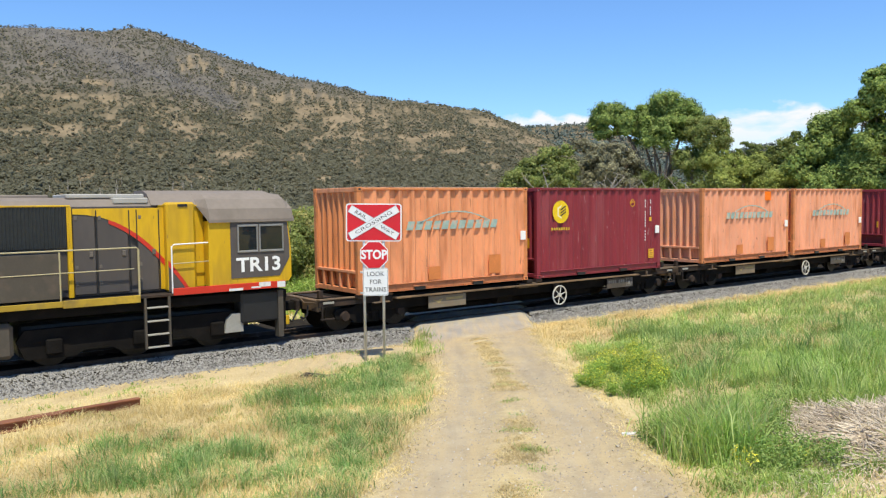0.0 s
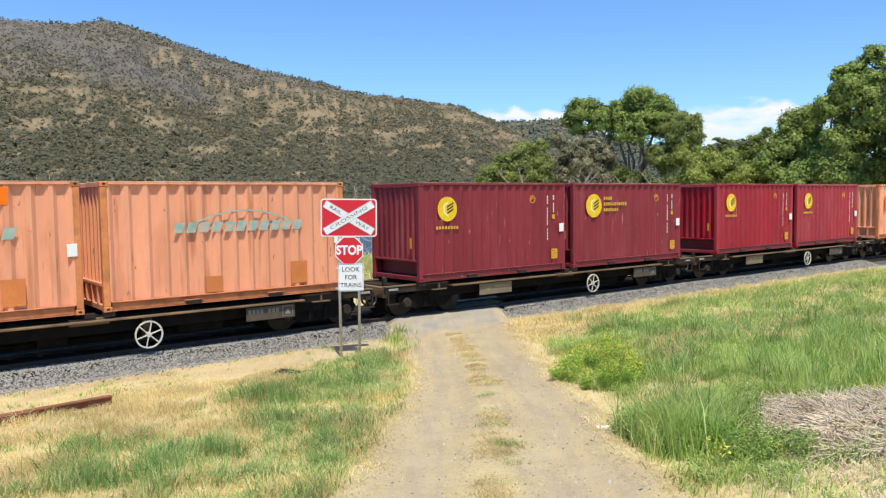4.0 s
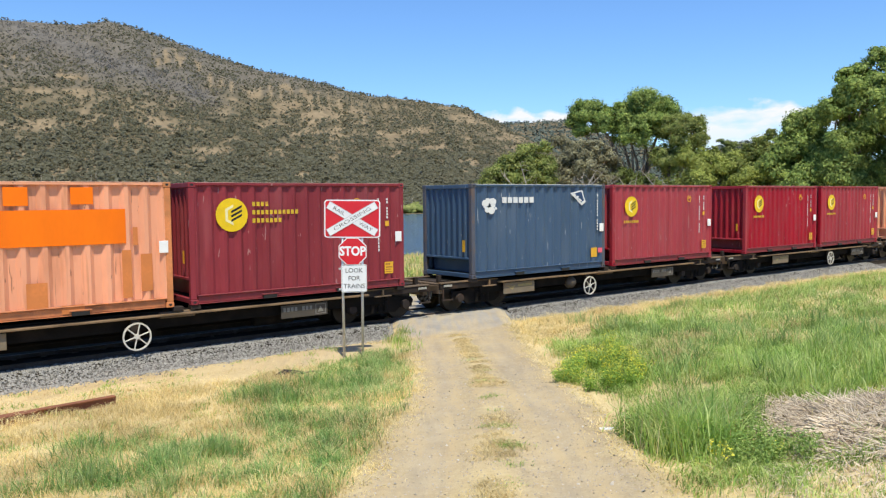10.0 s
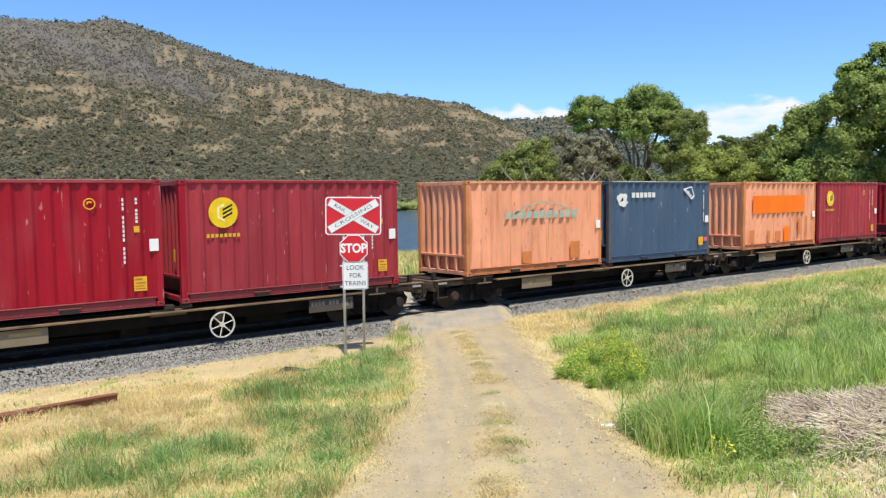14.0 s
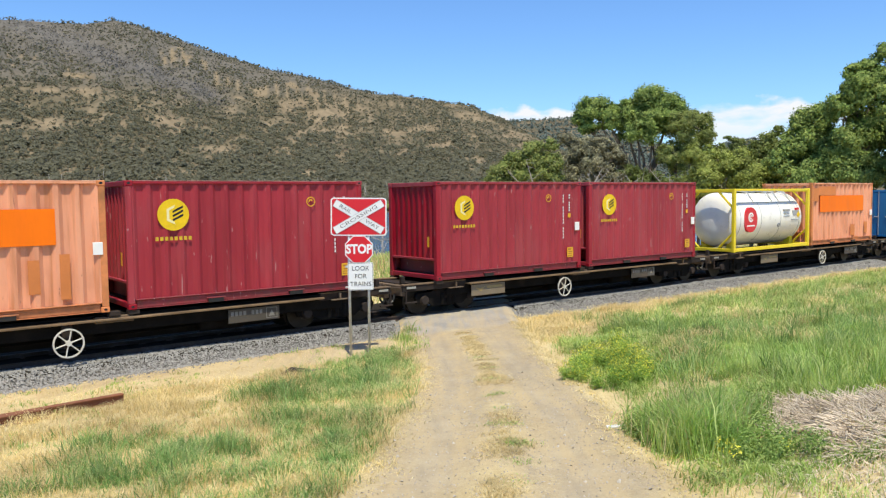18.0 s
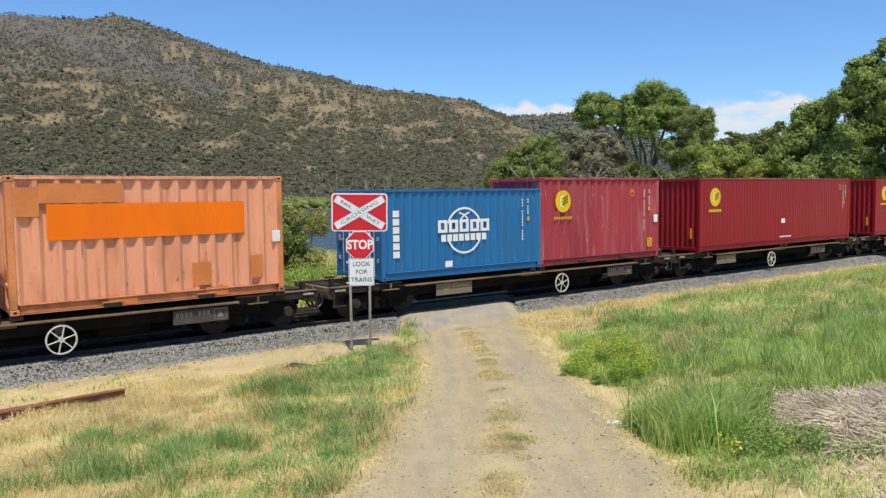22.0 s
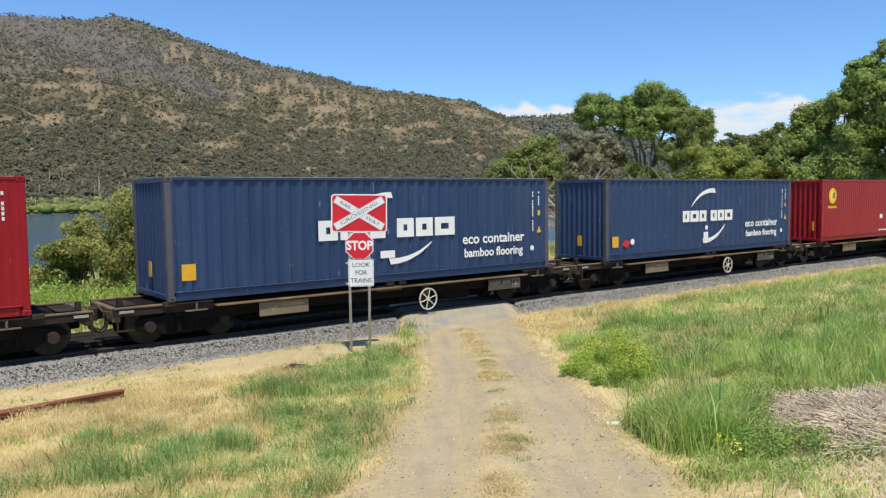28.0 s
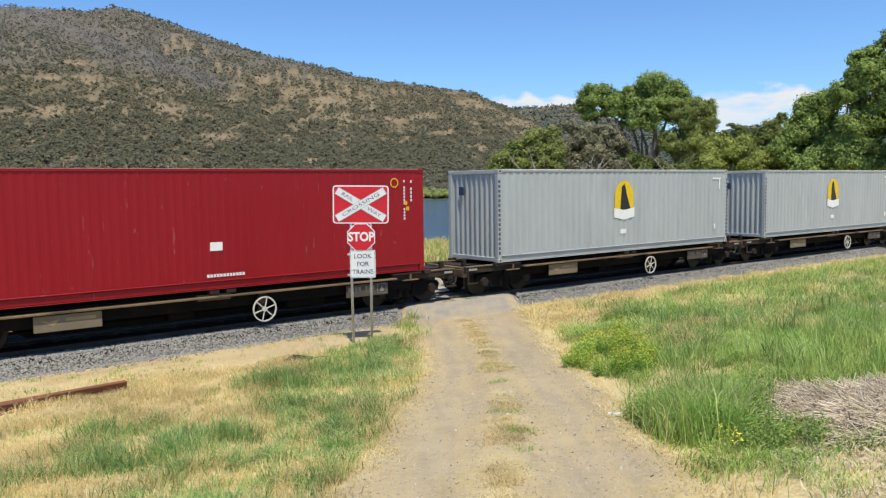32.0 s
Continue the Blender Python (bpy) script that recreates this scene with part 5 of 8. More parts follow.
def wheelset_mesh():
    sh = Shape()
    for y in (-0.535, 0.535):
        sg = 1 if y > 0 else -1
        sh.tube([(0, y - 0.065 * sg, 0), (0, y - 0.06 * sg, 0), (0, y - 0.03 * sg, 0), (0, y + 0.065 * sg, 0)], [0.455, 0.455, 0.42, 0.415], 24)
        sh.tube([(0, y + 0.06 * sg, 0), (0, y + 0.10 * sg, 0)], [0.12, 0.11], 12)
        for k in range(4):
            t = k * math.pi / 2
            sh.box(0.2 * math.cos(t) - 0.04, 0.2 * math.cos(t) + 0.04, y + 0.06 * sg - 0.01, y + 0.06 * sg + 0.012, 0.2 * math.sin(t) - 0.04, 0.2 * math.sin(t) + 0.04)
    sh.tube([(0, -0.85, 0), (0, 0.85, 0)], 0.07, 10)
    return sh.mesh("wheelset", WHEEL)


WHEELSET = wheelset_mesh()
WHEELSETS = []


def bogie(parent, x):
    b = part("bogie", Shape().box(-0.18, 0.18, -0.95, 0.95, 0.42, 0.66, 0.03), UNDER, parent, at=pose(x, 0, 0))
    side = Shape().prism([(-1.18, 0.52), (-1.10, 0.62), (-0.62, 0.64), (-0.42, 0.74), (0.42, 0.74), (0.62, 0.64), (1.10, 0.62), (1.18, 0.52), (1.12, 0.34), (0.70, 0.34), (0.55, 0.22), (-0.55, 0.22), (-0.70, 0.34), (-1.12, 0.34)], "y", -0.05, 0.05).mesh("side_frame", UNDER)
    for y in (-0.86, 0.86):
        part("side_frame", side, None, b, at=pose(0, y, 0))
        for xx in (-0.875, 0.875):
            part("axle_box", Shape().tube([(xx, y * 1.04, 0.42), (xx, y * 1.16, 0.42)], [0.15, 0.12], 12), FRAME, b)
        for xx in (-0.22, 0, 0.22):
            part("spring", Shape().tube([(xx, y * 1.05, 0.26), (xx, y * 1.05, 0.56)], 0.07, 10), UNDER, b)
    for xx in (-0.875, 0.875):
        w = new("wheelset", WHEELSET)
        w.parent = b
        w.matrix_parent_inverse = pose(xx, 0, 0.415)
        WHEELSETS.append(w)
    return b


NUMBER_BAR = Shape().box(0, 0.07, -0.017, -0.010, 0.59, 0.69).mesh("number_bar", FADED_MARK)


def brake_wheel(ob, x):
    hw = part("brake_wheel", Shape().ring(x, 0.41, -1.30, -1.27, 0.278, 0.312, 28), CREAM, ob, "cream spoked hand-brake wheel")
    part("wheel_hub", Shape().ring(x, 0.41, -1.31, -1.24, 0.0, 0.06, 12), CREAM, hw)
    for k in range(6):
        t = k * math.pi / 3 + 0.3
        part("spoke", Shape().tube([(x + 0.05 * math.cos(t), -1.285, 0.41 + 0.05 * math.sin(t)), (x + 0.28 * math.cos(t), -1.285, 0.41 + 0.28 * math.sin(t))], 0.016, 5), CREAM, hw)
    part("brake_shaft", Shape().tube([(x, -1.28, 0.41), (x, -0.3, 0.41)], 0.03, 8), UNDER, ob)
    part("brake_bracket", Shape().box(x - 0.1, x + 0.1, -1.2, -1.1, 0.3, 0.78, 0.01), FRAME, ob)


def container_wagon(wheel_x=7.36, tan_x=2.97, number_x=10.39, reservoir=False):
    ob = thing("container_wagon", "grimy brown steel container flat wagon on two bogies", "railway wagon", "wagons of the train")
    for y in (-1.02, 1.02):
        s = 1 if y > 0 else -1
        # sill in the shade-black steel, since it sits in the containers' shade
        part("side_sill", Shape().box(0.5, 11.95, y - 0.05 * s - 0.04, y - 0.05 * s + 0.04, 0.50, 0.90, 0.015), UNDER, ob)
        part("sill_flange", Shape().box(1.2, 11.3, min(y - 0.09 * s, y + 0.235 * s), max(y - 0.09 * s, y + 0.235 * s), 0.79, 0.835, 0.008), FLANGE, ob, "dusty brown sill flange")
        for x0, x1 in ((W0, 1.2), (11.3, W1)):
            part("end_sill_beam", Shape().box(x0, x1, y - 0.05 * s - 0.05, y - 0.05 * s + 0.05, 0.72, 0.895, 0.012), FRAME, ob, "grimy end beam")
            part("end_flange", Shape().box(x0, x1, y - 0.05 * s - 0.075, y - 0.05 * s + 0.095, 0.895, 0.93, 0.006), SILL, ob, "dusty brown end flange")
        part("middle_pad", Shape().box(5.76, 6.57, y + 0.02 * s - 0.10, y + 0.02 * s + 0.10, 0.73, 0.87, 0.01), SILL, ob)
        part("pale_plate", Shape().box(5.92, 6.42, y * 1.125 - 0.004, y * 1.125 + 0.004, 0.785, 0.83, 0.001), PLATE, ob)
        for x in (0.75, 11.82):
            part("tie_bracket", Shape().box(x - 0.26, x + 0.26, y * 1.12 - 0.05, y * 1.12 + 0.05, 0.72, 0.75, 0.006).box(x - 0.025, x + 0.025, y * 1.12 - 0.03, y * 1.12 + 0.03, 0.75, 0.90, 0.004), SILL, ob)
    part("centre_sill", Shape().box(W0 + 0.1, W1 - 0.1, -0.22, 0.22, 0.46, 0.88, 0.02), UNDER, ob)
    part("fish_belly", Shape().prism([(1.75, 0.60), (2.3, 0.20), (10.2, 0.20), (10.8, 0.60), (10.8, 0.88), (1.75, 0.88)], "y", -0.30, 0.30), UNDER, ob)
    part("deck_plate", Shape().box(W0 + 0.62, W1 - 0.62, -0.98, 0.98, 0.84, 0.872, 0.004), UNDER, ob)
    for x0, x1 in ((W0 + 0.10, W0 + 0.42), (W1 - 0.40, W1 - 0.10)):
        part("pale_plate", Shape().box(x0, x1, -1.052, -1.036, 0.80, 0.86, 0.003), TANK_GREY, ob, "pale reflective strip")
    for x in (W0, 0.32, 1.6, 3.4, 5.2, 6.15, 7.2, 9.0, 10.8, 12.0, W1 - 0.16):
        part("cross_member", Shape().box(x, x + 0.16, -0.94, 0.94, 0.60, 0.90, 0.015), SILL if x in (W0, W1 - 0.16) else UNDER, ob)
    for x in (0.02, 6.06, 6.47, 12.30):
        for y in (-1.10, 1.10):
            part("container_pad", Shape().box(x - 0.02, x + 0.22, y - 0.09, y + 0.09, 0.875, 0.978, 0.01), FRAME, ob)
    # end platform plates
    for x0, x1 in ((W0 + 0.16, W0 + 0.62), (W1 - 0.62, W1 - 0.16)):
        part("end_plate", Shape().box(x0, x1, -0.55, 0.55, 0.90, 0.925, 0.005), FRAME, ob)
    # notice boards on the near and far sides
    for y, t in ((-1.16, 0), (1.16, 180)):
        b = part("notice_board", Shape().box(-0.67, 0.67, -0.012, 0.012, 0.42, 0.76, 0.006), PLATE, ob, "dusty tan notice board", at=pose(tan_x, y, 0, 0, 0, t))
        part("notice_bar", Shape().box(-0.06, 0.55, -0.017, -0.010, 0.62, 0.69), DULL_YELLOW, b)
        part("notice_emblem", Shape().prism([(-0.54, 0.67), (-0.36, 0.63), (-0.16, 0.68), (-0.30, 0.53)], "y", -0.017, -0.010), DULL_YELLOW, b, "dull yellow emblem")
        b = part("number_board", Shape().box(-0.66, 0.66, -0.012, 0.012, 0.42, 0.75, 0.006), PLATE_GREY, ob, "dusty grey number board", at=pose(number_x, y, 0, 0, 0, t))
        for k in (0, 1, 2, 3, 5, 6, 7):
            if not t:
                part("number_bar", NUMBER_BAR, None, b, at=pose(-0.60 + k * 0.105, 0, 0))
        part("notice_frame", Shape().box(0.31, 0.60, -0.017, -0.010, 0.46, 0.475).box(0.31, 0.60, -0.017, -0.010, 0.705, 0.72).box(0.31, 0.325, -0.017, -0.010, 0.475, 0.705).box(0.585, 0.60, -0.017, -0.010, 0.475, 0.705).prism([(0.37, 0.51), (0.54, 0.51), (0.455, 0.66)], "y", -0.017, -0.010), FADED_MARK, b)
    brake_wheel(ob, wheel_x)
    if reservoir:
        part("air_reservoir", Shape().tube([(4.28, -1.0, 0.55), (4.33, -1.0, 0.55), (4.42, -1.0, 0.55), (4.60, -1.0, 0.55), (4.69, -1.0, 0.55), (4.74, -1.0, 0.55)], [0.03, 0.12, 0.19, 0.19, 0.12, 0.03], 16), PLATE_GREY, ob, "dusty oval air reservoir", smooth=True)
    part("air_tank", Shape().tube([(8.2, -0.6, 0.42), (8.25, -0.6, 0.42), (9.3, -0.6, 0.42), (9.35, -0.6, 0.42)], [0.1, 0.2, 0.2, 0.1], 14), UNDER, ob, smooth=True)
    part("brake_cylinder", Shape().tube([(5.2, -0.6, 0.42), (5.8, -0.6, 0.42)], 0.17, 12), UNDER, ob)
    part("brake_rod", Shape().tube([(1.2, -0.4, 0.35), (11.2, -0.4, 0.35)], 0.025, 6), UNDER, ob)
    for x in (W0, W1):
        s = -1 if x < 0 else 1
        part("coupler", Shape().box(min(x, x + 0.26 * s), max(x, x + 0.26 * s), -0.10, 0.10, 0.60, 0.84, 0.03), UNDER, ob)
        part("coupler_head", Shape().box(min(x + 0.12 * s, x + 0.24 * s), max(x + 0.12 * s, x + 0.24 * s), -0.2, 0.2, 0.58, 0.88, 0.03), FRAME, ob)
        part("air_hose", Shape().tube([(x, -0.40, 0.74), (x + 0.05 * s, -0.42, 0.48), (x + 0.13 * s, -0.42, 0.40), (x + 0.21 * s, -0.36, 0.44)], 0.03, 6), BLACK, ob)
        if s > 0:
            part("brake_hose", Shape().tube([(x - 0.05, -0.62, 0.80), (x + 0.02, -0.64, 0.60), (x + 0.12, -0.64, 0.43), (x + 0.24, -0.63, 0.38), (x + 0.35, -0.62, 0.46), (x + 0.42, -0.60, 0.66)], 0.032, 7), BLACK, ob, "black looped brake hose")
            part("coupler_shank", Shape().box(x - 0.1, x + 0.40, -0.075, 0.075, 0.64, 0.80, 0.02), FRAME, ob)
        part("uncoupling_lever", Shape().tube([(x + 0.03 * s, -0.9, 0.84), (x + 0.06 * s, -0.3, 0.80), (x + 0.10 * s, -0.1, 0.92)], 0.016, 5), SILL, ob)
        part("hand_brake_stand", Shape().box(x - 0.22 * s - 0.06, x - 0.22 * s + 0.06, -0.72, -0.60, 0.92, 1.12, 0.01), FRAME, ob)
        part("step_iron", Shape().box(min(x, x - 0.4 * s), max(x, x - 0.4 * s), -1.12, -1.06, 0.40, 0.44, 0.005).box(x - 0.05 * s - 0.02, x - 0.05 * s + 0.02, -1.1, -1.06, 0.42, 0.74), FRAME, ob)
    for x in (0.62, 11.83):
        bogie(ob, x)
    return ob


CONSIST = (("orange_deep", "dull"), ("orange_b", "orange"), ("dull", "words"), ("maroon", "maroon"), ("patch", "words"), ("slate", "maroon"),
           ("maroon", "maroon"), ("orange", "slate"), ("patch_c", "maroon"), ("maroon", "maroon"), ("tank", "patch_b"), ("azure", "faded"),
           ("red40",), ("red40",), ("navy",), ("navy_small",), ("red40",), ("grey",), ("grey",), ("grey",))
MAKERS = {"orange": container_orange, "orange_deep": lambda: container_orange(0, True), "maroon": container_maroon, "words": lambda: container_maroon(True), "faded": lambda: container_maroon(False, True), "dull": lambda: container_maroon(False, False, True), "orange_b": lambda: container_orange(0, False, True), "patch_c": lambda: container_orange(3), "patch": lambda: container_orange(1), "patch_b": lambda: container_orange(2),
          "slate": container_slate, "azure": container_azure, "red40": container_long_red, "navy": container_navy,
          "navy_small": lambda: container_navy(False), "grey": container_grey, "tank": tank_container}
MOVING = []                    # what rides on the rails: object, place along the track at the start, height
made = {}


def place(key, maker, s, z):
    if key not in made:
        made[key] = ob = maker()
    else:
        ob = copy_thing(made[key], Matrix())
        if key in ("wagon", "wagon_b", "wagon_c"):
            WHEELSETS.extend(c for c in ob.children_recursive if c.name.startswith("wheelset"))
    MOVING.append((ob, s, z))
    return ob


SECOND_KIND = (4, 5, 8, 9, 12, 13)        # wagons of another build: boards and brake wheel sit elsewhere
for k, load in enumerate(CONSIST):
    s = FIRST + k * PITCH
    if k in SECOND_KIND:
        place("wagon_c" if k in (5, 13) else "wagon_b", lambda: container_wagon(5.19, 1.99, 9.40, k in (5, 13)), s, 0.0)
    else:
        place("wagon", container_wagon, s, 0.0)
    for i, key in enumerate(load):
        place(key, MAKERS[key], s + 6.45 * i + {"azure": 0.42, "tank": 0.18}.get(key, 0.08 if len(load) == 1 else 0.0), FLOOR)


# ---- the locomotive at the head, cab towards the wagons; near side at -y, place along the track as x ----
LOCO_YELLOW = material("locomotive_yellow_paint", (0.62, 0.375, 0.010), 0.45, 0, 0.18, 1.0, (0.24, 0.15, 0.03), 0.6, 1.6, 0.04, 40, streak=0.25, runs=(0.30, 0.18, 0.03), runs_amount=0.6, scratch=(0.16, 0.11, 0.05), scratch_amount=0.5, spec=0.35)
LOCO_GREY = material("locomotive_grey_paint", (0.078, 0.066, 0.059), 0.6, 0, 0.2, 1.0, (0.13, 0.108, 0.09), 0.5, 1.5, 0.04, 40, streak=0.3)
LOCO_ROOF = material("dusty_grey_roof_paint", (0.225, 0.190, 0.160), 0.8, 0, 0.14, 1.0, (0.16, 0.135, 0.11), 0.5, 2.0, spec=0.15)
LOCO_RED = material("red_stripe_paint", (0.55, 0.03, 0.012), 0.4, 0, 0.08, 2)
DIRTY_YELLOW = material("scuffed_yellow_paint", (0.42, 0.28, 0.035), 0.65, 0, 0.25, 1.5, (0.13, 0.10, 0.06), 0.85, 2.4, spec=0.2)
RADIATOR = material("dark_radiator_mesh", (0.018, 0.021, 0.021), 0.7, 0.0, 0.2, 6)
SILVER = material("silver_duct_sheet", (0.38, 0.365, 0.33), 0.7, 0.0, 0.15, 3)
LATCH = material("painted_over_latch", (0.14, 0.12, 0.10), 0.6, 0.1, 0.2, 6)
LATCH_PALE = material("dull_window_frame", (0.27, 0.265, 0.25), 0.5, 0.3, 0.1, 6)
HANDRAIL = material("pale_handrail_paint", (0.42, 0.36, 0.20), 0.5, 0, 0.1, 6)
GLASS = bpy.data.materials.new("dark_cab_glass")
GLASS.use_nodes = True
GLASS.node_tree.nodes["Principled BSDF"].inputs["Base Color"].default_value = (0.012, 0.016, 0.016, 1)
GLASS.node_tree.nodes["Principled BSDF"].inputs["Roughness"].default_value = 0.05


def locomotive():
    ob = thing("locomotive", "yellow and grey diesel locomotive with a red stripe", "locomotive")
    X0, X1 = -7.2, 8.50
    part("underframe", Shape().box(X0, X1 - 0.05, -1.15, 1.15, 1.08, 1.30, 0.02), UNDER, ob, "black underframe")
    part("walkway", Shape().box(X0, 6.5, -1.32, 1.32, 1.36, 1.42, 0.008), FRAME, ob)
    for y in (-1.31, 1.31):
        part("frame_skirt", Shape().box(X0, 3.35, y - 0.02, y + 0.02, 1.31, 1.43, 0.006).box(3.35, 4.9, y - 0.022, y + 0.022, 1.28, 1.44, 0.006), DIRTY_YELLOW, ob, "scuffed yellow frame edge")
        part("red_stripe", Shape().box(5.62, 8.34, y - 0.025, y + 0.025, 1.37, 1.53, 0.006), LOCO_RED, ob)
        for a, b, c, d in ((6.9, 7.25, 1.37, 1.43), (7.65, 7.95, 1.42, 1.53), (8.12, 8.33, 1.38, 1.52), (7.45, 7.7, 1.40, 1.44)):
            s = -1 if y < 0 else 1
            part("stripe_patch", Shape().box(a, b, y + 0.026 * s - 0.002, y + 0.026 * s + 0.002, c, d), OLD_WHITE, ob)
    # engine hood
    part("hood", Shape().box(X0 + 0.6, 6.46, -0.92, 0.92, 1.42, 3.42, 0.05), LOCO_GREY, ob, "grey engine hood")
    part("hood_top", Shape().prism([(-0.92, 3.38), (-0.80, 3.52), (-0.5, 3.58), (0.5, 3.58), (0.80, 3.52), (0.92, 3.38)], "x", X0 + 0.65, 5.3), LOCO_ROOF, ob)
    for y in (-0.93, 0.93):
        s = -1 if y < 0 else 1
        part("radiator_grille", corrugated(4.2, 2.52, 3.38, 0.07, 0.02).mesh("radiator_grille", RADIATOR), None, ob, at=pose(-0.62 if s < 0 else 3.58, y + 0.07 * s, 0, 0, 0, 0 if s < 0 else 180))
        part("radiator_frame", Shape().box(-0.7, 3.62, y + 0.02 * s - 0.05, y + 0.02 * s + 0.05, 3.38, 3.42, 0.01).box(3.54, 3.64, y + 0.02 * s - 0.05, y + 0.02 * s + 0.05, 1.45, 3.38, 0.01), LOCO_YELLOW, ob)
        part("side_panel", Shape().box(-0.7, 3.35, y + 0.33 * s - 0.01, y + 0.33 * s + 0.01, 1.48, 2.42, 0.005), PLATE_GREY, ob, "dull grey side panel")
        # tall doors with the yellow sweep above and grey below
        for k, (a, b) in enumerate(((3.66, 4.10), (4.14, 4.78), (4.98, 5.42))):
            d = part("hood_door", Shape().box(a, b, y + 0.02 * s - 0.025, y + 0.02 * s + 0.025, 1.50, 3.32, 0.012), LOCO_GREY, ob)
            part("door_latch", Shape().box(b - 0.14, b - 0.06, y + 0.05 * s - 0.02, y + 0.05 * s + 0.02, 2.3, 2.42, 0.01), LATCH, d)
            for z in (1.7, 2.05, 3.1):
                part("hinge", Shape().box(a + 0.02, a + 0.08, y + 0.05 * s - 0.01, y + 0.05 * s + 0.01, z, z + 0.08, 0.004), LATCH, d)

        def sweep(x, y=y):
            return 3.22 - 0.225 * max(0.0, x - 3.6) ** 2.3

        xs = [3.66 + (5.95 - 3.66) * k / 16 for k in range(17)]
        top = [(x, 3.34) for x in xs]
        low = [(x, max(1.47, sweep(x))) for x in xs]
        low2 = [(x, max(1.44, sweep(x) - 0.05 - 0.05 * (x - 3.6))) for x in xs]
        yl, rd = Shape(), Shape()
        yl.prism(low + top[::-1], "y", y + 0.052 * s - 0.004, y + 0.052 * s + 0.004)
        rd.prism(low2[5:] + low[:4:-1], "y", y + 0.052 * s - 0.0065, y + 0.052 * s + 0.0065)
        part("yellow_sweep", yl, LOCO_YELLOW, ob, "yellow painted sweep")
        part("red_sweep", rd, LOCO_RED, ob, "curved red stripe")
        for x in (4.12, 4.80, 4.96, 5.44):
            part("door_seam", Shape().box(x - 0.012, x + 0.012, y + 0.058 * s - 0.003, y + 0.058 * s + 0.003, 1.5, 3.3), BLACK, ob)
        part("cab_side_wall", Shape().box(5.44, 6.46, y + 0.02 * s - 0.03, y + 0.02 * s + 0.03, 1.50, 3.40, 0.01), LOCO_YELLOW, ob, "yellow wall behind the cab")
        # locker beside the cab
        part("locker", Shape().box(5.55, 6.20, y + 0.12 * s - 0.16, y + 0.12 * s + 0.16, 1.44, 3.46, 0.05), LOCO_YELLOW, ob, "yellow equipment locker")
        lk = [5.56 + 0.44 * k / 8 for k in range(9)]
        edge = [(x, max(1.46, sweep(x))) for x in lk]
        part("locker_grey", Shape().prism([(5.56, 1.45)] + edge + [(6.0, 1.45)], "y", y + 0.282 * s - 0.004, y + 0.282 * s + 0.004), LOCO_GREY, ob)
        part("locker_stripe", Shape().prism([(x, max(1.45, z - 0.14)) for x, z in edge] + edge[::-1], "y", y + 0.286 * s - 0.005, y + 0.286 * s + 0.005), LOCO_RED, ob)
        part("locker_vent", Shape().box(5.80, 6.02, y + 0.29 * s - 0.01, y + 0.29 * s + 0.01, 3.36, 3.42), BLACK, ob)
        # handrails
        rail = Shape()
        yy = 1.27 * s
        rail.tube([(X0 + 0.3, yy, 2.44), (4.86, yy, 2.48), (4.90, yy, 2.44), (4.90, yy, 1.40)], 0.017, 6)
        part("handrail", rail, HANDRAIL, ob, "pale yellow handrail")
        part("handrail", Shape().tube([(X0 + 0.3, yy, 1.93), (4.8, yy, 2.02)], 0.012, 6), HANDRAIL, ob)
        part("handrail", Shape().tube([(5.62, yy, 1.40), (5.62, yy, 2.46), (5.67, yy, 2.51), (6.46, yy, 2.53)], 0.017, 6), WHITE, ob)
        part("handrail", Shape().tube([(5.64, yy, 2.08), (6.46, yy, 2.10)], 0.012, 6), HANDRAIL, ob)
        for x in (-6.2, -4.4, -2.6, -0.8, 1.2, 3.32):
            part("handrail_post", Shape().tube([(x, yy, 1.40), (x, yy, 2.45)], 0.018, 6), HANDRAIL, ob)
        part("handrail_post", Shape().tube([(4.90, yy, 1.36), (4.90, yy, 2.44)], 0.024, 6), HANDRAIL, ob)
        # step ladder
        lad = part("step_ladder", Shape().box(4.98, 5.03, yy - 0.05, yy + 0.03, 0.22, 1.40, 0.006).box(5.50, 5.55, yy - 0.05, yy + 0.03, 0.22, 1.40, 0.006), PLATE_GREY, ob)
        for z in (0.24, 0.52, 0.82, 1.12):
            part("step", Shape().box(5.03, 5.50, yy - 0.08, yy + 0.05, z, z + 0.03, 0.006), TANK_GREY, lad)
        # fuel tank skirt
        part("fuel_tank", Shape().box(-1.9, 2.44, min(0.5 * s, 1.18 * s), max(0.5 * s, 1.18 * s), 0.32, 1.05, 0.08), PLATE_GREY, ob, "grimy grey fuel tank")
        part("sand_box", Shape().prism([(6.85, 0.36), (7.32, 0.36), (7.32, 0.80), (7.05, 0.80), (6.92, 0.66)], "y", min(0.95 * s, 1.12 * s), max(0.95 * s, 1.12 * s)), TANK_GREY, ob, "pale grey sand box")
        part("sandbox", Shape().box(7.25, 8.30, min(0.7 * s, 1.2 * s), max(0.7 * s, 1.2 * s), 0.55, 1.30, 0.05), BLACK, ob)
        part("pilot_step", Shape().box(8.18, 8.32, min(1.0 * s, 1.24 * s), max(1.0 * s, 1.24 * s), 0.14, 1.3, 0.01), PLATE_GREY, ob)
    # cab
    cab = part("cab", Shape().prism([(6.46, 1.52), (8.44, 1.52), (8.52, 1.62), (8.52, 2.30), (8.44, 3.02), (6.46, 3.02)], "y", -1.30, 1.30), LOCO_YELLOW, ob, "yellow cab")
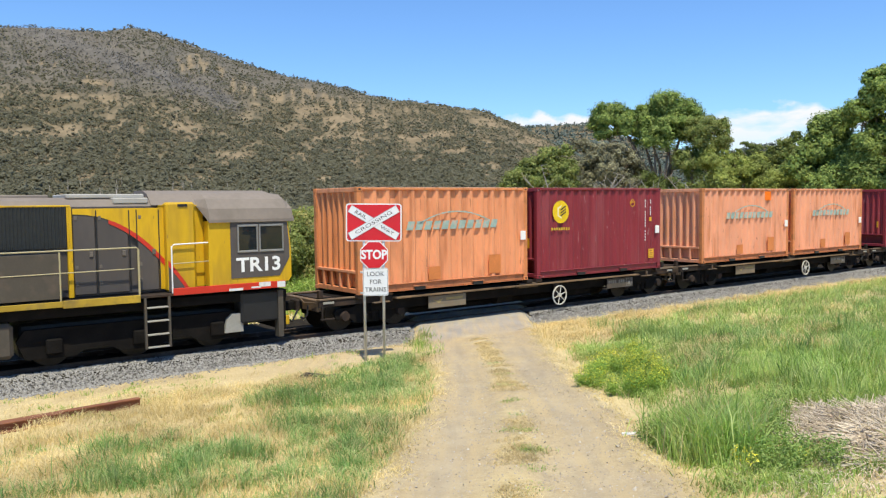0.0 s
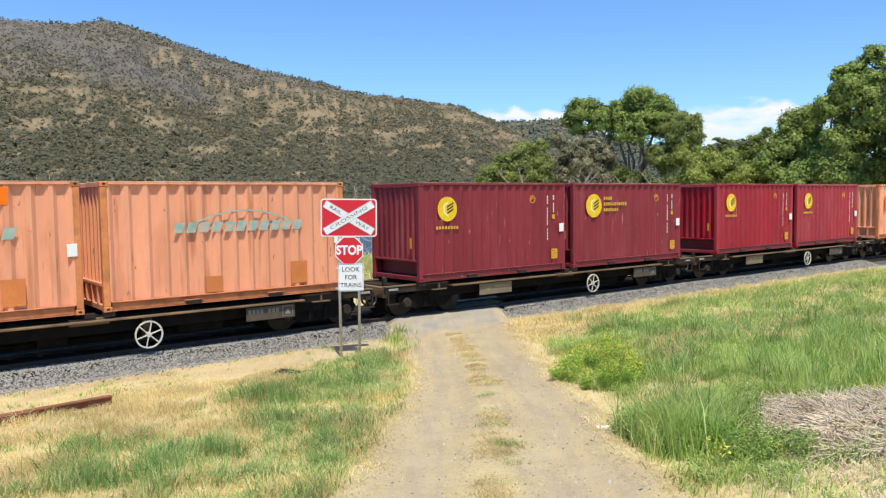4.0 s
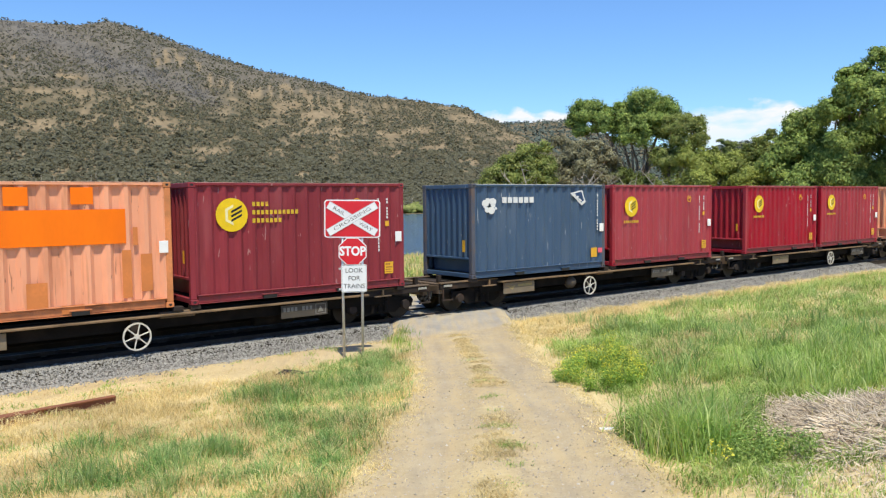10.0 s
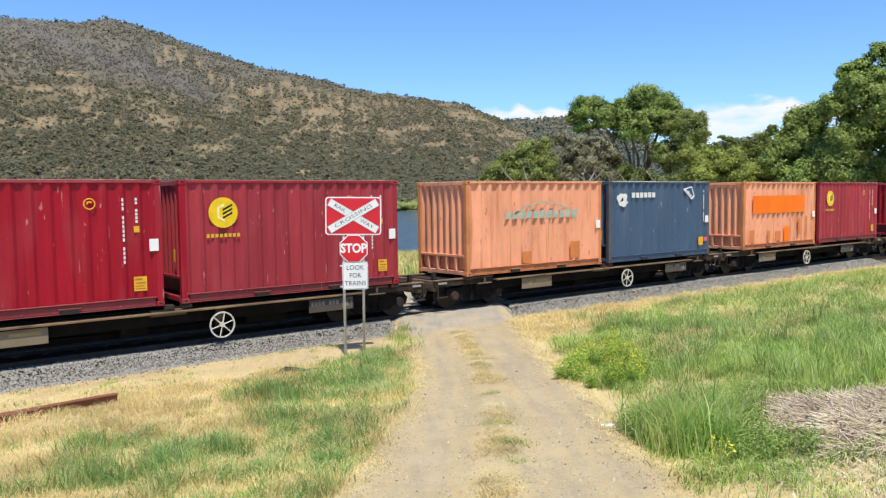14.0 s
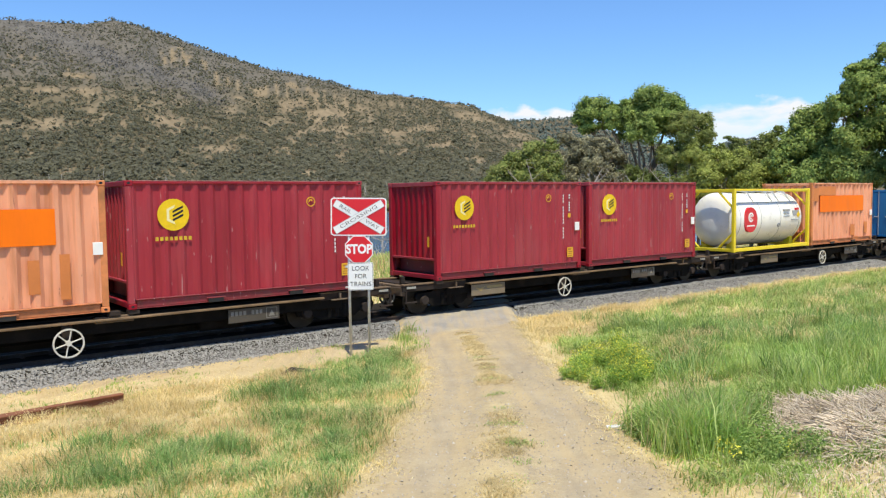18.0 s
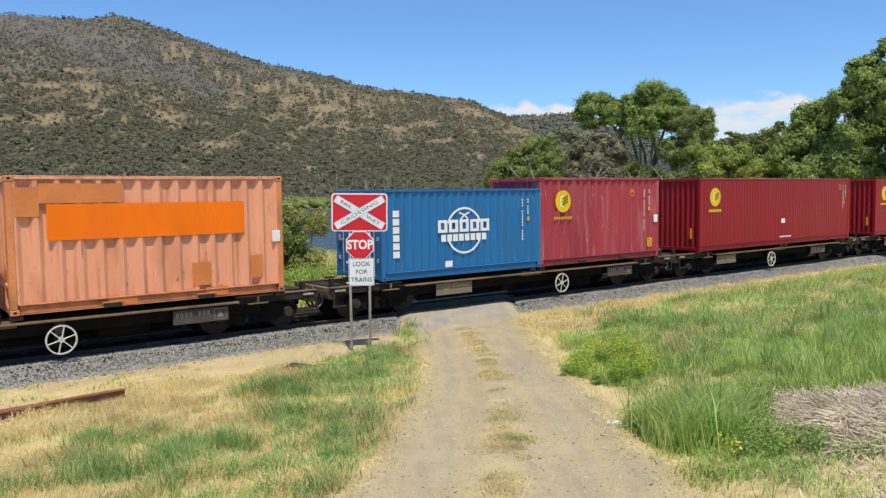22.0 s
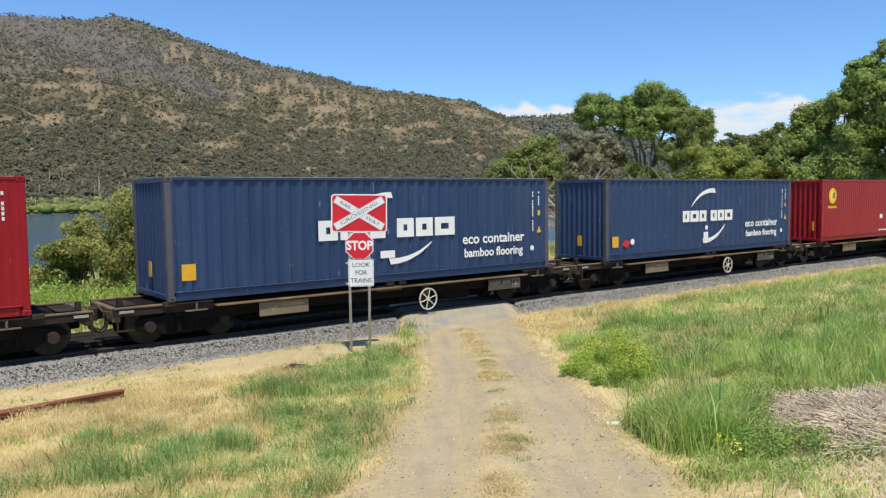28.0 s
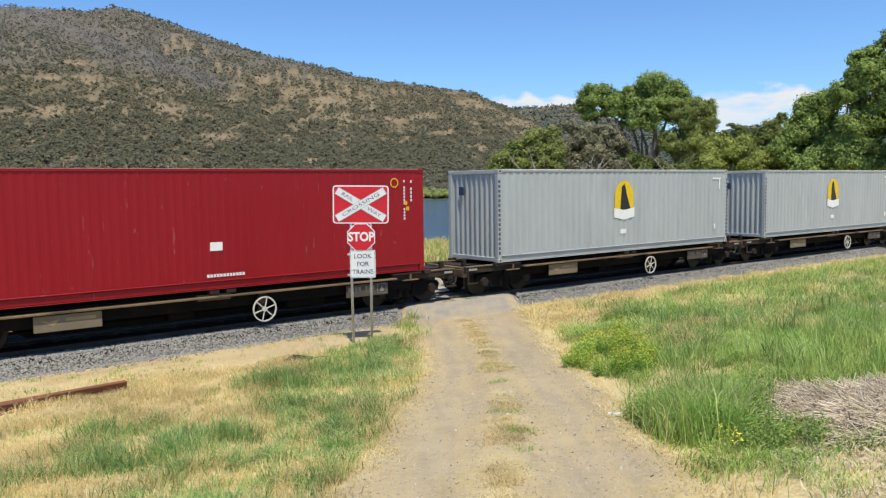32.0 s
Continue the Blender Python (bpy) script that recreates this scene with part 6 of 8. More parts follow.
    arch = [(-1.36, 2.98), (-1.36, 3.05), (-1.30, 3.30), (-1.12, 3.52), (-0.85, 3.66), (-0.4, 3.74), (0.4, 3.74), (0.85, 3.66), (1.12, 3.52), (1.30, 3.30), (1.36, 3.05), (1.36, 2.98)]
    roof = Shape()
    n = len(arch)
    rows = [(5.30, 0.73, 0.0, 3.40), (6.30, 0.75, 0.0, 3.36), (6.47, 1.0, 0.0, 2.98), (8.20, 1.0, 0.0, 2.98), (8.42, 0.99, -0.10, 2.98), (8.56, 0.985, -0.34, 2.98), (8.60, 0.98, -0.62, 2.98)]
    vs = []
    for x, k, drop, low_z in rows:
        for y, z in arch:
            vs.append((x, y * k, max(low_z, min(z, 3.74 + drop))))
    fs = []
    for r in range(len(rows) - 1):
        for j in range(n - 1):
            fs.append((r * n + j, (r + 1) * n + j, (r + 1) * n + j + 1, r * n + j + 1))
    fs += [tuple(range(n)), tuple((len(rows) - 1) * n + j for j in reversed(range(n)))]
    roof.add(vs, fs)
    part("cab_roof", roof, LOCO_ROOF, ob, "rounded dusty grey cab roof")
    for y in (-1.303, 1.303):
        s = -1 if y < 0 else 1
        panel = part("window_panel", Shape().prism([(6.98, 1.66), (8.20, 1.66), (8.47, 2.10), (8.47, 2.42), (8.42, 2.98), (6.98, 2.98)], "y", y + 0.004 * s - 0.006, y + 0.004 * s + 0.006), LOCO_GREY, ob, "dark grey panel round the window")
        for a, b in ((7.18, 7.62), (7.72, 8.28)):
            part("window_frame", Shape().box(a - 0.035, b + 0.035, y + 0.018 * s - 0.02, y + 0.018 * s + 0.02, 2.26, 2.31, 0.008).box(a - 0.035, b + 0.035, y + 0.018 * s - 0.02, y + 0.018 * s + 0.02, 2.87, 2.92, 0.008).box(a - 0.035, a, y + 0.018 * s - 0.02, y + 0.018 * s + 0.02, 2.31, 2.87, 0.008).box(b, b + 0.035, y + 0.018 * s - 0.02, y + 0.018 * s + 0.02, 2.31, 2.87, 0.008), LATCH_PALE, panel, "silver window frame")
            part("pane", Shape().box(a, b, y + 0.012 * s - 0.004, y + 0.012 * s + 0.004, 2.31, 2.87), GLASS, panel)
        letters("TR13", 0.46, WHITE, panel, pose(7.68, y + 0.012 * s, 1.95, 90, 0, 0 if s < 0 else 180), "lettering", heavy=0.012, squeeze=1.12)
    for y in (-0.62, 0.62):
        part("end_window", Shape().box(8.46, 8.50, y - 0.42, y + 0.42, 2.28, 2.86, 0.01), GLASS, ob)
    part("headlight", Shape().tube([(8.52, 0, 3.2), (8.62, 0, 3.2)], 0.16, 14), SILVER, ob)
    part("roof_duct", Shape().box(3.60, 5.22, -0.72, 0.72, 3.56, 3.655, 0.02), SILVER, ob, "silver roof duct")
    part("roof_duct_side", Shape().box(4.5, 5.25, -0.90, 0.90, 3.44, 3.57, 0.02), SILVER, ob)
    part("roof_vent", Shape().box(1.5, 3.3, -0.5, 0.5, 3.56, 3.64, 0.02), LOCO_ROOF, ob)
    # bogies, couplers
    for x in (-4.6, 4.95):
        b = part("bogie", Shape().box(-2.2, 2.2, -0.3, 0.3, 0.5, 0.9, 0.04), UNDER, ob, at=pose(x, 0, 0))
        side = Shape().prism([(-2.45, 0.62), (-2.3, 0.85), (2.3, 0.85), (2.45, 0.62), (2.3, 0.24), (1.35, 0.22), (1.1, 0.36), (0.65, 0.36), (0.4, 0.22), (-0.4, 0.22), (-0.65, 0.36), (-1.1, 0.36), (-1.35, 0.22), (-2.3, 0.24)], "y", -0.06, 0.06).mesh("side_frame", UNDER)
        for y in (-0.95, 0.95):
            part("side_frame", side, None, b, at=pose(0, y, 0))
            for xx in (-1.75, 0, 1.75):
                part("axle_box", Shape().box(xx - 0.16, xx + 0.16, y * 1.1 - 0.08, y * 1.1 + 0.08, 0.32, 0.64, 0.03), UNDER, b)
        part("traction_gear", Shape().box(-2.35, 2.35, -0.62, 0.62, 0.20, 0.95, 0.06), BLACK, b)
        for xx in (-1.75, 0, 1.75):
            w = new("wheelset", WHEELSET)
            w.parent = b
            w.matrix_parent_inverse = pose(xx, 0, 0.415)
            WHEELSETS.append(w)
    part("coupler", Shape().box(8.4, 9.15, -0.11, 0.11, 0.60, 0.84, 0.03), UNDER, ob)
    part("pilot_plate", Shape().box(8.30, 8.40, -1.2, 1.2, 0.3, 1.3, 0.02), UNDER, ob)
    part("yellow_bracket", Shape().box(8.42, 8.6, -0.98, -0.8, 0.38, 0.62, 0.02), LOCO_YELLOW, ob)
    part("air_hose", Shape().tube([(8.45, -0.9, 0.6), (8.75, -0.8, 0.42), (9.0, -0.6, 0.66)], 0.025, 6), BLACK, ob)
    return ob


MOVING.append((locomotive(), 0.0, 0.0))


# ---- level-crossing sign beside the road, facing it ----
SIGN_WHITE = material("white_sign_sheeting", (0.80, 0.81, 0.82), 0.35, 0, 0.03, 3)
SIGN_TEXT = material("faded_black_lettering", (0.05, 0.05, 0.055), 0.5, 0, 0.15, 8)


def rounded(w, h, r, n=5):
    out = []
    for cx, cz, t in ((w / 2 - r, h / 2 - r, 0), (-w / 2 + r, h / 2 - r, 90), (-w / 2 + r, -h / 2 + r, 180), (w / 2 - r, -h / 2 + r, 270)):
        out += [(cx + r * math.cos(radians(t + 90 * k / n)), cz + r * math.sin(radians(t + 90 * k / n))) for k in range(n + 1)]
    return out


def crossing_sign():
    ob = thing("crossing_sign", "railway crossing and stop signs on two galvanised poles", "road sign", at=pose(-1.52, 16.92, -0.06, 0, 0.6, 4))
    for x, lean in ((-0.215, -0.10), (0.205, -0.02)):
        part("pole", Shape().tube([(x - lean * 0.3, 0.03, -0.3), (x + lean * 0.0, 0.03, 1.5), (x, 0.03, 3.2)], 0.030, 10), GALV, ob, "galvanised steel pole", smooth=True)
    for z in (1.5, 1.95, 2.3, 2.75, 3.25):
        part("bracket", Shape().box(-0.30, 0.30, 0.0, 0.03, z - 0.02, z + 0.02, 0.004), GALV, ob)
    board = part("crossing_board", Shape().prism(rounded(1.20, 0.82, 0.07), "y", -0.012, 0.0), SIGN_WHITE, ob, "red board with a white diagonal cross", at=pose(0, 0, 3.03, 0, 0.4, 0))
    part("red_field", Shape().prism(rounded(1.145, 0.765, 0.05), "y", -0.016, -0.010), SIGN_RED, board)
    ang = math.degrees(math.atan2(0.60, 1.02))
    for k, t in enumerate((-ang, ang)):
        arm = part("cross_arm", Shape().box(-0.60, 0.60, -0.021 - 0.004 * k, -0.014, -0.085, 0.085), SIGN_WHITE, board, "white cross arm", at=pose(0, 0, 0, 0, -t, 0))
        for a, b, c, d in ((-0.60, 0.60, -0.085, -0.076), (-0.60, 0.60, 0.076, 0.085), (-0.60, -0.590, -0.085, 0.085), (0.590, 0.60, -0.085, 0.085)):
            part("arm_edge", Shape().box(a, b, -0.0235 - 0.004 * k, -0.019, c, d), SIGN_BACK, arm)
        if k == 0:
            for word, x in (("RAIL", -0.33), ("WAY", 0.33)):
                letters(word, 0.110, SIGN_TEXT, arm, pose(x, -0.0245, 0, 90), heavy=-0.001, squeeze=1.3)
        else:
            letters("CROSSING", 0.110, SIGN_TEXT, arm, pose(0, -0.0265, 0, 90), heavy=-0.001, squeeze=1.75)
    r = 0.30 / math.cos(math.pi / 8)
    octo = lambda k: [(k * r * math.cos(math.pi / 8 + math.pi / 4 * i), k * r * math.sin(math.pi / 8 + math.pi / 4 * i)) for i in range(8)]
    stop = part("stop_plate", Shape().prism(octo(1.0), "y", -0.012, 0.0), SIGN_WHITE, ob, "red octagonal stop plate", at=pose(0.0, 0, 2.325))
    part("red_field", Shape().prism(octo(0.93), "y", -0.016, -0.010), SIGN_RED, stop)
    letters("STOP", 0.27, SIGN_WHITE, stop, pose(0, -0.018, 0, 90), heavy=0.010, squeeze=0.86)
    lookb = part("look_plate", Shape().prism(rounded(0.55, 0.60, 0.03), "y", -0.012, 0.0), SIGN_WHITE, ob, "white plate with black words", at=pose(0.03, 0, 1.74, 0, -0.6, 0))
    for word, z in (("LOOK", 0.17), ("FOR", 0.0), ("TRAINS", -0.17)):
        letters(word, 0.14, SIGN_TEXT, lookb, pose(0, -0.0145, z, 90), heavy=0.0, squeeze=0.98)
    for a, b, c, d in ((-0.26, 0.26, 0.282, 0.288), (-0.26, 0.26, -0.288, -0.282), (-0.262, -0.256, -0.285, 0.285), (0.256, 0.262, -0.285, 0.285)):
        part("plate_edge", Shape().box(a, b, -0.0135, -0.011, c, d), BLACK, lookb)
    return ob


crossing_sign()


# ---- plants ----
GRASS = foliage("green_grass", (0.24, 0.385, 0.075), (0.60, 0.66, 0.25))
TALL_GRASS = foliage("tall_fresh_grass", (0.25, 0.41, 0.075), (0.68, 0.74, 0.30))
BLUE_GRASS = foliage("blue_green_grass", (0.175, 0.325, 0.082), (0.50, 0.58, 0.235))
STRAW = foliage("dry_straw_grass", (0.58, 0.46, 0.20), (0.84, 0.72, 0.40))
PALE = foliage("bleached_straw", (0.74, 0.63, 0.48), (0.40, 0.31, 0.22), through=0.1)
STRIP = foliage("trampled_brown_grass", (0.55, 0.44, 0.22), (0.78, 0.66, 0.38))
FLOWER = foliage("yellow_petals", (0.86, 0.76, 0.06), (0.9, 0.84, 0.16))
LEAFY = foliage("leafy_weed_green", (0.17, 0.29, 0.06), (0.46, 0.54, 0.18))
WEED = foliage("yellow_green_leaves", (0.20, 0.36, 0.06), (0.50, 0.60, 0.14))
LEAF = foliage("eucalypt_leaves", (0.11, 0.185, 0.04), (0.42, 0.50, 0.13), through=0.24)
BROWN_LEAF = foliage("dying_brown_leaves", (0.19, 0.18, 0.11), (0.40, 0.38, 0.22), through=0.3)
WEED_LEAF = foliage("yellow_green_tree_leaves", (0.20, 0.25, 0.045), (0.42, 0.45, 0.12), through=0.25)
DARK_LEAF = foliage("dark_scrub_leaves", (0.12, 0.16, 0.045), (0.26, 0.30, 0.085), through=0.38)
OLIVE_LEAF = foliage("olive_scrub_leaves", (0.16, 0.215, 0.05), (0.38, 0.39, 0.125), through=0.33)
CANE = foliage("bright_green_cane", (0.24, 0.38, 0.06), (0.50, 0.57, 0.16))
BARK = material("grey_brown_bark", (0.20, 0.155, 0.115), 0.9, 0, 0.3, 2, (0.36, 0.32, 0.27), 0.6, 1.5, 0.4, 20)
DEAD = material("bleached_dead_wood", (0.40, 0.36, 0.32), 0.85, 0, 0.25, 2, (0.2, 0.17, 0.14), 0.5, 2, 0.3, 20)
HILL_TREE = foliage("hillside_scrub_leaves", (0.16, 0.157, 0.099), (0.235, 0.218, 0.142), through=0.5)
BARE_TREE = foliage("bare_hillside_trees", (0.18, 0.169, 0.15), (0.225, 0.21, 0.187), through=0.5)


def blades(points, height, width, lean, rng):
    """One bent blade at each point (x, y, z)."""
    n = len(points)
    a = rng.uniform(0, 2 * math.pi, n)
    h = height * rng.uniform(0.55, 1.2, n) * (0.8 + 0.45 * lumps(points[:, 0], points[:, 1], 0.45, 3) + 0.25 * lumps(points[:, 0], points[:, 1], 0.13, 5))
    w = width * rng.uniform(0.6, 1.3, n)
    tilt = lean * rng.uniform(0.2, 1.3, n) * h
    b = rng.uniform(0, 2 * math.pi, n)
    side = np.stack([np.cos(a), np.sin(a), 0 * a], -1) * w[:, None] / 2
    out = np.stack([np.cos(b), np.sin(b), 0 * b], -1) * tilt[:, None]
    up = np.zeros((n, 3))
    up[:, 2] = h
    p = points
    v = np.stack([p - side, p + side, p + out * 0.35 + up * 0.6 + side * 0.75, p + out * 0.35 + up * 0.6 - side * 0.75, p + out + up * (1 - 0.25 * lean)], 1)
    f = np.array([(0, 1, 2), (0, 2, 3), (3, 2, 4)])
    faces = f[None] + 5 * np.arange(n)[:, None, None]
    return v.reshape(-1, 3), faces.reshape(-1, 3)


def join(sets):
    v, f, k = [], [], 0
    for a, b in sets:
        v.append(a)
        f.append(b + k)
        k += len(a)
    return np.concatenate(v), np.concatenate(f)


def ground_points(x, y, sink=0.02):
    return np.stack([x, y, land_height(x, y) - sink], -1)


def tufts(cx, cy, per, spread, rng):
    """Points in clumps round the centres."""
    x = np.repeat(cx, per) + rng.normal(0, spread, len(cx) * per)
    y = np.repeat(cy, per) + rng.normal(0, spread, len(cx) * per)
    return x, y


def off_road(x, y, margin=0.0):
    return np.abs(x - road_middle(y)) > road_half(y) * (1 + margin)


g = np.random.default_rng(11)


def scatter(n, x0, x1, y0, y1):
    return g.uniform(x0, x1, n), g.uniform(y0, y1, n)


def keep(x, y, mask):
    return x[mask], y[mask]


# green grass left of the road: a dense band, then clumps among straw
x, y = scatter(9000, -6.0, 0.4, 5.0, 17.2)
edge = road_middle(y) - road_half(y) - x + 0.12 * lumps(x, y, 0.3, 5)
q, s = beside_track(x, y)
band = np.exp(-((edge - 0.75 - 0.3 * smooth(9, 6, y)) / 0.85) ** 2) * smooth(4.4, 5.4, q) * (0.45 + 0.55 * (lumps(x, y, 0.35, 1) > -0.3))
patch = (lumps(x, y, 0.42, 6) + 0.5 * lumps(x, y, 0.17, 2) > 0.12) * smooth(7.6, 9.4, q + 0.6 * lumps(x, y, 0.8, 2))
dens = smooth(0.02, 0.22, edge) * np.maximum(band * 0.78, patch * 0.72) * (0.25 + 0.75 * (lumps(x, y, 0.24, 12) + 0.7 * lumps(x, y, 0.11, 4) > -0.15))
x, y = keep(x, y, g.random(len(x)) < dens)
px, py = tufts(x, y, 17, 0.06, g)
tagged(new("roadside_grass", big_mesh("roadside_grass", *blades(ground_points(px, py), 0.25, 0.010, 0.9, g), BLUE_GRASS)), "lush blue-green grass beside the gravel road", "grass", kind="stuff")

# dense clumps standing out of it
cx = np.array([-2.4, -2.25, -2.85, -2.65, -3.3, -2.75, -3.5, -3.0, -4.0, -2.3, -1.9, -1.5, -1.7, -1.2, -1.9, -1.3, -1.0, -1.6, -0.9, -2.0])
cy = np.array([12.0, 12.3, 12.2, 7.9, 7.6, 8.3, 8.0, 9.0, 9.2, 8.7, 10.2, 12.6, 14.2, 13.4, 13.2, 11.6, 12.4, 15.2, 14.6, 11.4])
tagged(new("grass_tuft", big_mesh("grass_tuft", *blades(ground_points(*tufts(cx, cy, 300, 0.18, g)), 0.38, 0.010, 0.8, g), BLUE_GRASS)), "dense dark-green grass tufts among dry straw", "grass", kind="stuff")

cx, cy = np.array([-0.45, -0.50, -0.34, -0.66, -0.42]), np.array([19.9, 18.34, 16.55, 19.0, 17.4])
tagged(new("verge_grass", big_mesh("verge_grass", *blades(ground_points(*tufts(cx, cy, 90, 0.16, g)), 0.34, 0.012, 0.7, g), GRASS)), "green grass at the road's edge by the rails", "grass", kind="stuff")

# dry straw on both sides
x, y = scatter(15000, -11, 12, 4.5, 26)
q, s = beside_track(x, y)
edge = np.abs(x - road_middle(y)) - road_half(y)
dens = smooth(2.1, 3.0, q) * smooth(-0.05, 0.25, edge + 0.1 * lumps(x, y, 0.3)) * np.where(x < 0.5, 0.75, 0.9 * np.exp(-((q - 3.4) / 1.6) ** 2) + 0.25 + 0.5 * smooth(14.3, 15.2, q))
dens = dens * (1 - 0.93 * np.exp(-(((q - 3.6) / 1.4) ** 2)) * np.exp(-(((s - 8.4) / 2.8) ** 2))) * (0.35 + 0.65 * (lumps(x, y, 0.5, 8) + 0.6 * lumps(x, y, 0.2, 1) > -0.3)) * (1 - 0.6 * np.exp(-(((q - 2.7) / 0.8) ** 2)) * (s < 12))
x, y = keep(x, y, g.random(len(x)) < dens)
tagged(new("dry_grass", big_mesh("dry_grass", *blades(ground_points(*tufts(x, y, 12, 0.12, g)), 0.13, 0.008, 1.6, g), STRAW)), "short dry straw-coloured grass", "grass", kind="stuff")

x, y = scatter(7600, 2.0, 22, 12, 34)
q, s = beside_track(x, y)
x, y = keep(x, y, (x > road_middle(y) + road_half(y) + 0.3) & (q > 2.4) & (q < 7.2 - 3.0 * smooth(14, 26, s) + 0.6 * lumps(x, y, 0.9, 5)))
tagged(new("matted_straw", big_mesh("matted_straw", *blades(ground_points(*tufts(x, y, 13, 0.14, g)), 0.25, 0.011, 1.5, g), STRAW)), "matted dry straw along the ballast", "grass", kind="stuff")

x, y = scatter(240, -9, -1.5, 9.5, 18)
q, s = beside_track(x, y)
x, y = keep(x, y, (q > 2.6) & (g.random(240) < 0.45))
tagged(new("straw_weeds", big_mesh("straw_weeds", *blades(ground_points(*tufts(x, y, 26, 0.09, g)), 0.15, 0.011, 0.9, g), WEED)), "small olive weeds among the straw", "weeds", kind="stuff")

# straw heads mixed into the green on the left
x, y = scatter(7600, -6.0, 0.2, 5.0, 16.5)
edge = road_middle(y) - road_half(y) - x
q, s = beside_track(x, y)
x, y = keep(x, y, (edge > 0.05) & (q > 5.0) & (g.random(len(x)) < 0.75 + 0.25 * smooth(7, 9, q)))
tagged(new("seeding_grass", big_mesh("seeding_grass", *blades(ground_points(*tufts(x, y, 10, 0.09, g)), 0.22, 0.0065, 1.1, g), STRAW)), "straw-coloured seed stalks among green grass", "grass", kind="stuff")

# the green bank right of the road
sets = []
for n, x0, x1, y0, y1, per, hh, wd in ((11000, 1.6, 10, 4.6, 17, 16, 0.25, 0.010), (7500, 2, 28, 15, 40, 12, 0.34, 0.018)):
    x, y = scatter(n, x0, x1, y0, y1)
    q, s = beside_track(x, y)
    edge = x - road_middle(y) - road_half(y)
    rim = 0.30 + 0.10 * smooth(11, 9, y)
    dens = smooth(0.0, 0.35, edge - rim + 0.2 * lumps(x, y, 0.4)) * smooth(6.2 - 3.0 * smooth(14, 26, s), 7.4 - 3.0 * smooth(14, 26, s), q + 0.6 * lumps(x, y, 1.2, 3)) * (0.10 + 0.90 * (lumps(x, y, 0.7, 9) + 0.7 * lumps(x, y, 0.22, 3) > -0.24))
    dens = dens * (1 - 0.9 * smooth(14.6, 15.2, q - 0.15 * (x - 2)))
    heap = np.exp(-(((x - 4.3) / 1.1) ** 2 + ((y - 6.9) / 1.2) ** 2))
    x, y = keep(x, y, (g.random(n) < dens * (1 - np.clip(1.6 * heap, 0, 0.97))))
    sets.append(blades(ground_points(*tufts(x, y, per, 0.09, g)), hh, wd, 1.0, g))
tagged(new("bank_grass", big_mesh("bank_grass", *join(sets), GRASS)), "fresh green grass on the bank", "grass", kind="stuff")
x, y = scatter(9800, 1.8, 26, 4.8, 36)
q, s = beside_track(x, y)
edge = x - road_middle(y) - road_half(y)
x, y = keep(x, y, (edge > 0.15) & (q > 2.2) & (lumps(x, y, 0.8, 4) + 0.6 * lumps(x, y, 0.3, 8) > -0.05))
tagged(new("seeding_grass", big_mesh("seeding_grass", *blades(ground_points(*tufts(x, y, 10, 0.12, g)), 0.25, 0.008, 1.1, g), STRAW)), "pale seed stalks among the bank's green grass", "grass", kind="stuff")

# tall leaning tussock at the road's edge, and ranker grass up the bank
ca, cr = g.uniform(0, 2 * math.pi, 58), np.sqrt(g.random(58))
cx, cy = 2.72 + 0.50 * cr * np.cos(ca) + 0.16 * np.sin(ca), 7.85 + 0.90 * cr * np.sin(ca)
tagged(new("grass_tussock", big_mesh("grass_tussock", *blades(ground_points(*tufts(cx, cy, 95, 0.11, g)), 0.50, 0.0095, 0.6, g), TALL_GRASS)), "tall green tussocks at the road's edge", "grass", kind="stuff")
tagged(new("tussock_blades", big_mesh("tussock_blades", *blades(ground_points(*tufts(cx, cy, 13, 0.12, g)), 0.62, 0.015, 0.35, g), TALL_GRASS)), "broad bright blades standing above the tussocks", "grass", kind="stuff")
tagged(new("tussock_stalks", big_mesh("tussock_stalks", *blades(ground_points(*tufts(cx, cy, 9, 0.16, g)), 0.58, 0.007, 0.5, g), STRAW)), "dry seed stalks in the tussocks", "grass", kind="stuff")
cx, cy = scatter(46, 4.3, 9.0, 8.6, 15)
tagged(new("rank_grass", big_mesh("rank_grass", *blades(ground_points(*tufts(cx, cy, 60, 0.16, g)), 0.5, 0.011, 0.5, g), BLUE_GRASS)), "rank pale green grass up the bank", "grass", kind="stuff")
cx, cy = scatter(44, 4.3, 6.6, 8.5, 10.6)
tagged(new("rank_grass", big_mesh("rank_grass", *blades(ground_points(*tufts(cx, cy, 80, 0.15, g)), 0.55, 0.010, 0.6, g), TALL_GRASS)), "tall feathery grass behind the heap of stalks", "grass", kind="stuff")
# leafy weeds round the foot of the tussocks, some in flower
wx = np.array([2.12, 2.22, 2.36, 2.5, 2.66, 2.85, 3.0, 3.1, 2.9, 3.2, 2.75, 3.3, 3.5, 3.15])
wy = np.array([7.75, 7.45, 7.25, 7.1, 7.0, 6.95, 6.8, 6.55, 6.4, 6.3, 6.6, 7.9, 8.2, 7.3])
wz = land_height(wx, wy)
leafy_c, leafy_r = np.stack([wx, wy, wz + 0.10], -1), np.array([0.22, 0.24, 0.24, 0.22, 0.2, 0.19, 0.17, 0.15, 0.14, 0.14, 0.15, 0.18, 0.18, 0.16])
cx, cy = scatter(110, 2.1, 3.4, 5.9, 6.9)
ck = g.random(110) < 0.8 - 0.35 * np.abs(cx - 2.7)
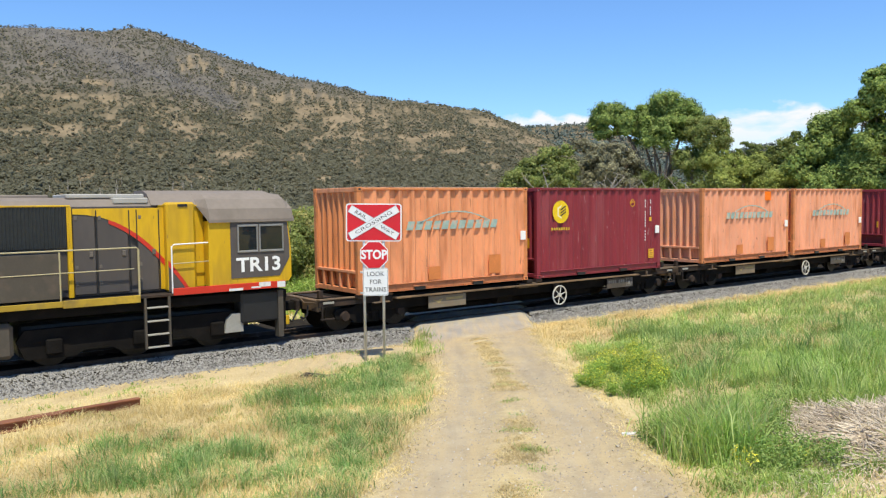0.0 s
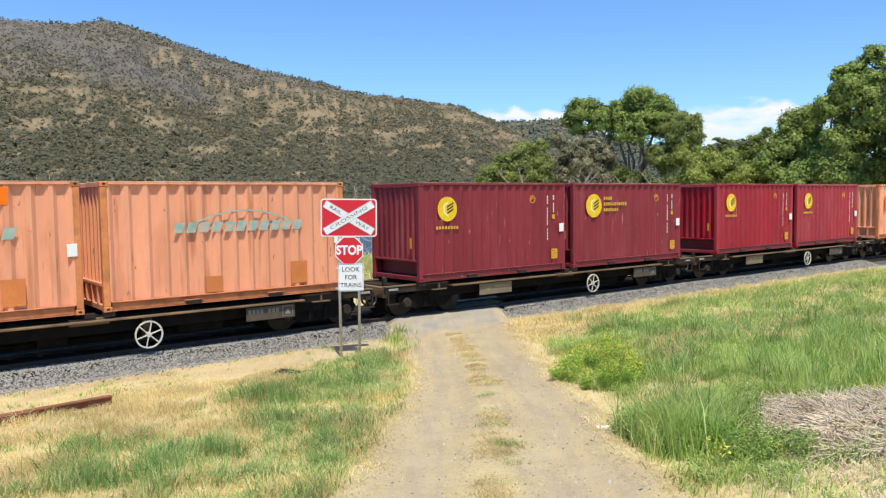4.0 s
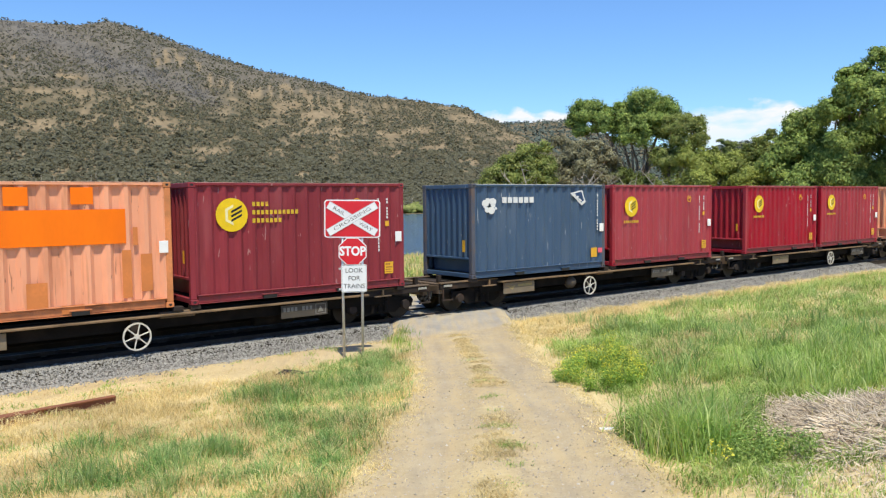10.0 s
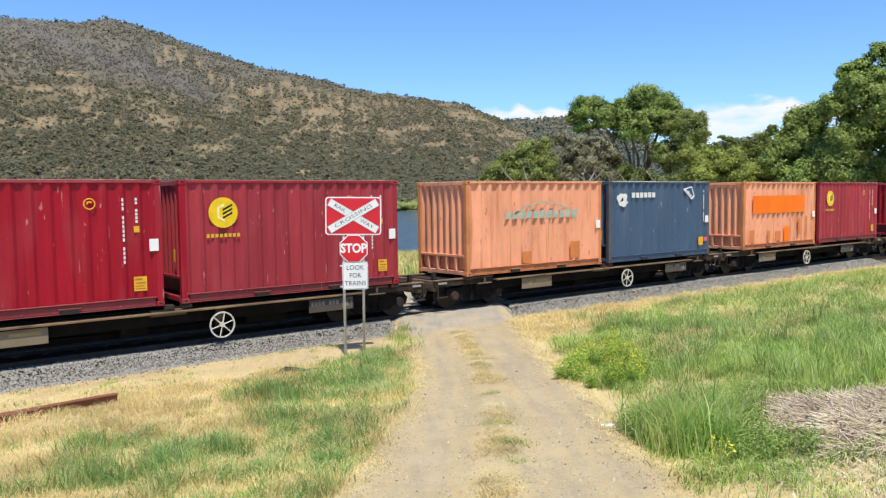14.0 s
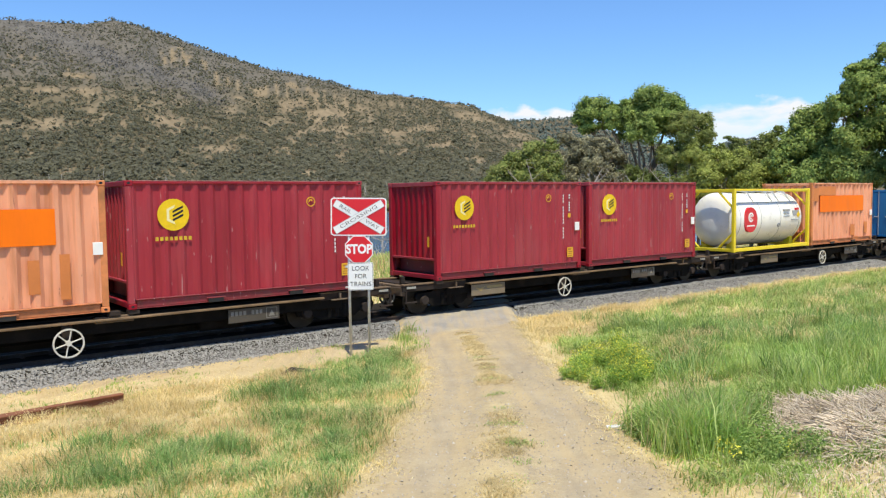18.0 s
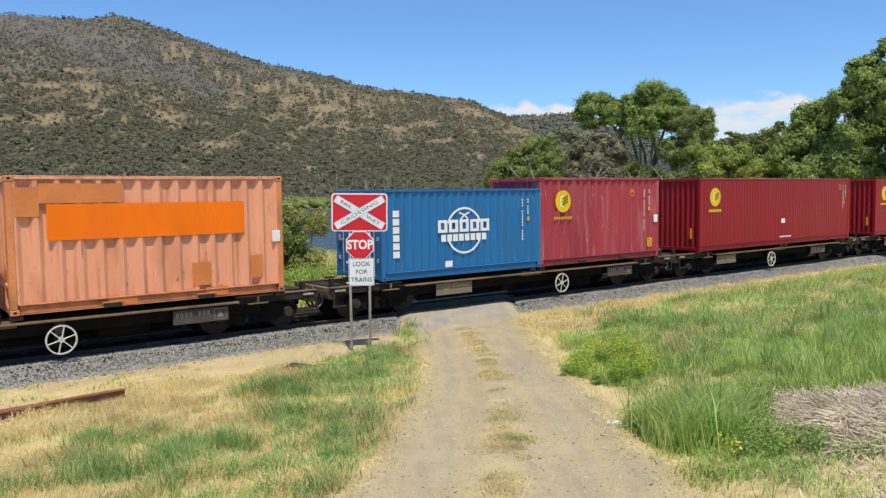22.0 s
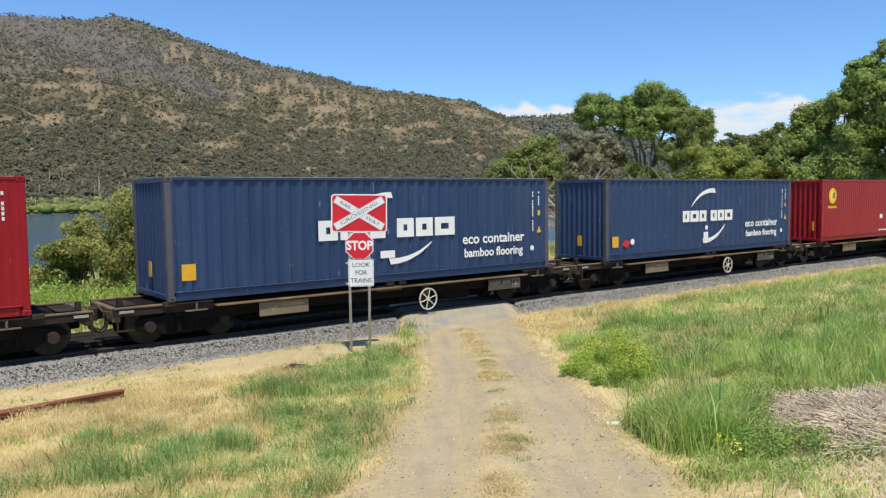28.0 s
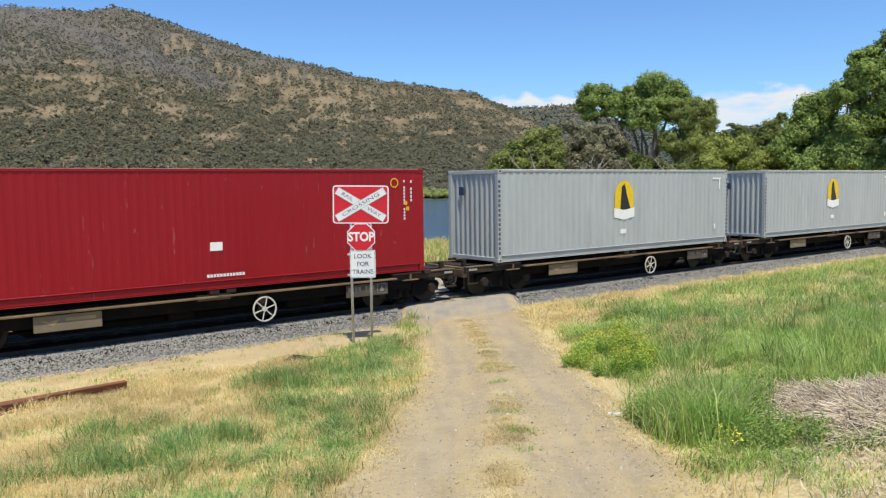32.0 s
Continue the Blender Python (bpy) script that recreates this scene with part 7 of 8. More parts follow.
tagged(new("low_weeds", big_mesh("low_weeds", *blades(ground_points(*tufts(cx[ck], cy[ck], 28, 0.09, g)), 0.15, 0.013, 1.0, g), GRASS)), "low green weeds before the dead stalks", "weeds", kind="stuff")
# dark clumps and collapsed dry patches on the bank
cx, cy = scatter(120, 3.2, 17, 9.5, 24)
ck = beside_track(cx, cy)[0] > 5.0
tagged(new("grass_tuft", big_mesh("grass_tuft", *blades(ground_points(*tufts(cx[ck], cy[ck], 90, 0.20, g)), 0.42, 0.012, 0.9, g), BLUE_GRASS)), "darker grass clumps on the bank", "grass", kind="stuff")
cx = np.array([6.75, 6.3, 5.5, 5.1, 4.7, 6.9, 7.4, 3.8, 8.4, 9.4, 5.9, 10.5, 4.2, 7.9])
cy = np.array([16.8, 15.9, 13.2, 13.9, 14.0, 14.4, 15.2, 11.5, 16.0, 18.5, 12.2, 19.5, 12.8, 13.2])
tagged(new("collapsed_straw", big_mesh("collapsed_straw", *blades(ground_points(*tufts(cx, cy, 190, 0.24, g), -0.04), 0.30, 0.010, 1.6, g), STRAW)), "collapsed dry grass patches on the green bank", "grass", kind="stuff")
# grass strip between the wheel ruts
cy = g.uniform(5.0, 19, 2000)
cy = cy[lumps(cy, cy * 0.3, 0.35, 2) > -0.25]
cx = road_middle(cy) + g.normal(0, 0.12, len(cy)) * (0.7 + 0.6 * lumps(cy, cy * 0, 0.6))
tagged(new("strip_grass", big_mesh("strip_grass", *blades(ground_points(*tufts(cx, cy, 12, 0.06, g)), 0.07, 0.0075, 1.5, g), STRIP)), "worn grass strip between the wheel ruts", "grass", kind="stuff")
cx, cy = np.array([0.78, 0.86, 0.70, 0.92, 0.80, 0.85, 0.95, 0.88, 0.84, 0.95, 0.9, 1.0, 0.9, 0.8, 0.7]), np.array([8.5, 8.45, 8.55, 8.5, 7.6, 7.55, 7.62, 9.4, 10.3, 10.4, 11.6, 12.8, 14.2, 6.9, 6.3])
tagged(new("strip_tuft", big_mesh("strip_tuft", *blades(ground_points(*tufts(cx, cy, 70, 0.07, g)), 0.07, 0.008, 1.3, g), GRASS)), "low green tufts between the wheel ruts", "grass", kind="stuff")


# straw litter along the road's edges
y = g.uniform(5, 21, 900)
x = road_middle(y) + road_half(y) * g.choice([-1, 1], 900) * g.normal(1.0, 0.09, 900)
tagged(new("edge_litter", big_mesh("edge_litter", *blades(ground_points(*tufts(x, y, 8, 0.08, g), 0.0), 0.05, 0.008, 3.0, g), STRAW)), "straw litter along the road's edges", "straw", kind="stuff")


def leaf_cloud(centres, radii, count, size, rng, shell=0.55, flat=0.8):
    """Small leaves scattered on and in a set of lobes."""
    centres, radii = np.asarray(centres, float), np.asarray(radii, float)
    w = radii ** 2
    k = rng.choice(len(centres), count, p=w / w.sum())
    d = rng.normal(0, 1, (count, 3))
    d /= np.linalg.norm(d, axis=1)[:, None]
    rr = radii[k] * (shell + (1 - shell) * rng.random(count) ** 0.6) * (1 + 0.16 * np.sin(d[:, 0] * 7 + k) * np.sin(d[:, 2] * 6 + 2 * k))
    p = centres[k] + d * rr[:, None] * np.array([1, 1, flat])
    nrm = d + rng.normal(0, 0.7, (count, 3)) + np.array([0, 0, 0.4])
    nrm /= np.linalg.norm(nrm, axis=1)[:, None]
    t = np.cross(nrm, rng.normal(0, 1, (count, 3)))
    t /= np.linalg.norm(t, axis=1)[:, None] + 1e-9
    b = np.cross(nrm, t)
    sz = size * rng.uniform(0.6, 1.4, count)[:, None]
    v = np.stack([p - t * sz, p + t * sz * 0.8 + b * sz * 0.55, p + t * sz * 0.6 - b * sz * 0.55], 1)
    f = np.arange(3 * count).reshape(-1, 3)
    return v.reshape(-1, 3), f


def crown_leaves(spec, count, size, rng, flat=0.9, low=-0.7, pads=30):
    """Leaves in flattish pads over the upper face of each lobe (x, y, z, r), with gaps between and shade below."""
    spec = np.asarray(spec, float)
    c, r, home = [], [], []
    for k, (x, y, z, rad) in enumerate(spec):
        d = rng.normal(0, 1, (pads, 3))
        d /= np.linalg.norm(d, axis=1)[:, None]
        d[:, 2] = np.where(d[:, 2] < low, -d[:, 2], d[:, 2])
        c.append(np.array([x, y, z]) + d * rad * rng.uniform(0.45, 1.0, (pads, 1)) * np.array([1, 1, flat]))
        r.append(rad * rng.uniform(0.22, 0.46, pads))
        home.append(np.full(pads, k))
    c, r, home = np.concatenate(c), np.concatenate(r), np.concatenate(home)
    k = rng.choice(len(c), count, p=r ** 2 / (r ** 2).sum())
    d = rng.normal(0, 1, (count, 3))
    d /= np.linalg.norm(d, axis=1)[:, None]
    p = c[k] + d * (r[k] * rng.random(count) ** 0.6)[:, None] * rng.uniform(0.7, 1.35, (count, 1)) * np.array([1.1, 1.1, 0.85])
    out = (p - spec[home[k], :3]) / spec[home[k], 3:4]
    nrm = out * 0.75 + d * 0.45 + rng.normal(0, 0.38, (count, 3)) + np.array([0, 0, 0.2])
    nrm /= np.linalg.norm(nrm, axis=1)[:, None]
    t = np.cross(nrm, rng.normal(0, 1, (count, 3)))
    t /= np.linalg.norm(t, axis=1)[:, None] + 1e-9
    b = np.cross(nrm, t)
    sz = size * rng.uniform(0.6, 1.4, count)[:, None]
    v = np.stack([p - t * sz, p + t * sz * 0.8 + b * sz * 0.6, p + t * sz * 0.6 - b * sz * 0.6], 1)
    return v.reshape(-1, 3), np.arange(3 * count).reshape(-1, 3)


def lobes(rng, spec, spread=0.35, per=9):
    """Break each large lobe (x, y, z, r) into small clumps with gaps between."""
    c, r = [], []
    for x, y, z, rad in spec:
        c.append((x, y, z))
        r.append(rad * 0.72)
        for _ in range(per):
            d = Vector((rng.normal(), rng.normal(), rng.normal())).normalized()
            k = rad * rng.uniform(spread, 0.95)
            c.append((x + d.x * k, y + d.y * k, z + d.z * k * 0.85))
            r.append(rad * rng.uniform(0.34, 0.58))
    return c, r


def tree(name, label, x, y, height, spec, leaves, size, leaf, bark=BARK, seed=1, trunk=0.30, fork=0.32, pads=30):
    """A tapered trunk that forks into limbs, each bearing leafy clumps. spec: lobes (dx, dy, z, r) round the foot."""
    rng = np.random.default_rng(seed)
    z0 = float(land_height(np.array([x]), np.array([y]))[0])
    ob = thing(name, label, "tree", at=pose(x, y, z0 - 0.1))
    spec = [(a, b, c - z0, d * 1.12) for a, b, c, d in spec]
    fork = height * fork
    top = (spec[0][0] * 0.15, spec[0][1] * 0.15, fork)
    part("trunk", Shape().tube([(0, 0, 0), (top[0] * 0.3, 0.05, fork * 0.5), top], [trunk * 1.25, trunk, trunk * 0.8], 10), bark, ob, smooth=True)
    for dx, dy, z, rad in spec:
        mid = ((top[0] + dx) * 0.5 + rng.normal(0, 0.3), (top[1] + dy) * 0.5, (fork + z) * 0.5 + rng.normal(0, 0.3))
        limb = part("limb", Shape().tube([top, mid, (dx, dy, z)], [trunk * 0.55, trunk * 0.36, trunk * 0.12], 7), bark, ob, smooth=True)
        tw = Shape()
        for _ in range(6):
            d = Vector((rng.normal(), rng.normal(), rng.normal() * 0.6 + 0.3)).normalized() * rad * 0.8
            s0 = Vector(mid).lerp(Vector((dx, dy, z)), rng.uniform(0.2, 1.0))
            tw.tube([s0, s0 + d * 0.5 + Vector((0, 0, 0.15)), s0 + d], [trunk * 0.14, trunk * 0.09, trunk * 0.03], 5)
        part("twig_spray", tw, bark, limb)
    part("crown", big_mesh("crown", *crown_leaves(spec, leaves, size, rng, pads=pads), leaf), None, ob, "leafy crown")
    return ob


tagged(new("leafy_weeds", big_mesh("leafy_weeds", *leaf_cloud(leafy_c, leafy_r * 1.1, 22000, 0.0135, g, 0.2, 1.1), LEAFY)), "leafy green weeds at the foot of the tussocks", "weeds", kind="stuff")


def bearing(deg, dist):
    return dist * math.sin(radians(deg)), dist * math.cos(radians(deg))


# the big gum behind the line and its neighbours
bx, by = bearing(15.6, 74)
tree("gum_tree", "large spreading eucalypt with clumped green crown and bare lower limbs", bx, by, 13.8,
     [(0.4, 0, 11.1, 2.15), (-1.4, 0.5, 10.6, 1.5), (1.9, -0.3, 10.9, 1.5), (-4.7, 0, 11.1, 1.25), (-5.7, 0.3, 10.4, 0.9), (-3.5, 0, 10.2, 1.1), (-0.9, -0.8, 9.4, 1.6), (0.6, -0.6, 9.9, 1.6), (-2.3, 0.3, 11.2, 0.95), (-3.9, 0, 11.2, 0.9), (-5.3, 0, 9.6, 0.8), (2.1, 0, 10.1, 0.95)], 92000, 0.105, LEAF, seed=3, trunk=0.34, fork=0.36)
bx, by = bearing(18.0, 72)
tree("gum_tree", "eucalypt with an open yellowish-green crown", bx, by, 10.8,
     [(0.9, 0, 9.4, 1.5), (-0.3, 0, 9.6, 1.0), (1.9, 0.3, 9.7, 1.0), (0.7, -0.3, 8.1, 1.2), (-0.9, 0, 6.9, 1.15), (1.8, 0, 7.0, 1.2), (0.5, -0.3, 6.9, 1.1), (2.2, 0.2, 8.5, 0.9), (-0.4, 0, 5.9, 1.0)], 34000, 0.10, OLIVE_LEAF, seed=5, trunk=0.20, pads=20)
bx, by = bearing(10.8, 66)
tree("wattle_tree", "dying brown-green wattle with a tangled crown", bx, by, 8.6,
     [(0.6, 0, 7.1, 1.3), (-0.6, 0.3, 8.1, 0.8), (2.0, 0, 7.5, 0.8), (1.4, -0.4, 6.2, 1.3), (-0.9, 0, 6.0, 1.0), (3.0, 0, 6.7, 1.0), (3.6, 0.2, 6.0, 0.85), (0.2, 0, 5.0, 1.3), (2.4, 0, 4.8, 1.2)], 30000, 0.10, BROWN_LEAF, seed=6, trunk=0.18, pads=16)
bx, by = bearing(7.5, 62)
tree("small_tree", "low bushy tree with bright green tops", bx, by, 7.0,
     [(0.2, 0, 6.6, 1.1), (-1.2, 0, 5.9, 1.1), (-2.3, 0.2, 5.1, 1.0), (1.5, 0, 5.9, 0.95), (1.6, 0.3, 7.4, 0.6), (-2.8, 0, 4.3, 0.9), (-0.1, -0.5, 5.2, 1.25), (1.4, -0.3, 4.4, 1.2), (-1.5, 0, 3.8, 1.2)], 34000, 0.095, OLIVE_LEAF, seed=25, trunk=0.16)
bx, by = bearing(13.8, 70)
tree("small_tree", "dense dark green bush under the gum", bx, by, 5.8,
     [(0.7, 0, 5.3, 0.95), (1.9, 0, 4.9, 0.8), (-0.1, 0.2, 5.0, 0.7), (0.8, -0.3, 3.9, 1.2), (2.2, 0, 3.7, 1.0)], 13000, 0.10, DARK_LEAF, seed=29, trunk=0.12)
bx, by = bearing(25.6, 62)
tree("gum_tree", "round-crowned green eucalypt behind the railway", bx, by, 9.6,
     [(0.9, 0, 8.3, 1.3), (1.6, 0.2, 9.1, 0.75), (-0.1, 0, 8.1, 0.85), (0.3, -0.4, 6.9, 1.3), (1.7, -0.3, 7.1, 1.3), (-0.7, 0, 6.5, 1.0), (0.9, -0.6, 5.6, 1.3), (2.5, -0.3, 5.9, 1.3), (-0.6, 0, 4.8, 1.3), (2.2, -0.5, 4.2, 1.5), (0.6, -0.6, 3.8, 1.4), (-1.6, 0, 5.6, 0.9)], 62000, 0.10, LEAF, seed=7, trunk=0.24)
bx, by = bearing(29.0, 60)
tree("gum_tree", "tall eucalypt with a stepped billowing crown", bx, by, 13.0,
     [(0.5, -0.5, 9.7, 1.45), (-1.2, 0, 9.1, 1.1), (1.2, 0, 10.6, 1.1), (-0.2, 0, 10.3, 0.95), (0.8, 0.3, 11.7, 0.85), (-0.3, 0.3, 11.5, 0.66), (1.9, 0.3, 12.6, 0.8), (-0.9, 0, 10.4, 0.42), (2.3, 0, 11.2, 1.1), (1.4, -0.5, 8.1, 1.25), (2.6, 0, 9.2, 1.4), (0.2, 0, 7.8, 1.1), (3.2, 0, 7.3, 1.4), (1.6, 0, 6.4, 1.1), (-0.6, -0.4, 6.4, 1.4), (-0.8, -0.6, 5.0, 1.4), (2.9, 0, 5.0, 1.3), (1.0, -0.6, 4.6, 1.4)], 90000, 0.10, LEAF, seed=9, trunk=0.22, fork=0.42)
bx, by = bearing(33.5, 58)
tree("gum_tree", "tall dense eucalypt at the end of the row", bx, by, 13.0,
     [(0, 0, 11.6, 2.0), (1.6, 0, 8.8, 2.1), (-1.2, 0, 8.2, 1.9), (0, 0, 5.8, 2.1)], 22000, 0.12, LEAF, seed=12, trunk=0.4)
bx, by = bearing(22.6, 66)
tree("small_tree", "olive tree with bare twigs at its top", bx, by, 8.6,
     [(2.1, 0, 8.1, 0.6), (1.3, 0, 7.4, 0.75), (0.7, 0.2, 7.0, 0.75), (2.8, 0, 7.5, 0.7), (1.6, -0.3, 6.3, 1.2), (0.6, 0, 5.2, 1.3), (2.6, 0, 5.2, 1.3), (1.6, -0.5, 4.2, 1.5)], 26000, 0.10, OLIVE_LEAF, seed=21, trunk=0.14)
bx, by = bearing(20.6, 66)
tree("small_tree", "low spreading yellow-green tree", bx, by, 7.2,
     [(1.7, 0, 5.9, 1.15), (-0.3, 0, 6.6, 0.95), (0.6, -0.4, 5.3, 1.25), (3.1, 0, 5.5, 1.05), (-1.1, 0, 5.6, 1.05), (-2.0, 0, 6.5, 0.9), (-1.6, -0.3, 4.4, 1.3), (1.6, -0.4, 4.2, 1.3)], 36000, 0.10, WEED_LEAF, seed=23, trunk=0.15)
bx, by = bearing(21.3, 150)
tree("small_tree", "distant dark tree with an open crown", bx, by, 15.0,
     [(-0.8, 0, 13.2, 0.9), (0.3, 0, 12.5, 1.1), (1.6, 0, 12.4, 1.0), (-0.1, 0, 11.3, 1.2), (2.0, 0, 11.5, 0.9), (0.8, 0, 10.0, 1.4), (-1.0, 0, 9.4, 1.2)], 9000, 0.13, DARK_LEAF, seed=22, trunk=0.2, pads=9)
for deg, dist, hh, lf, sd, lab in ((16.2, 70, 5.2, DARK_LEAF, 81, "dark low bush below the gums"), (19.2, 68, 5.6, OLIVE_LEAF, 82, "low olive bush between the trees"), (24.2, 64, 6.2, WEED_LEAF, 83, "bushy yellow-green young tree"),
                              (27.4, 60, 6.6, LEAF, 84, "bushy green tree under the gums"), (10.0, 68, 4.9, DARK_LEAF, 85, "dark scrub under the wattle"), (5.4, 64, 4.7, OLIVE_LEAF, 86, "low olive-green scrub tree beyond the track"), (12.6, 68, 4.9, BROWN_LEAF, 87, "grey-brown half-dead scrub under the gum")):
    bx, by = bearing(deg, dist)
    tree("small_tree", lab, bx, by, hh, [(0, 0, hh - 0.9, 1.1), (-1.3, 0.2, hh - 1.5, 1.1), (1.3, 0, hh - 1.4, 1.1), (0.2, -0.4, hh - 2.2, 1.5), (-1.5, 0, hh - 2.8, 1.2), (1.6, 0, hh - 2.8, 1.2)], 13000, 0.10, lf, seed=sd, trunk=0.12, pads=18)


def bare_tree(x, y, height, seed, label, lean=0.0, name="dead_tree", thick=0.16, mat=DEAD, boughs=9):
    rng = np.random.default_rng(seed)
    z0 = float(land_height(np.array([x]), np.array([y]))[0])
    ob = thing(name, label, "tree", at=pose(x, y, z0 - 0.1))
    tip = Vector((lean * height, 0, height * 0.75))
    part("trunk", Shape().tube([(0, 0, 0), tip * 0.5 + Vector((0.2, 0, 0.1)), tip], [thick, thick * 0.7, thick * 0.3], 8), mat, ob, smooth=True)
    for _ in range(boughs):
        s0 = tip * rng.uniform(0.3, 1.0)
        d = Vector((rng.normal() + lean, rng.normal() * 0.5, rng.uniform(0.0, 0.9))).normalized() * height * rng.uniform(0.25, 0.5)
        b = part("limb", Shape().tube([s0, s0 + d * 0.5 + Vector((0, 0, -0.1)), s0 + d], [thick * 0.4, thick * 0.25, thick * 0.06], 6), mat, ob)
        tw = Shape()
        for _ in range(7):
            s1 = s0 + d * rng.uniform(0.3, 1.0)
            e = Vector((rng.normal(), rng.normal(), rng.normal() + 0.3)).normalized() * height * rng.uniform(0.06, 0.18)
            tw.tube([s1, s1 + e], [thick * 0.12, thick * 0.03], 4)
        part("twig_spray", tw, mat, b)
    return ob


for deg, dist, hh, sd, ln in ((11.2, 58, 6.6, 41, -0.5), (12.2, 58, 6.2, 42, -0.6), (10.2, 60, 7.2, 43, 0.3), (13.6, 60, 6.8, 44, 0.3), (16.4, 64, 7.2, 45, 0.2), (9.6, 58, 7.0, 46, 0.4), (12.9, 62, 7.6, 47, -0.2), (17.0, 60, 5.6, 48, -0.3)):
    bare_tree(*bearing(deg, dist), hh, sd, "grey tangle of dead leaning branches", ln, boughs=13)
for deg, dist, hh, sd in ((-11.2, 96, 8.0, 51), (-14.0, 100, 7.0, 52), (-3.5, 104, 5.0, 53)):
    bare_tree(*bearing(deg, dist), hh, sd, "bleached dead tree on the river bank", 0.05, thick=0.2)


def shrub(deg, dist, width, height, leaf, seed, label, leaves=6000, size=0.07):
    rng = np.random.default_rng(seed)
    x, y = bearing(deg, dist)
    z0 = float(land_height(np.array([x]), np.array([y]))[0])
    ob = thing("shrub", label, "shrub", at=pose(x, y, z0 - 0.05))
    for k in range(5):
        t = k * 1.3 + rng.uniform(0, 1)
        part("stem", Shape().tube([(0.1 * math.cos(t), 0.1 * math.sin(t), 0), (width * 0.22 * math.cos(t), width * 0.22 * math.sin(t), height * 0.4), (width * 0.3 * math.cos(t), width * 0.3 * math.sin(t), height * 0.75)], [0.05, 0.035, 0.012], 6), BARK, ob)
    spec = [(rng.uniform(-0.32, 0.32) * width, rng.uniform(-0.3, 0.3) * width, height * rng.uniform(0.2, 0.82), height * rng.uniform(0.18, 0.28)) for _ in range(10)]
    c, r = lobes(rng, spec, per=6)
    part("foliage", big_mesh("foliage", *leaf_cloud(c, r, leaves, size, rng), leaf), None, ob)
    return ob


BUSH_LEAF = foliage("yellowing_bush_leaves", (0.235, 0.285, 0.07), (0.56, 0.48, 0.19), through=0.45)
shrub(-22.6, 34, 3.2, 4.2, BUSH_LEAF, 61, "olive-green bush with dry yellow tips", 21000)
shrub(-24.6, 35, 2.8, 3.2, OLIVE_LEAF, 62, "dark green bush above the river", 15000)
shrub(-20.4, 33, 3.6, 4.9, BUSH_LEAF, 63, "tall olive-green bush with dry tips", 21000)
shrub(-17.6, 33, 3.6, 4.7, BUSH_LEAF, 64, "olive-green bush behind the railway", 21000)
shrub(-14.8, 34, 3.6, 4.8, OLIVE_LEAF, 65, "dense olive-green bush behind the railway", 21000)
shrub(-12.2, 35, 3.6, 4.8, OLIVE_LEAF, 66, "tall olive bush behind the railway", 21000)
shrub(-9.8, 36, 3.4, 4.6, BUSH_LEAF, 67, "tall olive-green bush behind the railway", 21000)
shrub(-27.8, 44, 3.4, 2.4, DARK_LEAF, 68, "dark green bush by the water", 5000)

# brown litter of dead stalks before the heap
n = 2600
lx_, ly_ = g.uniform(2.7, 5.2, n), g.uniform(4.9, 6.7, n)
tagged(new("stalk_litter", big_mesh("stalk_litter", *blades(ground_points(*tufts(lx_[:520], ly_[:520], 9, 0.12, g), 0.0), 0.10, 0.008, 3.2, g), PALE)), "broken brown stalks littered on the ground", "litter", kind="stuff")
ck = g.random(n) < 0.10
tagged(new("corner_weeds", big_mesh("corner_weeds", *blades(ground_points(*tufts(lx_[ck], ly_[ck], 22, 0.08, g)), 0.16, 0.010, 0.9, g), GRASS)), "sparse green weeds among the litter", "weeds", kind="stuff")

# brambles, cane and rank weeds beyond the track
x, y = scatter(2600, -28, -3.0, 22, 46)
q, s = beside_track(x, y)
th = np.degrees(np.arctan2(x, y))
x, y = keep(x, y, (q < -5.2) & (q > -14) & (th < -7.5 + lumps(x, y, 2.0)))
hgt = 0.25 + 0.9 * smooth(-5, -8, q[0] * 0 + beside_track(x, y)[0]) * (0.8 + 0.35 * lumps(x, y, 1.1, 2))
bz = land_height(x, y)
tagged(new("bramble_thicket", big_mesh("bramble_thicket", *leaf_cloud(np.stack([x, y, bz + hgt * 0.5], -1), hgt * 0.75, 60000, 0.06, g, 0.4), CANE)), "bright green brambles and weeds beyond the track", "brambles", kind="stuff")
pick = g.random(len(x)) < 0.35
tagged(new("cane_thicket", big_mesh("cane_thicket", *blades(ground_points(*tufts(x[pick], y[pick], 14, 0.2, g)), 1.35, 0.04, 0.6, g), CANE)), "bright green cane standing among brambles", "reeds", kind="stuff")
x, y = scatter(9000, -28, 34, 20, 70)
q, s = beside_track(x, y)
x, y = keep(x, y, (q < -2.6) & (q > -30) & (off_road(x, y, 0.15) | (q < -7)))
tagged(new("far_side_grass", big_mesh("far_side_grass", *blades(ground_points(*tufts(x, y, 7, 0.3, g)), 0.5, 0.035, 0.6, g), STRAW)), "long dry grass beyond the railway", "grass", kind="stuff")
pick = (lumps(x, y, 1.5, 7) > 0.0) & (beside_track(x, y)[0] < -3.6)
tagged(new("far_side_weeds", big_mesh("far_side_weeds", *blades(ground_points(*tufts(x[pick], y[pick], 10, 0.3, g)), 0.55, 0.03, 0.8, g), GRASS)), "green weeds among dry grass beyond the railway", "weeds", kind="stuff")

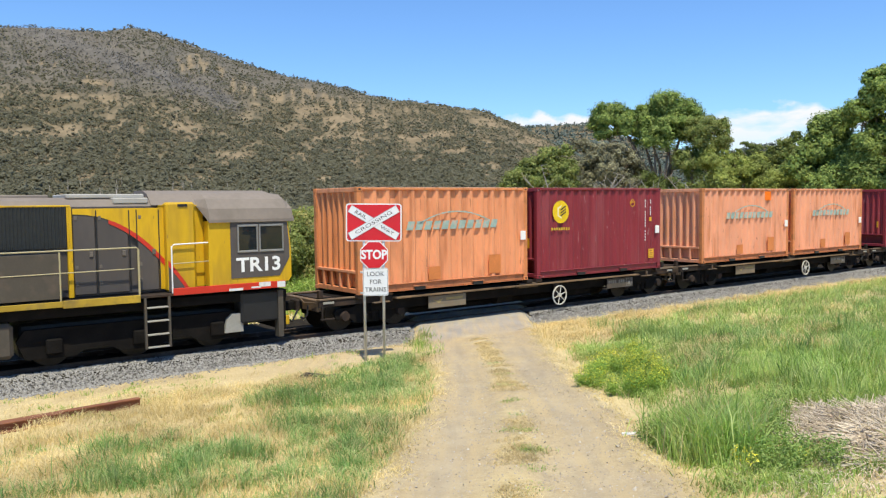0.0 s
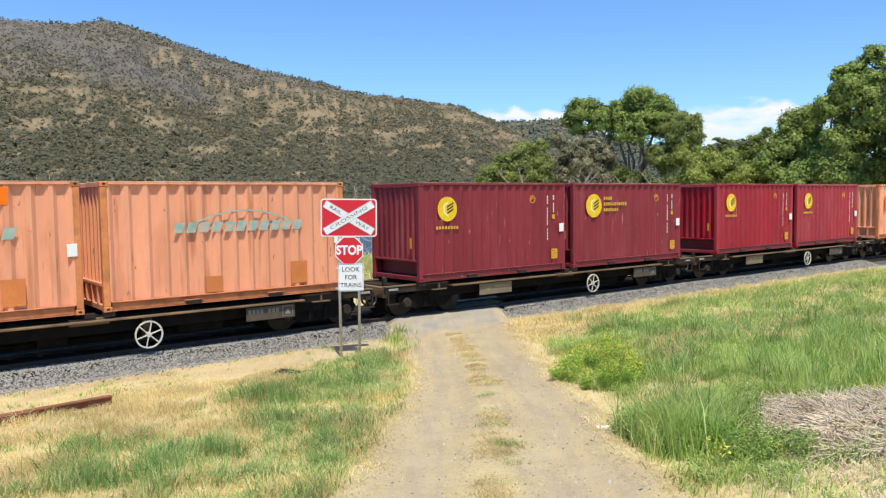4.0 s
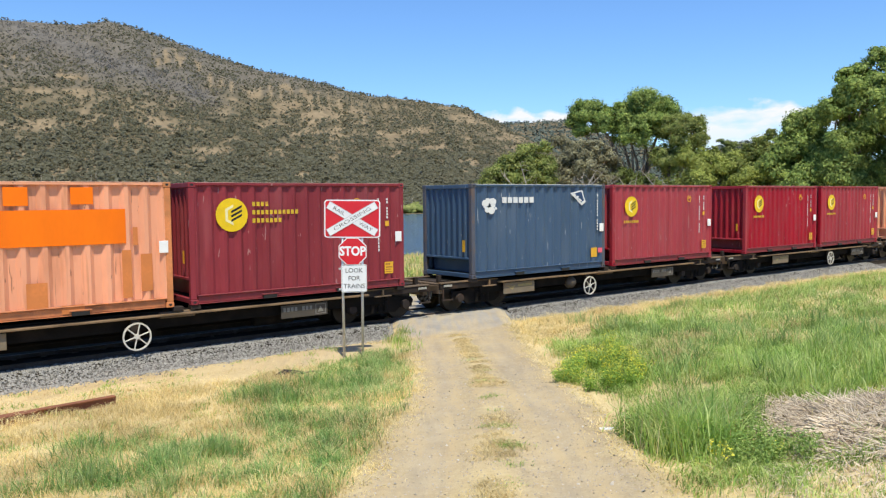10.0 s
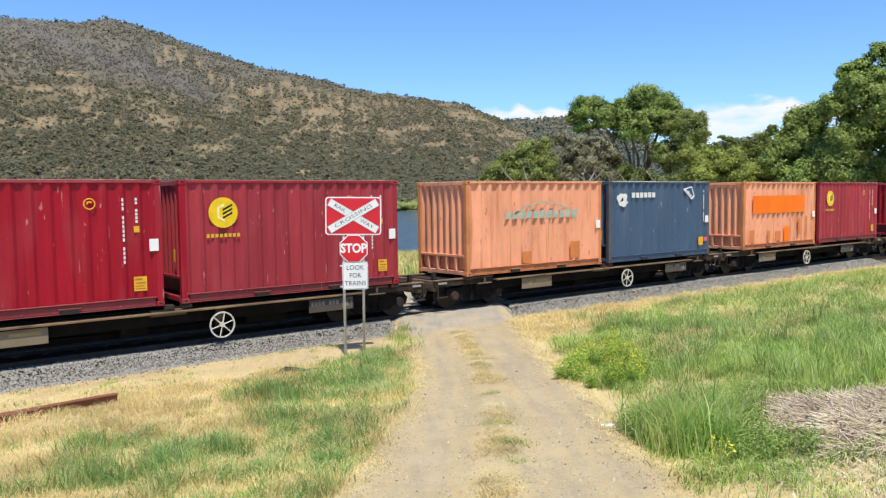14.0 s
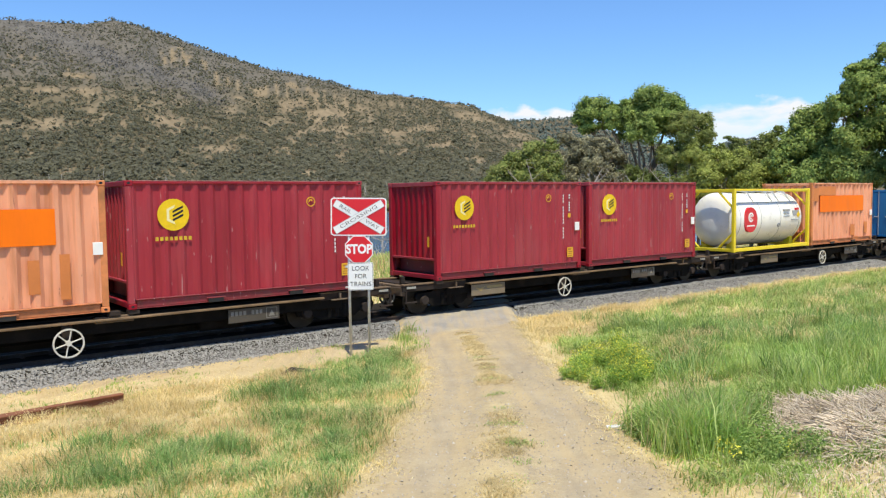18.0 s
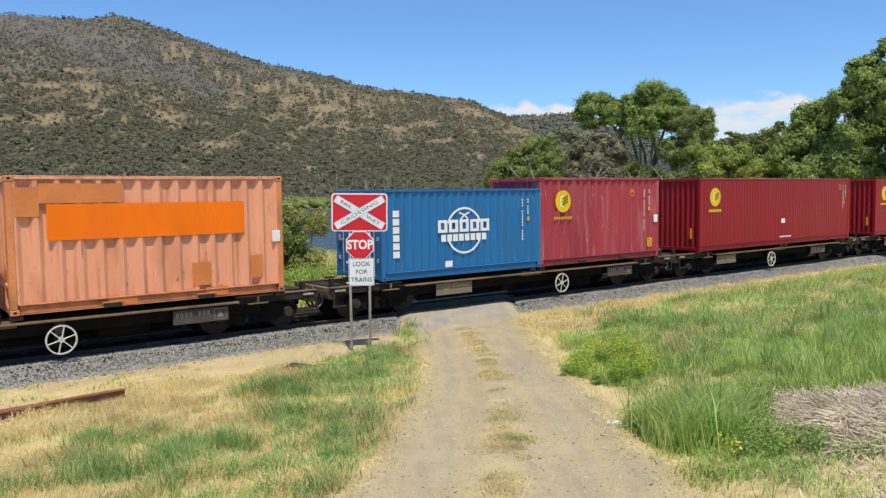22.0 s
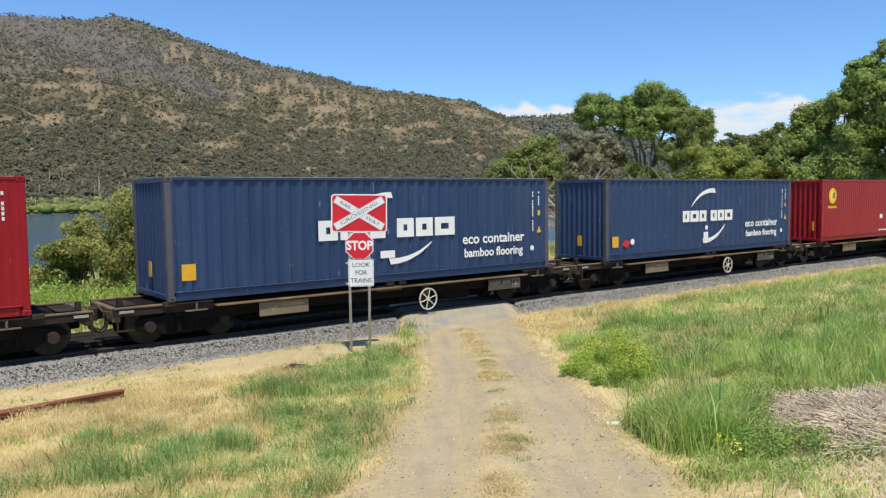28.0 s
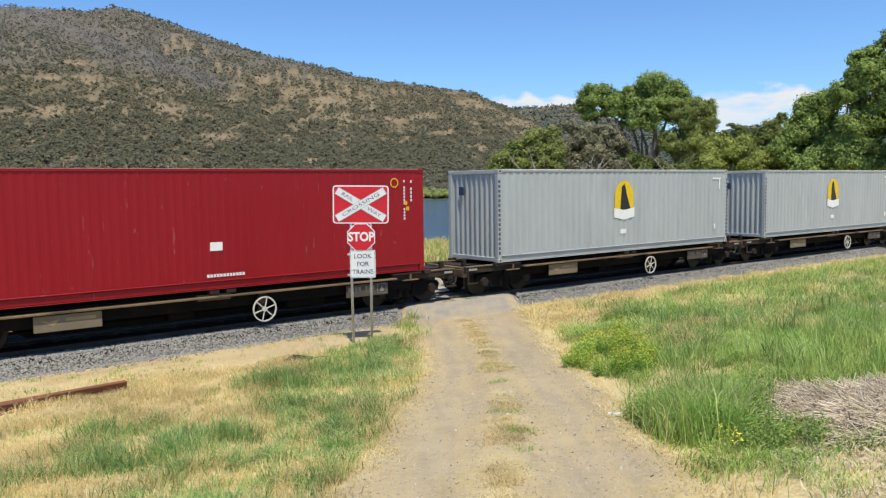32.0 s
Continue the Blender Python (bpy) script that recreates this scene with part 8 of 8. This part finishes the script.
# rushes and tall grass down to the near shore
n = 3600
a_, d_ = np.radians(g.uniform(-30, 12, n)), g.uniform(40, 106, n)
x, y = d_ * np.sin(a_), d_ * np.cos(a_)
x, y = keep(x, y, (beside_track(x, y)[0] < -9) & (land_height(x, y) > WATER - 0.1))
half = len(x) // 2
for nm, lo, hi, mt, lab in (("shore_grass", 0, half, GRASS, "tall green grass down to the near shore"), ("shore_rushes", half, len(x), STRAW, "dry yellow rushes down to the near shore")):
    tagged(new(nm, big_mesh(nm, *blades(ground_points(*tufts(x[lo:hi], y[lo:hi], 8, 0.45, g)), 1.0, 0.07, 0.6, g), mt)), lab, "grass", kind="stuff")

# flowering weed beside the road
fw = thing("flowering_weed", "bushy yellow-flowered weed at the road's edge", "wild flower", at=pose(2.55, 10.7, 0))
zf = lambda x, y: float(land_height(np.array([2.55 + x]), np.array([10.7 + y]))[0])
spec = [(dx, dy, zf(dx, dy) + 0.16 + 0.04 * math.sin(9 * dx + 5 * dy), 0.20 + 0.06 * math.sin(7 * dx - 4 * dy)) for dx, dy in ((-0.45, 0.45), (-0.2, 0.1), (0.05, -0.05), (0.35, 0.1), (0.55, 0.35), (0.2, 0.5), (-0.25, 0.9), (0.45, 0.8), (0.1, 1.2), (0.65, 1.3), (0.3, 1.7), (0.0, 2.0), (0.6, 2.2), (0.3, 2.7), (0.8, 3.0))]
c, r = lobes(np.random.default_rng(71), spec, per=8)
part("foliage", big_mesh("foliage", *leaf_cloud(c, r, 24000, 0.0145, np.random.default_rng(72), 0.2, 1.0), WEED), None, fw)
part("blossom", big_mesh("blossom", *leaf_cloud([(a, b, z + 0.13) for a, b, z in c], r, 3000, 0.011, np.random.default_rng(73), 0.8), FLOWER), None, fw, "small yellow flowers")
fl = thing("yellow_flowers", "few yellow flowers in the tussock", "wild flower", at=pose(2.45, 6.35, 0))
zc = float(land_height(np.array([2.45]), np.array([6.35]))[0])
part("blossom", big_mesh("blossom", *leaf_cloud([(0, 0, zc + 0.28), (0.12, 0.1, zc + 0.2), (0.55, 0.1, zc + 0.25)], [0.09, 0.07, 0.05], 60, 0.016, np.random.default_rng(74)), FLOWER), None, fl)

# heap of bleached dead stalks on the bank
n = 6500
ha, hr = g.uniform(0, 2 * math.pi, n), np.sqrt(g.random(n))
hr = hr * (1 + 0.22 * np.sin(3 * ha + 1) + 0.15 * np.sin(7 * ha))
hx, hy = 4.35 + 1.2 * hr * np.cos(ha), 7.0 + 1.3 * hr * np.sin(ha)
hz = land_height(hx, hy) + 0.015 + 0.20 * np.clip(1 - hr, 0, 1) * g.random(n) * (0.7 + 0.4 * lumps(hx, hy, 0.3, 2))
ha, hl = g.normal(0.45, 0.9, n), g.uniform(0.05, 0.30, n)
hd = np.stack([np.cos(ha) * hl, np.sin(ha) * hl, g.normal(0, 0.05, n)], -1)
hp = np.stack([hx, hy, hz], -1)
hs = np.stack([-np.sin(ha), np.cos(ha), 0 * ha], -1) * g.uniform(0.002, 0.006, n)[:, None]
hu = np.array([0, 0, 0.007])
hv = np.stack([hp - hd - hs, hp - hd + hs, hp - hd + hu, hp + hd - hs, hp + hd + hs, hp + hd + hu], 1).reshape(-1, 3)
hf = (np.array([(0, 1, 4, 3), (1, 2, 5, 4), (2, 0, 3, 5)])[None] + 6 * np.arange(n)[:, None, None]).reshape(-1, 4)
tagged(new("straw_heap", big_mesh("straw_heap", hv, hf, PALE)), "heap of bleached dead stalks on the bank", "straw heap", kind="stuff")


# ---- trees on the far hills and the shore ----
def ico():
    t = (1 + 5 ** 0.5) / 2
    v = np.array([(-1, t, 0), (1, t, 0), (-1, -t, 0), (1, -t, 0), (0, -1, t), (0, 1, t), (0, -1, -t), (0, 1, -t), (t, 0, -1), (t, 0, 1), (-t, 0, -1), (-t, 0, 1)]) / 1.9
    f = np.array([(0, 11, 5), (0, 5, 1), (0, 1, 7), (0, 7, 10), (0, 10, 11), (1, 5, 9), (5, 11, 4), (11, 10, 2), (10, 7, 6), (7, 1, 8), (3, 9, 4), (3, 4, 2), (3, 2, 6), (3, 6, 8), (3, 8, 9), (4, 9, 5), (2, 4, 11), (6, 2, 10), (8, 6, 7), (9, 8, 1)])
    return v, f


def clumps(p, w, h, rng):
    """Rough leafy lumps, one island each, standing on the points."""
    v, f = ico()
    n, m = len(p), len(v)
    k = rng.uniform(0.55, 1.35, (n, m, 1))
    q = v[None] * k * np.stack([w, w, h], -1)[:, None, :] * 0.5
    q[..., 2] += h[:, None] * 0.5
    return (q + p[:, None, :]).reshape(-1, 3), (f[None] + m * np.arange(n)[:, None, None]).reshape(-1, 3)


def sprays(p, w, h, rng, per=10):
    """Soft far-off trees: leafy sprays spread over a low dome at each point."""
    n = len(p) * per
    at, w, h = np.repeat(p, per, 0), np.repeat(w, per), np.repeat(h, per)
    d = rng.normal(0, 1, (n, 3))
    d /= np.linalg.norm(d, axis=1)[:, None]
    d[:, 2] = np.abs(d[:, 2]) - 0.15
    c = at + d * np.stack([w * 0.5, w * 0.5, h * 0.6], -1) * rng.uniform(0.5, 1.0, (n, 1))
    c[:, 2] += 0.36 * h
    nrm = 0.8 * d + rng.normal(0, 0.35, (n, 3)) + np.array([0, -0.2, 0.7])
    nrm /= np.linalg.norm(nrm, axis=1)[:, None]
    t = np.cross(nrm, rng.normal(0, 1, (n, 3)))
    t /= np.linalg.norm(t, axis=1)[:, None] + 1e-9
    b = np.cross(nrm, t)
    k = (w * rng.uniform(0.19, 0.38, n))[:, None]
    v = np.stack([c - t * k, c + t * k * 0.7 + b * k * 0.8, c + t * k * 0.6 - b * k * 0.8], 1)
    return v.reshape(-1, 3), np.arange(3 * n).reshape(-1, 3)


RIDGE_TREE = material("far_ridge_woods", (0.085, 0.108, 0.092), 0.9, 0, 0.2, 0.004, island=(0.115, 0.138, 0.118), island_amount=0.9, bump=0, spec=0.1)
hg = np.random.default_rng(23)


def hill_points(n, t0, t1, r0, r1):
    th = hg.uniform(t0, t1, n)
    r = r0 * (r1 / r0) ** hg.random(n)
    return np.radians(th), r


th, r = hill_points(80000, -33, 18, 436, 1540)
x, y = r * np.sin(th), r * np.cos(th)
z = land_height(x, y)
el = np.degrees(np.arctan2(z - 3.4, r))
deg = np.degrees(th)
patchy = 0.8 * lumps(x, y, 38, 1) + 0.8 * lumps(x, y, 13, 2) + 0.5 * lumps(x, y, 6, 3)
thin = smooth(0.22, 0.55, clearing(deg, el) + 0.30 * lumps(x, y, 14, 3) + 0.16 * lumps(x, y, 5, 9) + small_glades(x, y) * glade_band(el) + outcrops(deg, el))
high = high_slope(x, y, el, deg)
ok = hg.random(len(x)) < np.clip(0.80 - 0.13 * smooth(2.4, 3.8, el) * (1 - smooth(7.0, 8.5, el)) + 0.48 * patchy - 0.25 * outcrops(deg, el), 0.08, 1) * (1 - 0.78 * thin)
bare = ok & (hg.random(len(x)) < high * 0.93)
leafy = ok & ~bare
p = np.stack([x, y, z - 0.3], -1)
sz = hg.uniform(0.55, 1.25, len(x)) * np.where(hg.random(len(x)) < 0.18, 1.6, 1.0)
size = 3.1 + 0.0003 * r - 0.5 * smooth(5.5, 8.5, el)
tagged(new("hillside_scrub", big_mesh("hillside_scrub", *sprays(p[leafy], (size * sz)[leafy], (size * 0.95 * sz)[leafy], hg), HILL_TREE)), "olive-green scrub and trees over the hillside", "woods", kind="stuff")
tagged(new("bare_hill_trees", big_mesh("bare_hill_trees", *sprays(p[bare], (2.2 * sz)[bare], (2.6 * sz)[bare], hg, 9), BARE_TREE)), "thin grey-brown trees on the upper hillside", "woods", kind="stuff")
# trees standing out on the crest
ct = hg.uniform(-34, 9, 520)
ct = ct[lumps(ct, ct * 0, 0.8, 2) + 0.5 * lumps(ct, ct * 0, 0.2, 6) > -0.15]
cr = 1450 + hg.normal(0, 22, len(ct))
x, y = cr * np.sin(np.radians(ct)), cr * np.cos(np.radians(ct))
cs = hg.uniform(0.6, 1.35, len(ct))
tagged(new("crest_trees", big_mesh("crest_trees", *sprays(np.stack([x, y, land_height(x, y) - 0.5], -1), 4.8 * cs, 6.4 * cs, hg, 10), HILL_TREE)), "dark trees standing along the crest", "woods", kind="stuff")
# woods along the crest and on the far ridge
th, r = hill_points(9000, 2, 36, 1500, 3350)
x, y = r * np.sin(th), r * np.cos(th)
p = np.stack([x, y, land_height(x, y) - 0.5], -1)
sz = hg.uniform(0.8, 1.5, len(x))
tagged(new("ridge_woods", big_mesh("ridge_woods", *sprays(p, 13 * sz, 9 * sz, hg, 6), RIDGE_TREE)), "dark woods on the far ridge", "woods", kind="stuff")
# scrub at the foot of the hill, by the water
th, r = hill_points(2600, -37, 12, 410, 470)
x, y = r * np.sin(th), r * np.cos(th)
z = land_height(x, y)
okk = z > WATER + 0.15
p = np.stack([x, y, z - 0.2], -1)[okk]
sz = hg.uniform(0.6, 1.6, len(p))
tagged(new("shore_scrub", big_mesh("shore_scrub", *clumps(p, 4.2 * sz, 2.8 * sz, hg), OLIVE_LEAF)), "pale green scrub and reeds along the far shore", "scrub", kind="stuff")
# pale dead trunks among the scrub
n = 150
th, r = hill_points(n, -34, 8, 436, 560)
th = th + np.radians(1.6 * np.sin(th * 40))
x, y = r * np.sin(th), r * np.cos(th)
z = land_height(x, y)
hh = hg.uniform(4, 8, n)
w = 0.13
b = np.array([(-w, -w), (w, -w), (w, w), (-w, w)])
lo = np.stack([np.stack([x + a, y + c, z - 0.2], -1) for a, c in b], 1)
lean = hg.normal(0, 0.08, (n, 2)) * hh[:, None]
hi = np.stack([np.stack([x + lean[:, 0] + a * 0.4, y + lean[:, 1] + c * 0.4, z + hh], -1) for a, c in b], 1)
v = np.concatenate([lo, hi], 1).reshape(-1, 3)
f = (np.array([(0, 1, 5, 4), (1, 2, 6, 5), (2, 3, 7, 6), (3, 0, 4, 7), (4, 5, 6, 7)])[None] + 8 * np.arange(n)[:, None, None]).reshape(-1, 4)
tagged(new("dead_hill_trunks", big_mesh("dead_hill_trunks", v, f, DEAD)), "pale dead trunks standing in the hillside scrub", "dead trees", kind="stuff")


# ---- small things on the ground ----
RUSTY = material("rusty_scrap_steel", (0.25, 0.10, 0.05), 0.8, 0.2, 0.3, 4, (0.28, 0.12, 0.06), 0.5, 5, 0.3, 40)
CHAR = material("charred_wood", (0.035, 0.026, 0.021), 0.9, 0, 0.3, 6)


def scrap_beam(x0, y0, x1, y1, h, label):
    a, b = Vector((x0, y0)), Vector((x1, y1))
    L = (b - a).length
    turn = math.degrees(math.atan2(y1 - y0, x1 - x0))
    z0, z1 = (float(land_height(np.array([p.x]), np.array([p.y]))[0]) for p in (a, b))
    ob = thing("scrap_beam", label, "scrap metal", "rusty beams", at=pose(x0, y0, (z0 + z1) / 2 + 0.015, 0, -math.degrees(math.atan2(z1 - z0, L)), turn))
    part("web", Shape().box(0, L, -0.01, 0.01, 0, h, 0.003), RUSTY, ob)
    part("lower_flange", Shape().box(0, L, -0.10, 0.10, -0.012, 0.014, 0.004), RUSTY, ob)
    part("upper_flange", Shape().box(0.02, L - 0.01, -0.055, 0.055, h - 0.01, h + 0.014, 0.004), RUSTY, ob)
    return ob


scrap_beam(-6.55, 11.15, -5.02, 12.72, 0.135, "rusty steel beam lying in dry grass")
scrap_beam(-7.6, 9.9, -5.75, 11.62, 0.12, "second rusty beam lying end to end with another")
log = thing("charred_branch", "short charred piece of wood on dry ground", "wood", at=pose(-2.55, 14.6, float(land_height(np.array([-2.55]), np.array([14.6]))[0]) + 0.01, 0, 0, 12))
part("wood", Shape().tube([(-0.22, 0, 0.0), (-0.05, 0.02, 0.05), (0.12, 0.0, 0.04), (0.3, 0.03, 0.06)], [0.06, 0.10, 0.085, 0.03], 8), CHAR, log)
part("twig", Shape().tube([(0.1, 0, 0.04), (0.45, 0.05, 0.07), (0.7, 0.06, 0.06)], [0.02, 0.015, 0.006], 6), BARK, log)
PEBBLE = material("pale_road_stones", (0.46, 0.40, 0.32), 0.9, 0, 0.2, 8, island=(0.29, 0.25, 0.195), island_amount=1.0)


def on_lane(count):
    y = 4.5 + 18 * rng.random(count) ** 1.4
    x = road_middle(y) + road_half(y) * rng.uniform(-1.15, 1.15, count)
    return np.stack([x, y, land_height(x, y) + 0.001], -1)


def few_on_lane(count):
    y = 4.6 + 9 * rng.random(count)
    x = road_middle(y) + road_half(y) * rng.uniform(-1.1, 1.1, count)
    return np.stack([x, y, land_height(x, y) + 0.004], -1)


CHIP = material("pale_stone_chips", (0.54, 0.48, 0.39), 0.9, 0, 0.2, 8, island=(0.40, 0.36, 0.3), island_amount=0.9)
tagged(new("stone_chips", big_mesh("stone_chips", *stones(170, few_on_lane, 0.021, rng), CHIP)), "scattered pale stone chips on the road", "stones", kind="stuff")
tagged(new("road_gravel", big_mesh("road_gravel", *stones(9500, on_lane, 0.012, rng), PEBBLE)), "loose pale stones on the gravel road", "gravel", kind="stuff")
chip = thing("white_stone", "flat white stone at the road's edge", "stone", at=pose(1.92, 8.06, float(land_height(np.array([1.92]), np.array([8.06]))[0]), 0, 0, 15))
part("stone", Shape().prism([(-0.09, -0.03), (0.02, -0.05), (0.09, -0.01), (0.05, 0.03), (-0.06, 0.04)], "z", -0.02, 0.012), OLD_WHITE, chip)


# ---- what moves: the train gathers speed towards the left ----
def motions():
    for ob, s, z in MOVING:
        walk(ob, [(t, rail_pose(s - run(t), 0, z)) for t in range(0, 33)])
    roll = [(k * 0.08, pose(0, 0, 0, 0, -math.degrees(run(k * 0.08) / 0.415), 0)) for k in range(401)]
    walk(WHEELSETS[0], roll)
    lead = WHEELSETS[0].animation_data
    for w in WHEELSETS[1:]:
        w.rotation_mode = "QUATERNION"
        w.animation_data_create()
        w.animation_data.action, w.animation_data.action_slot = lead.action, lead.action_slot


motions()
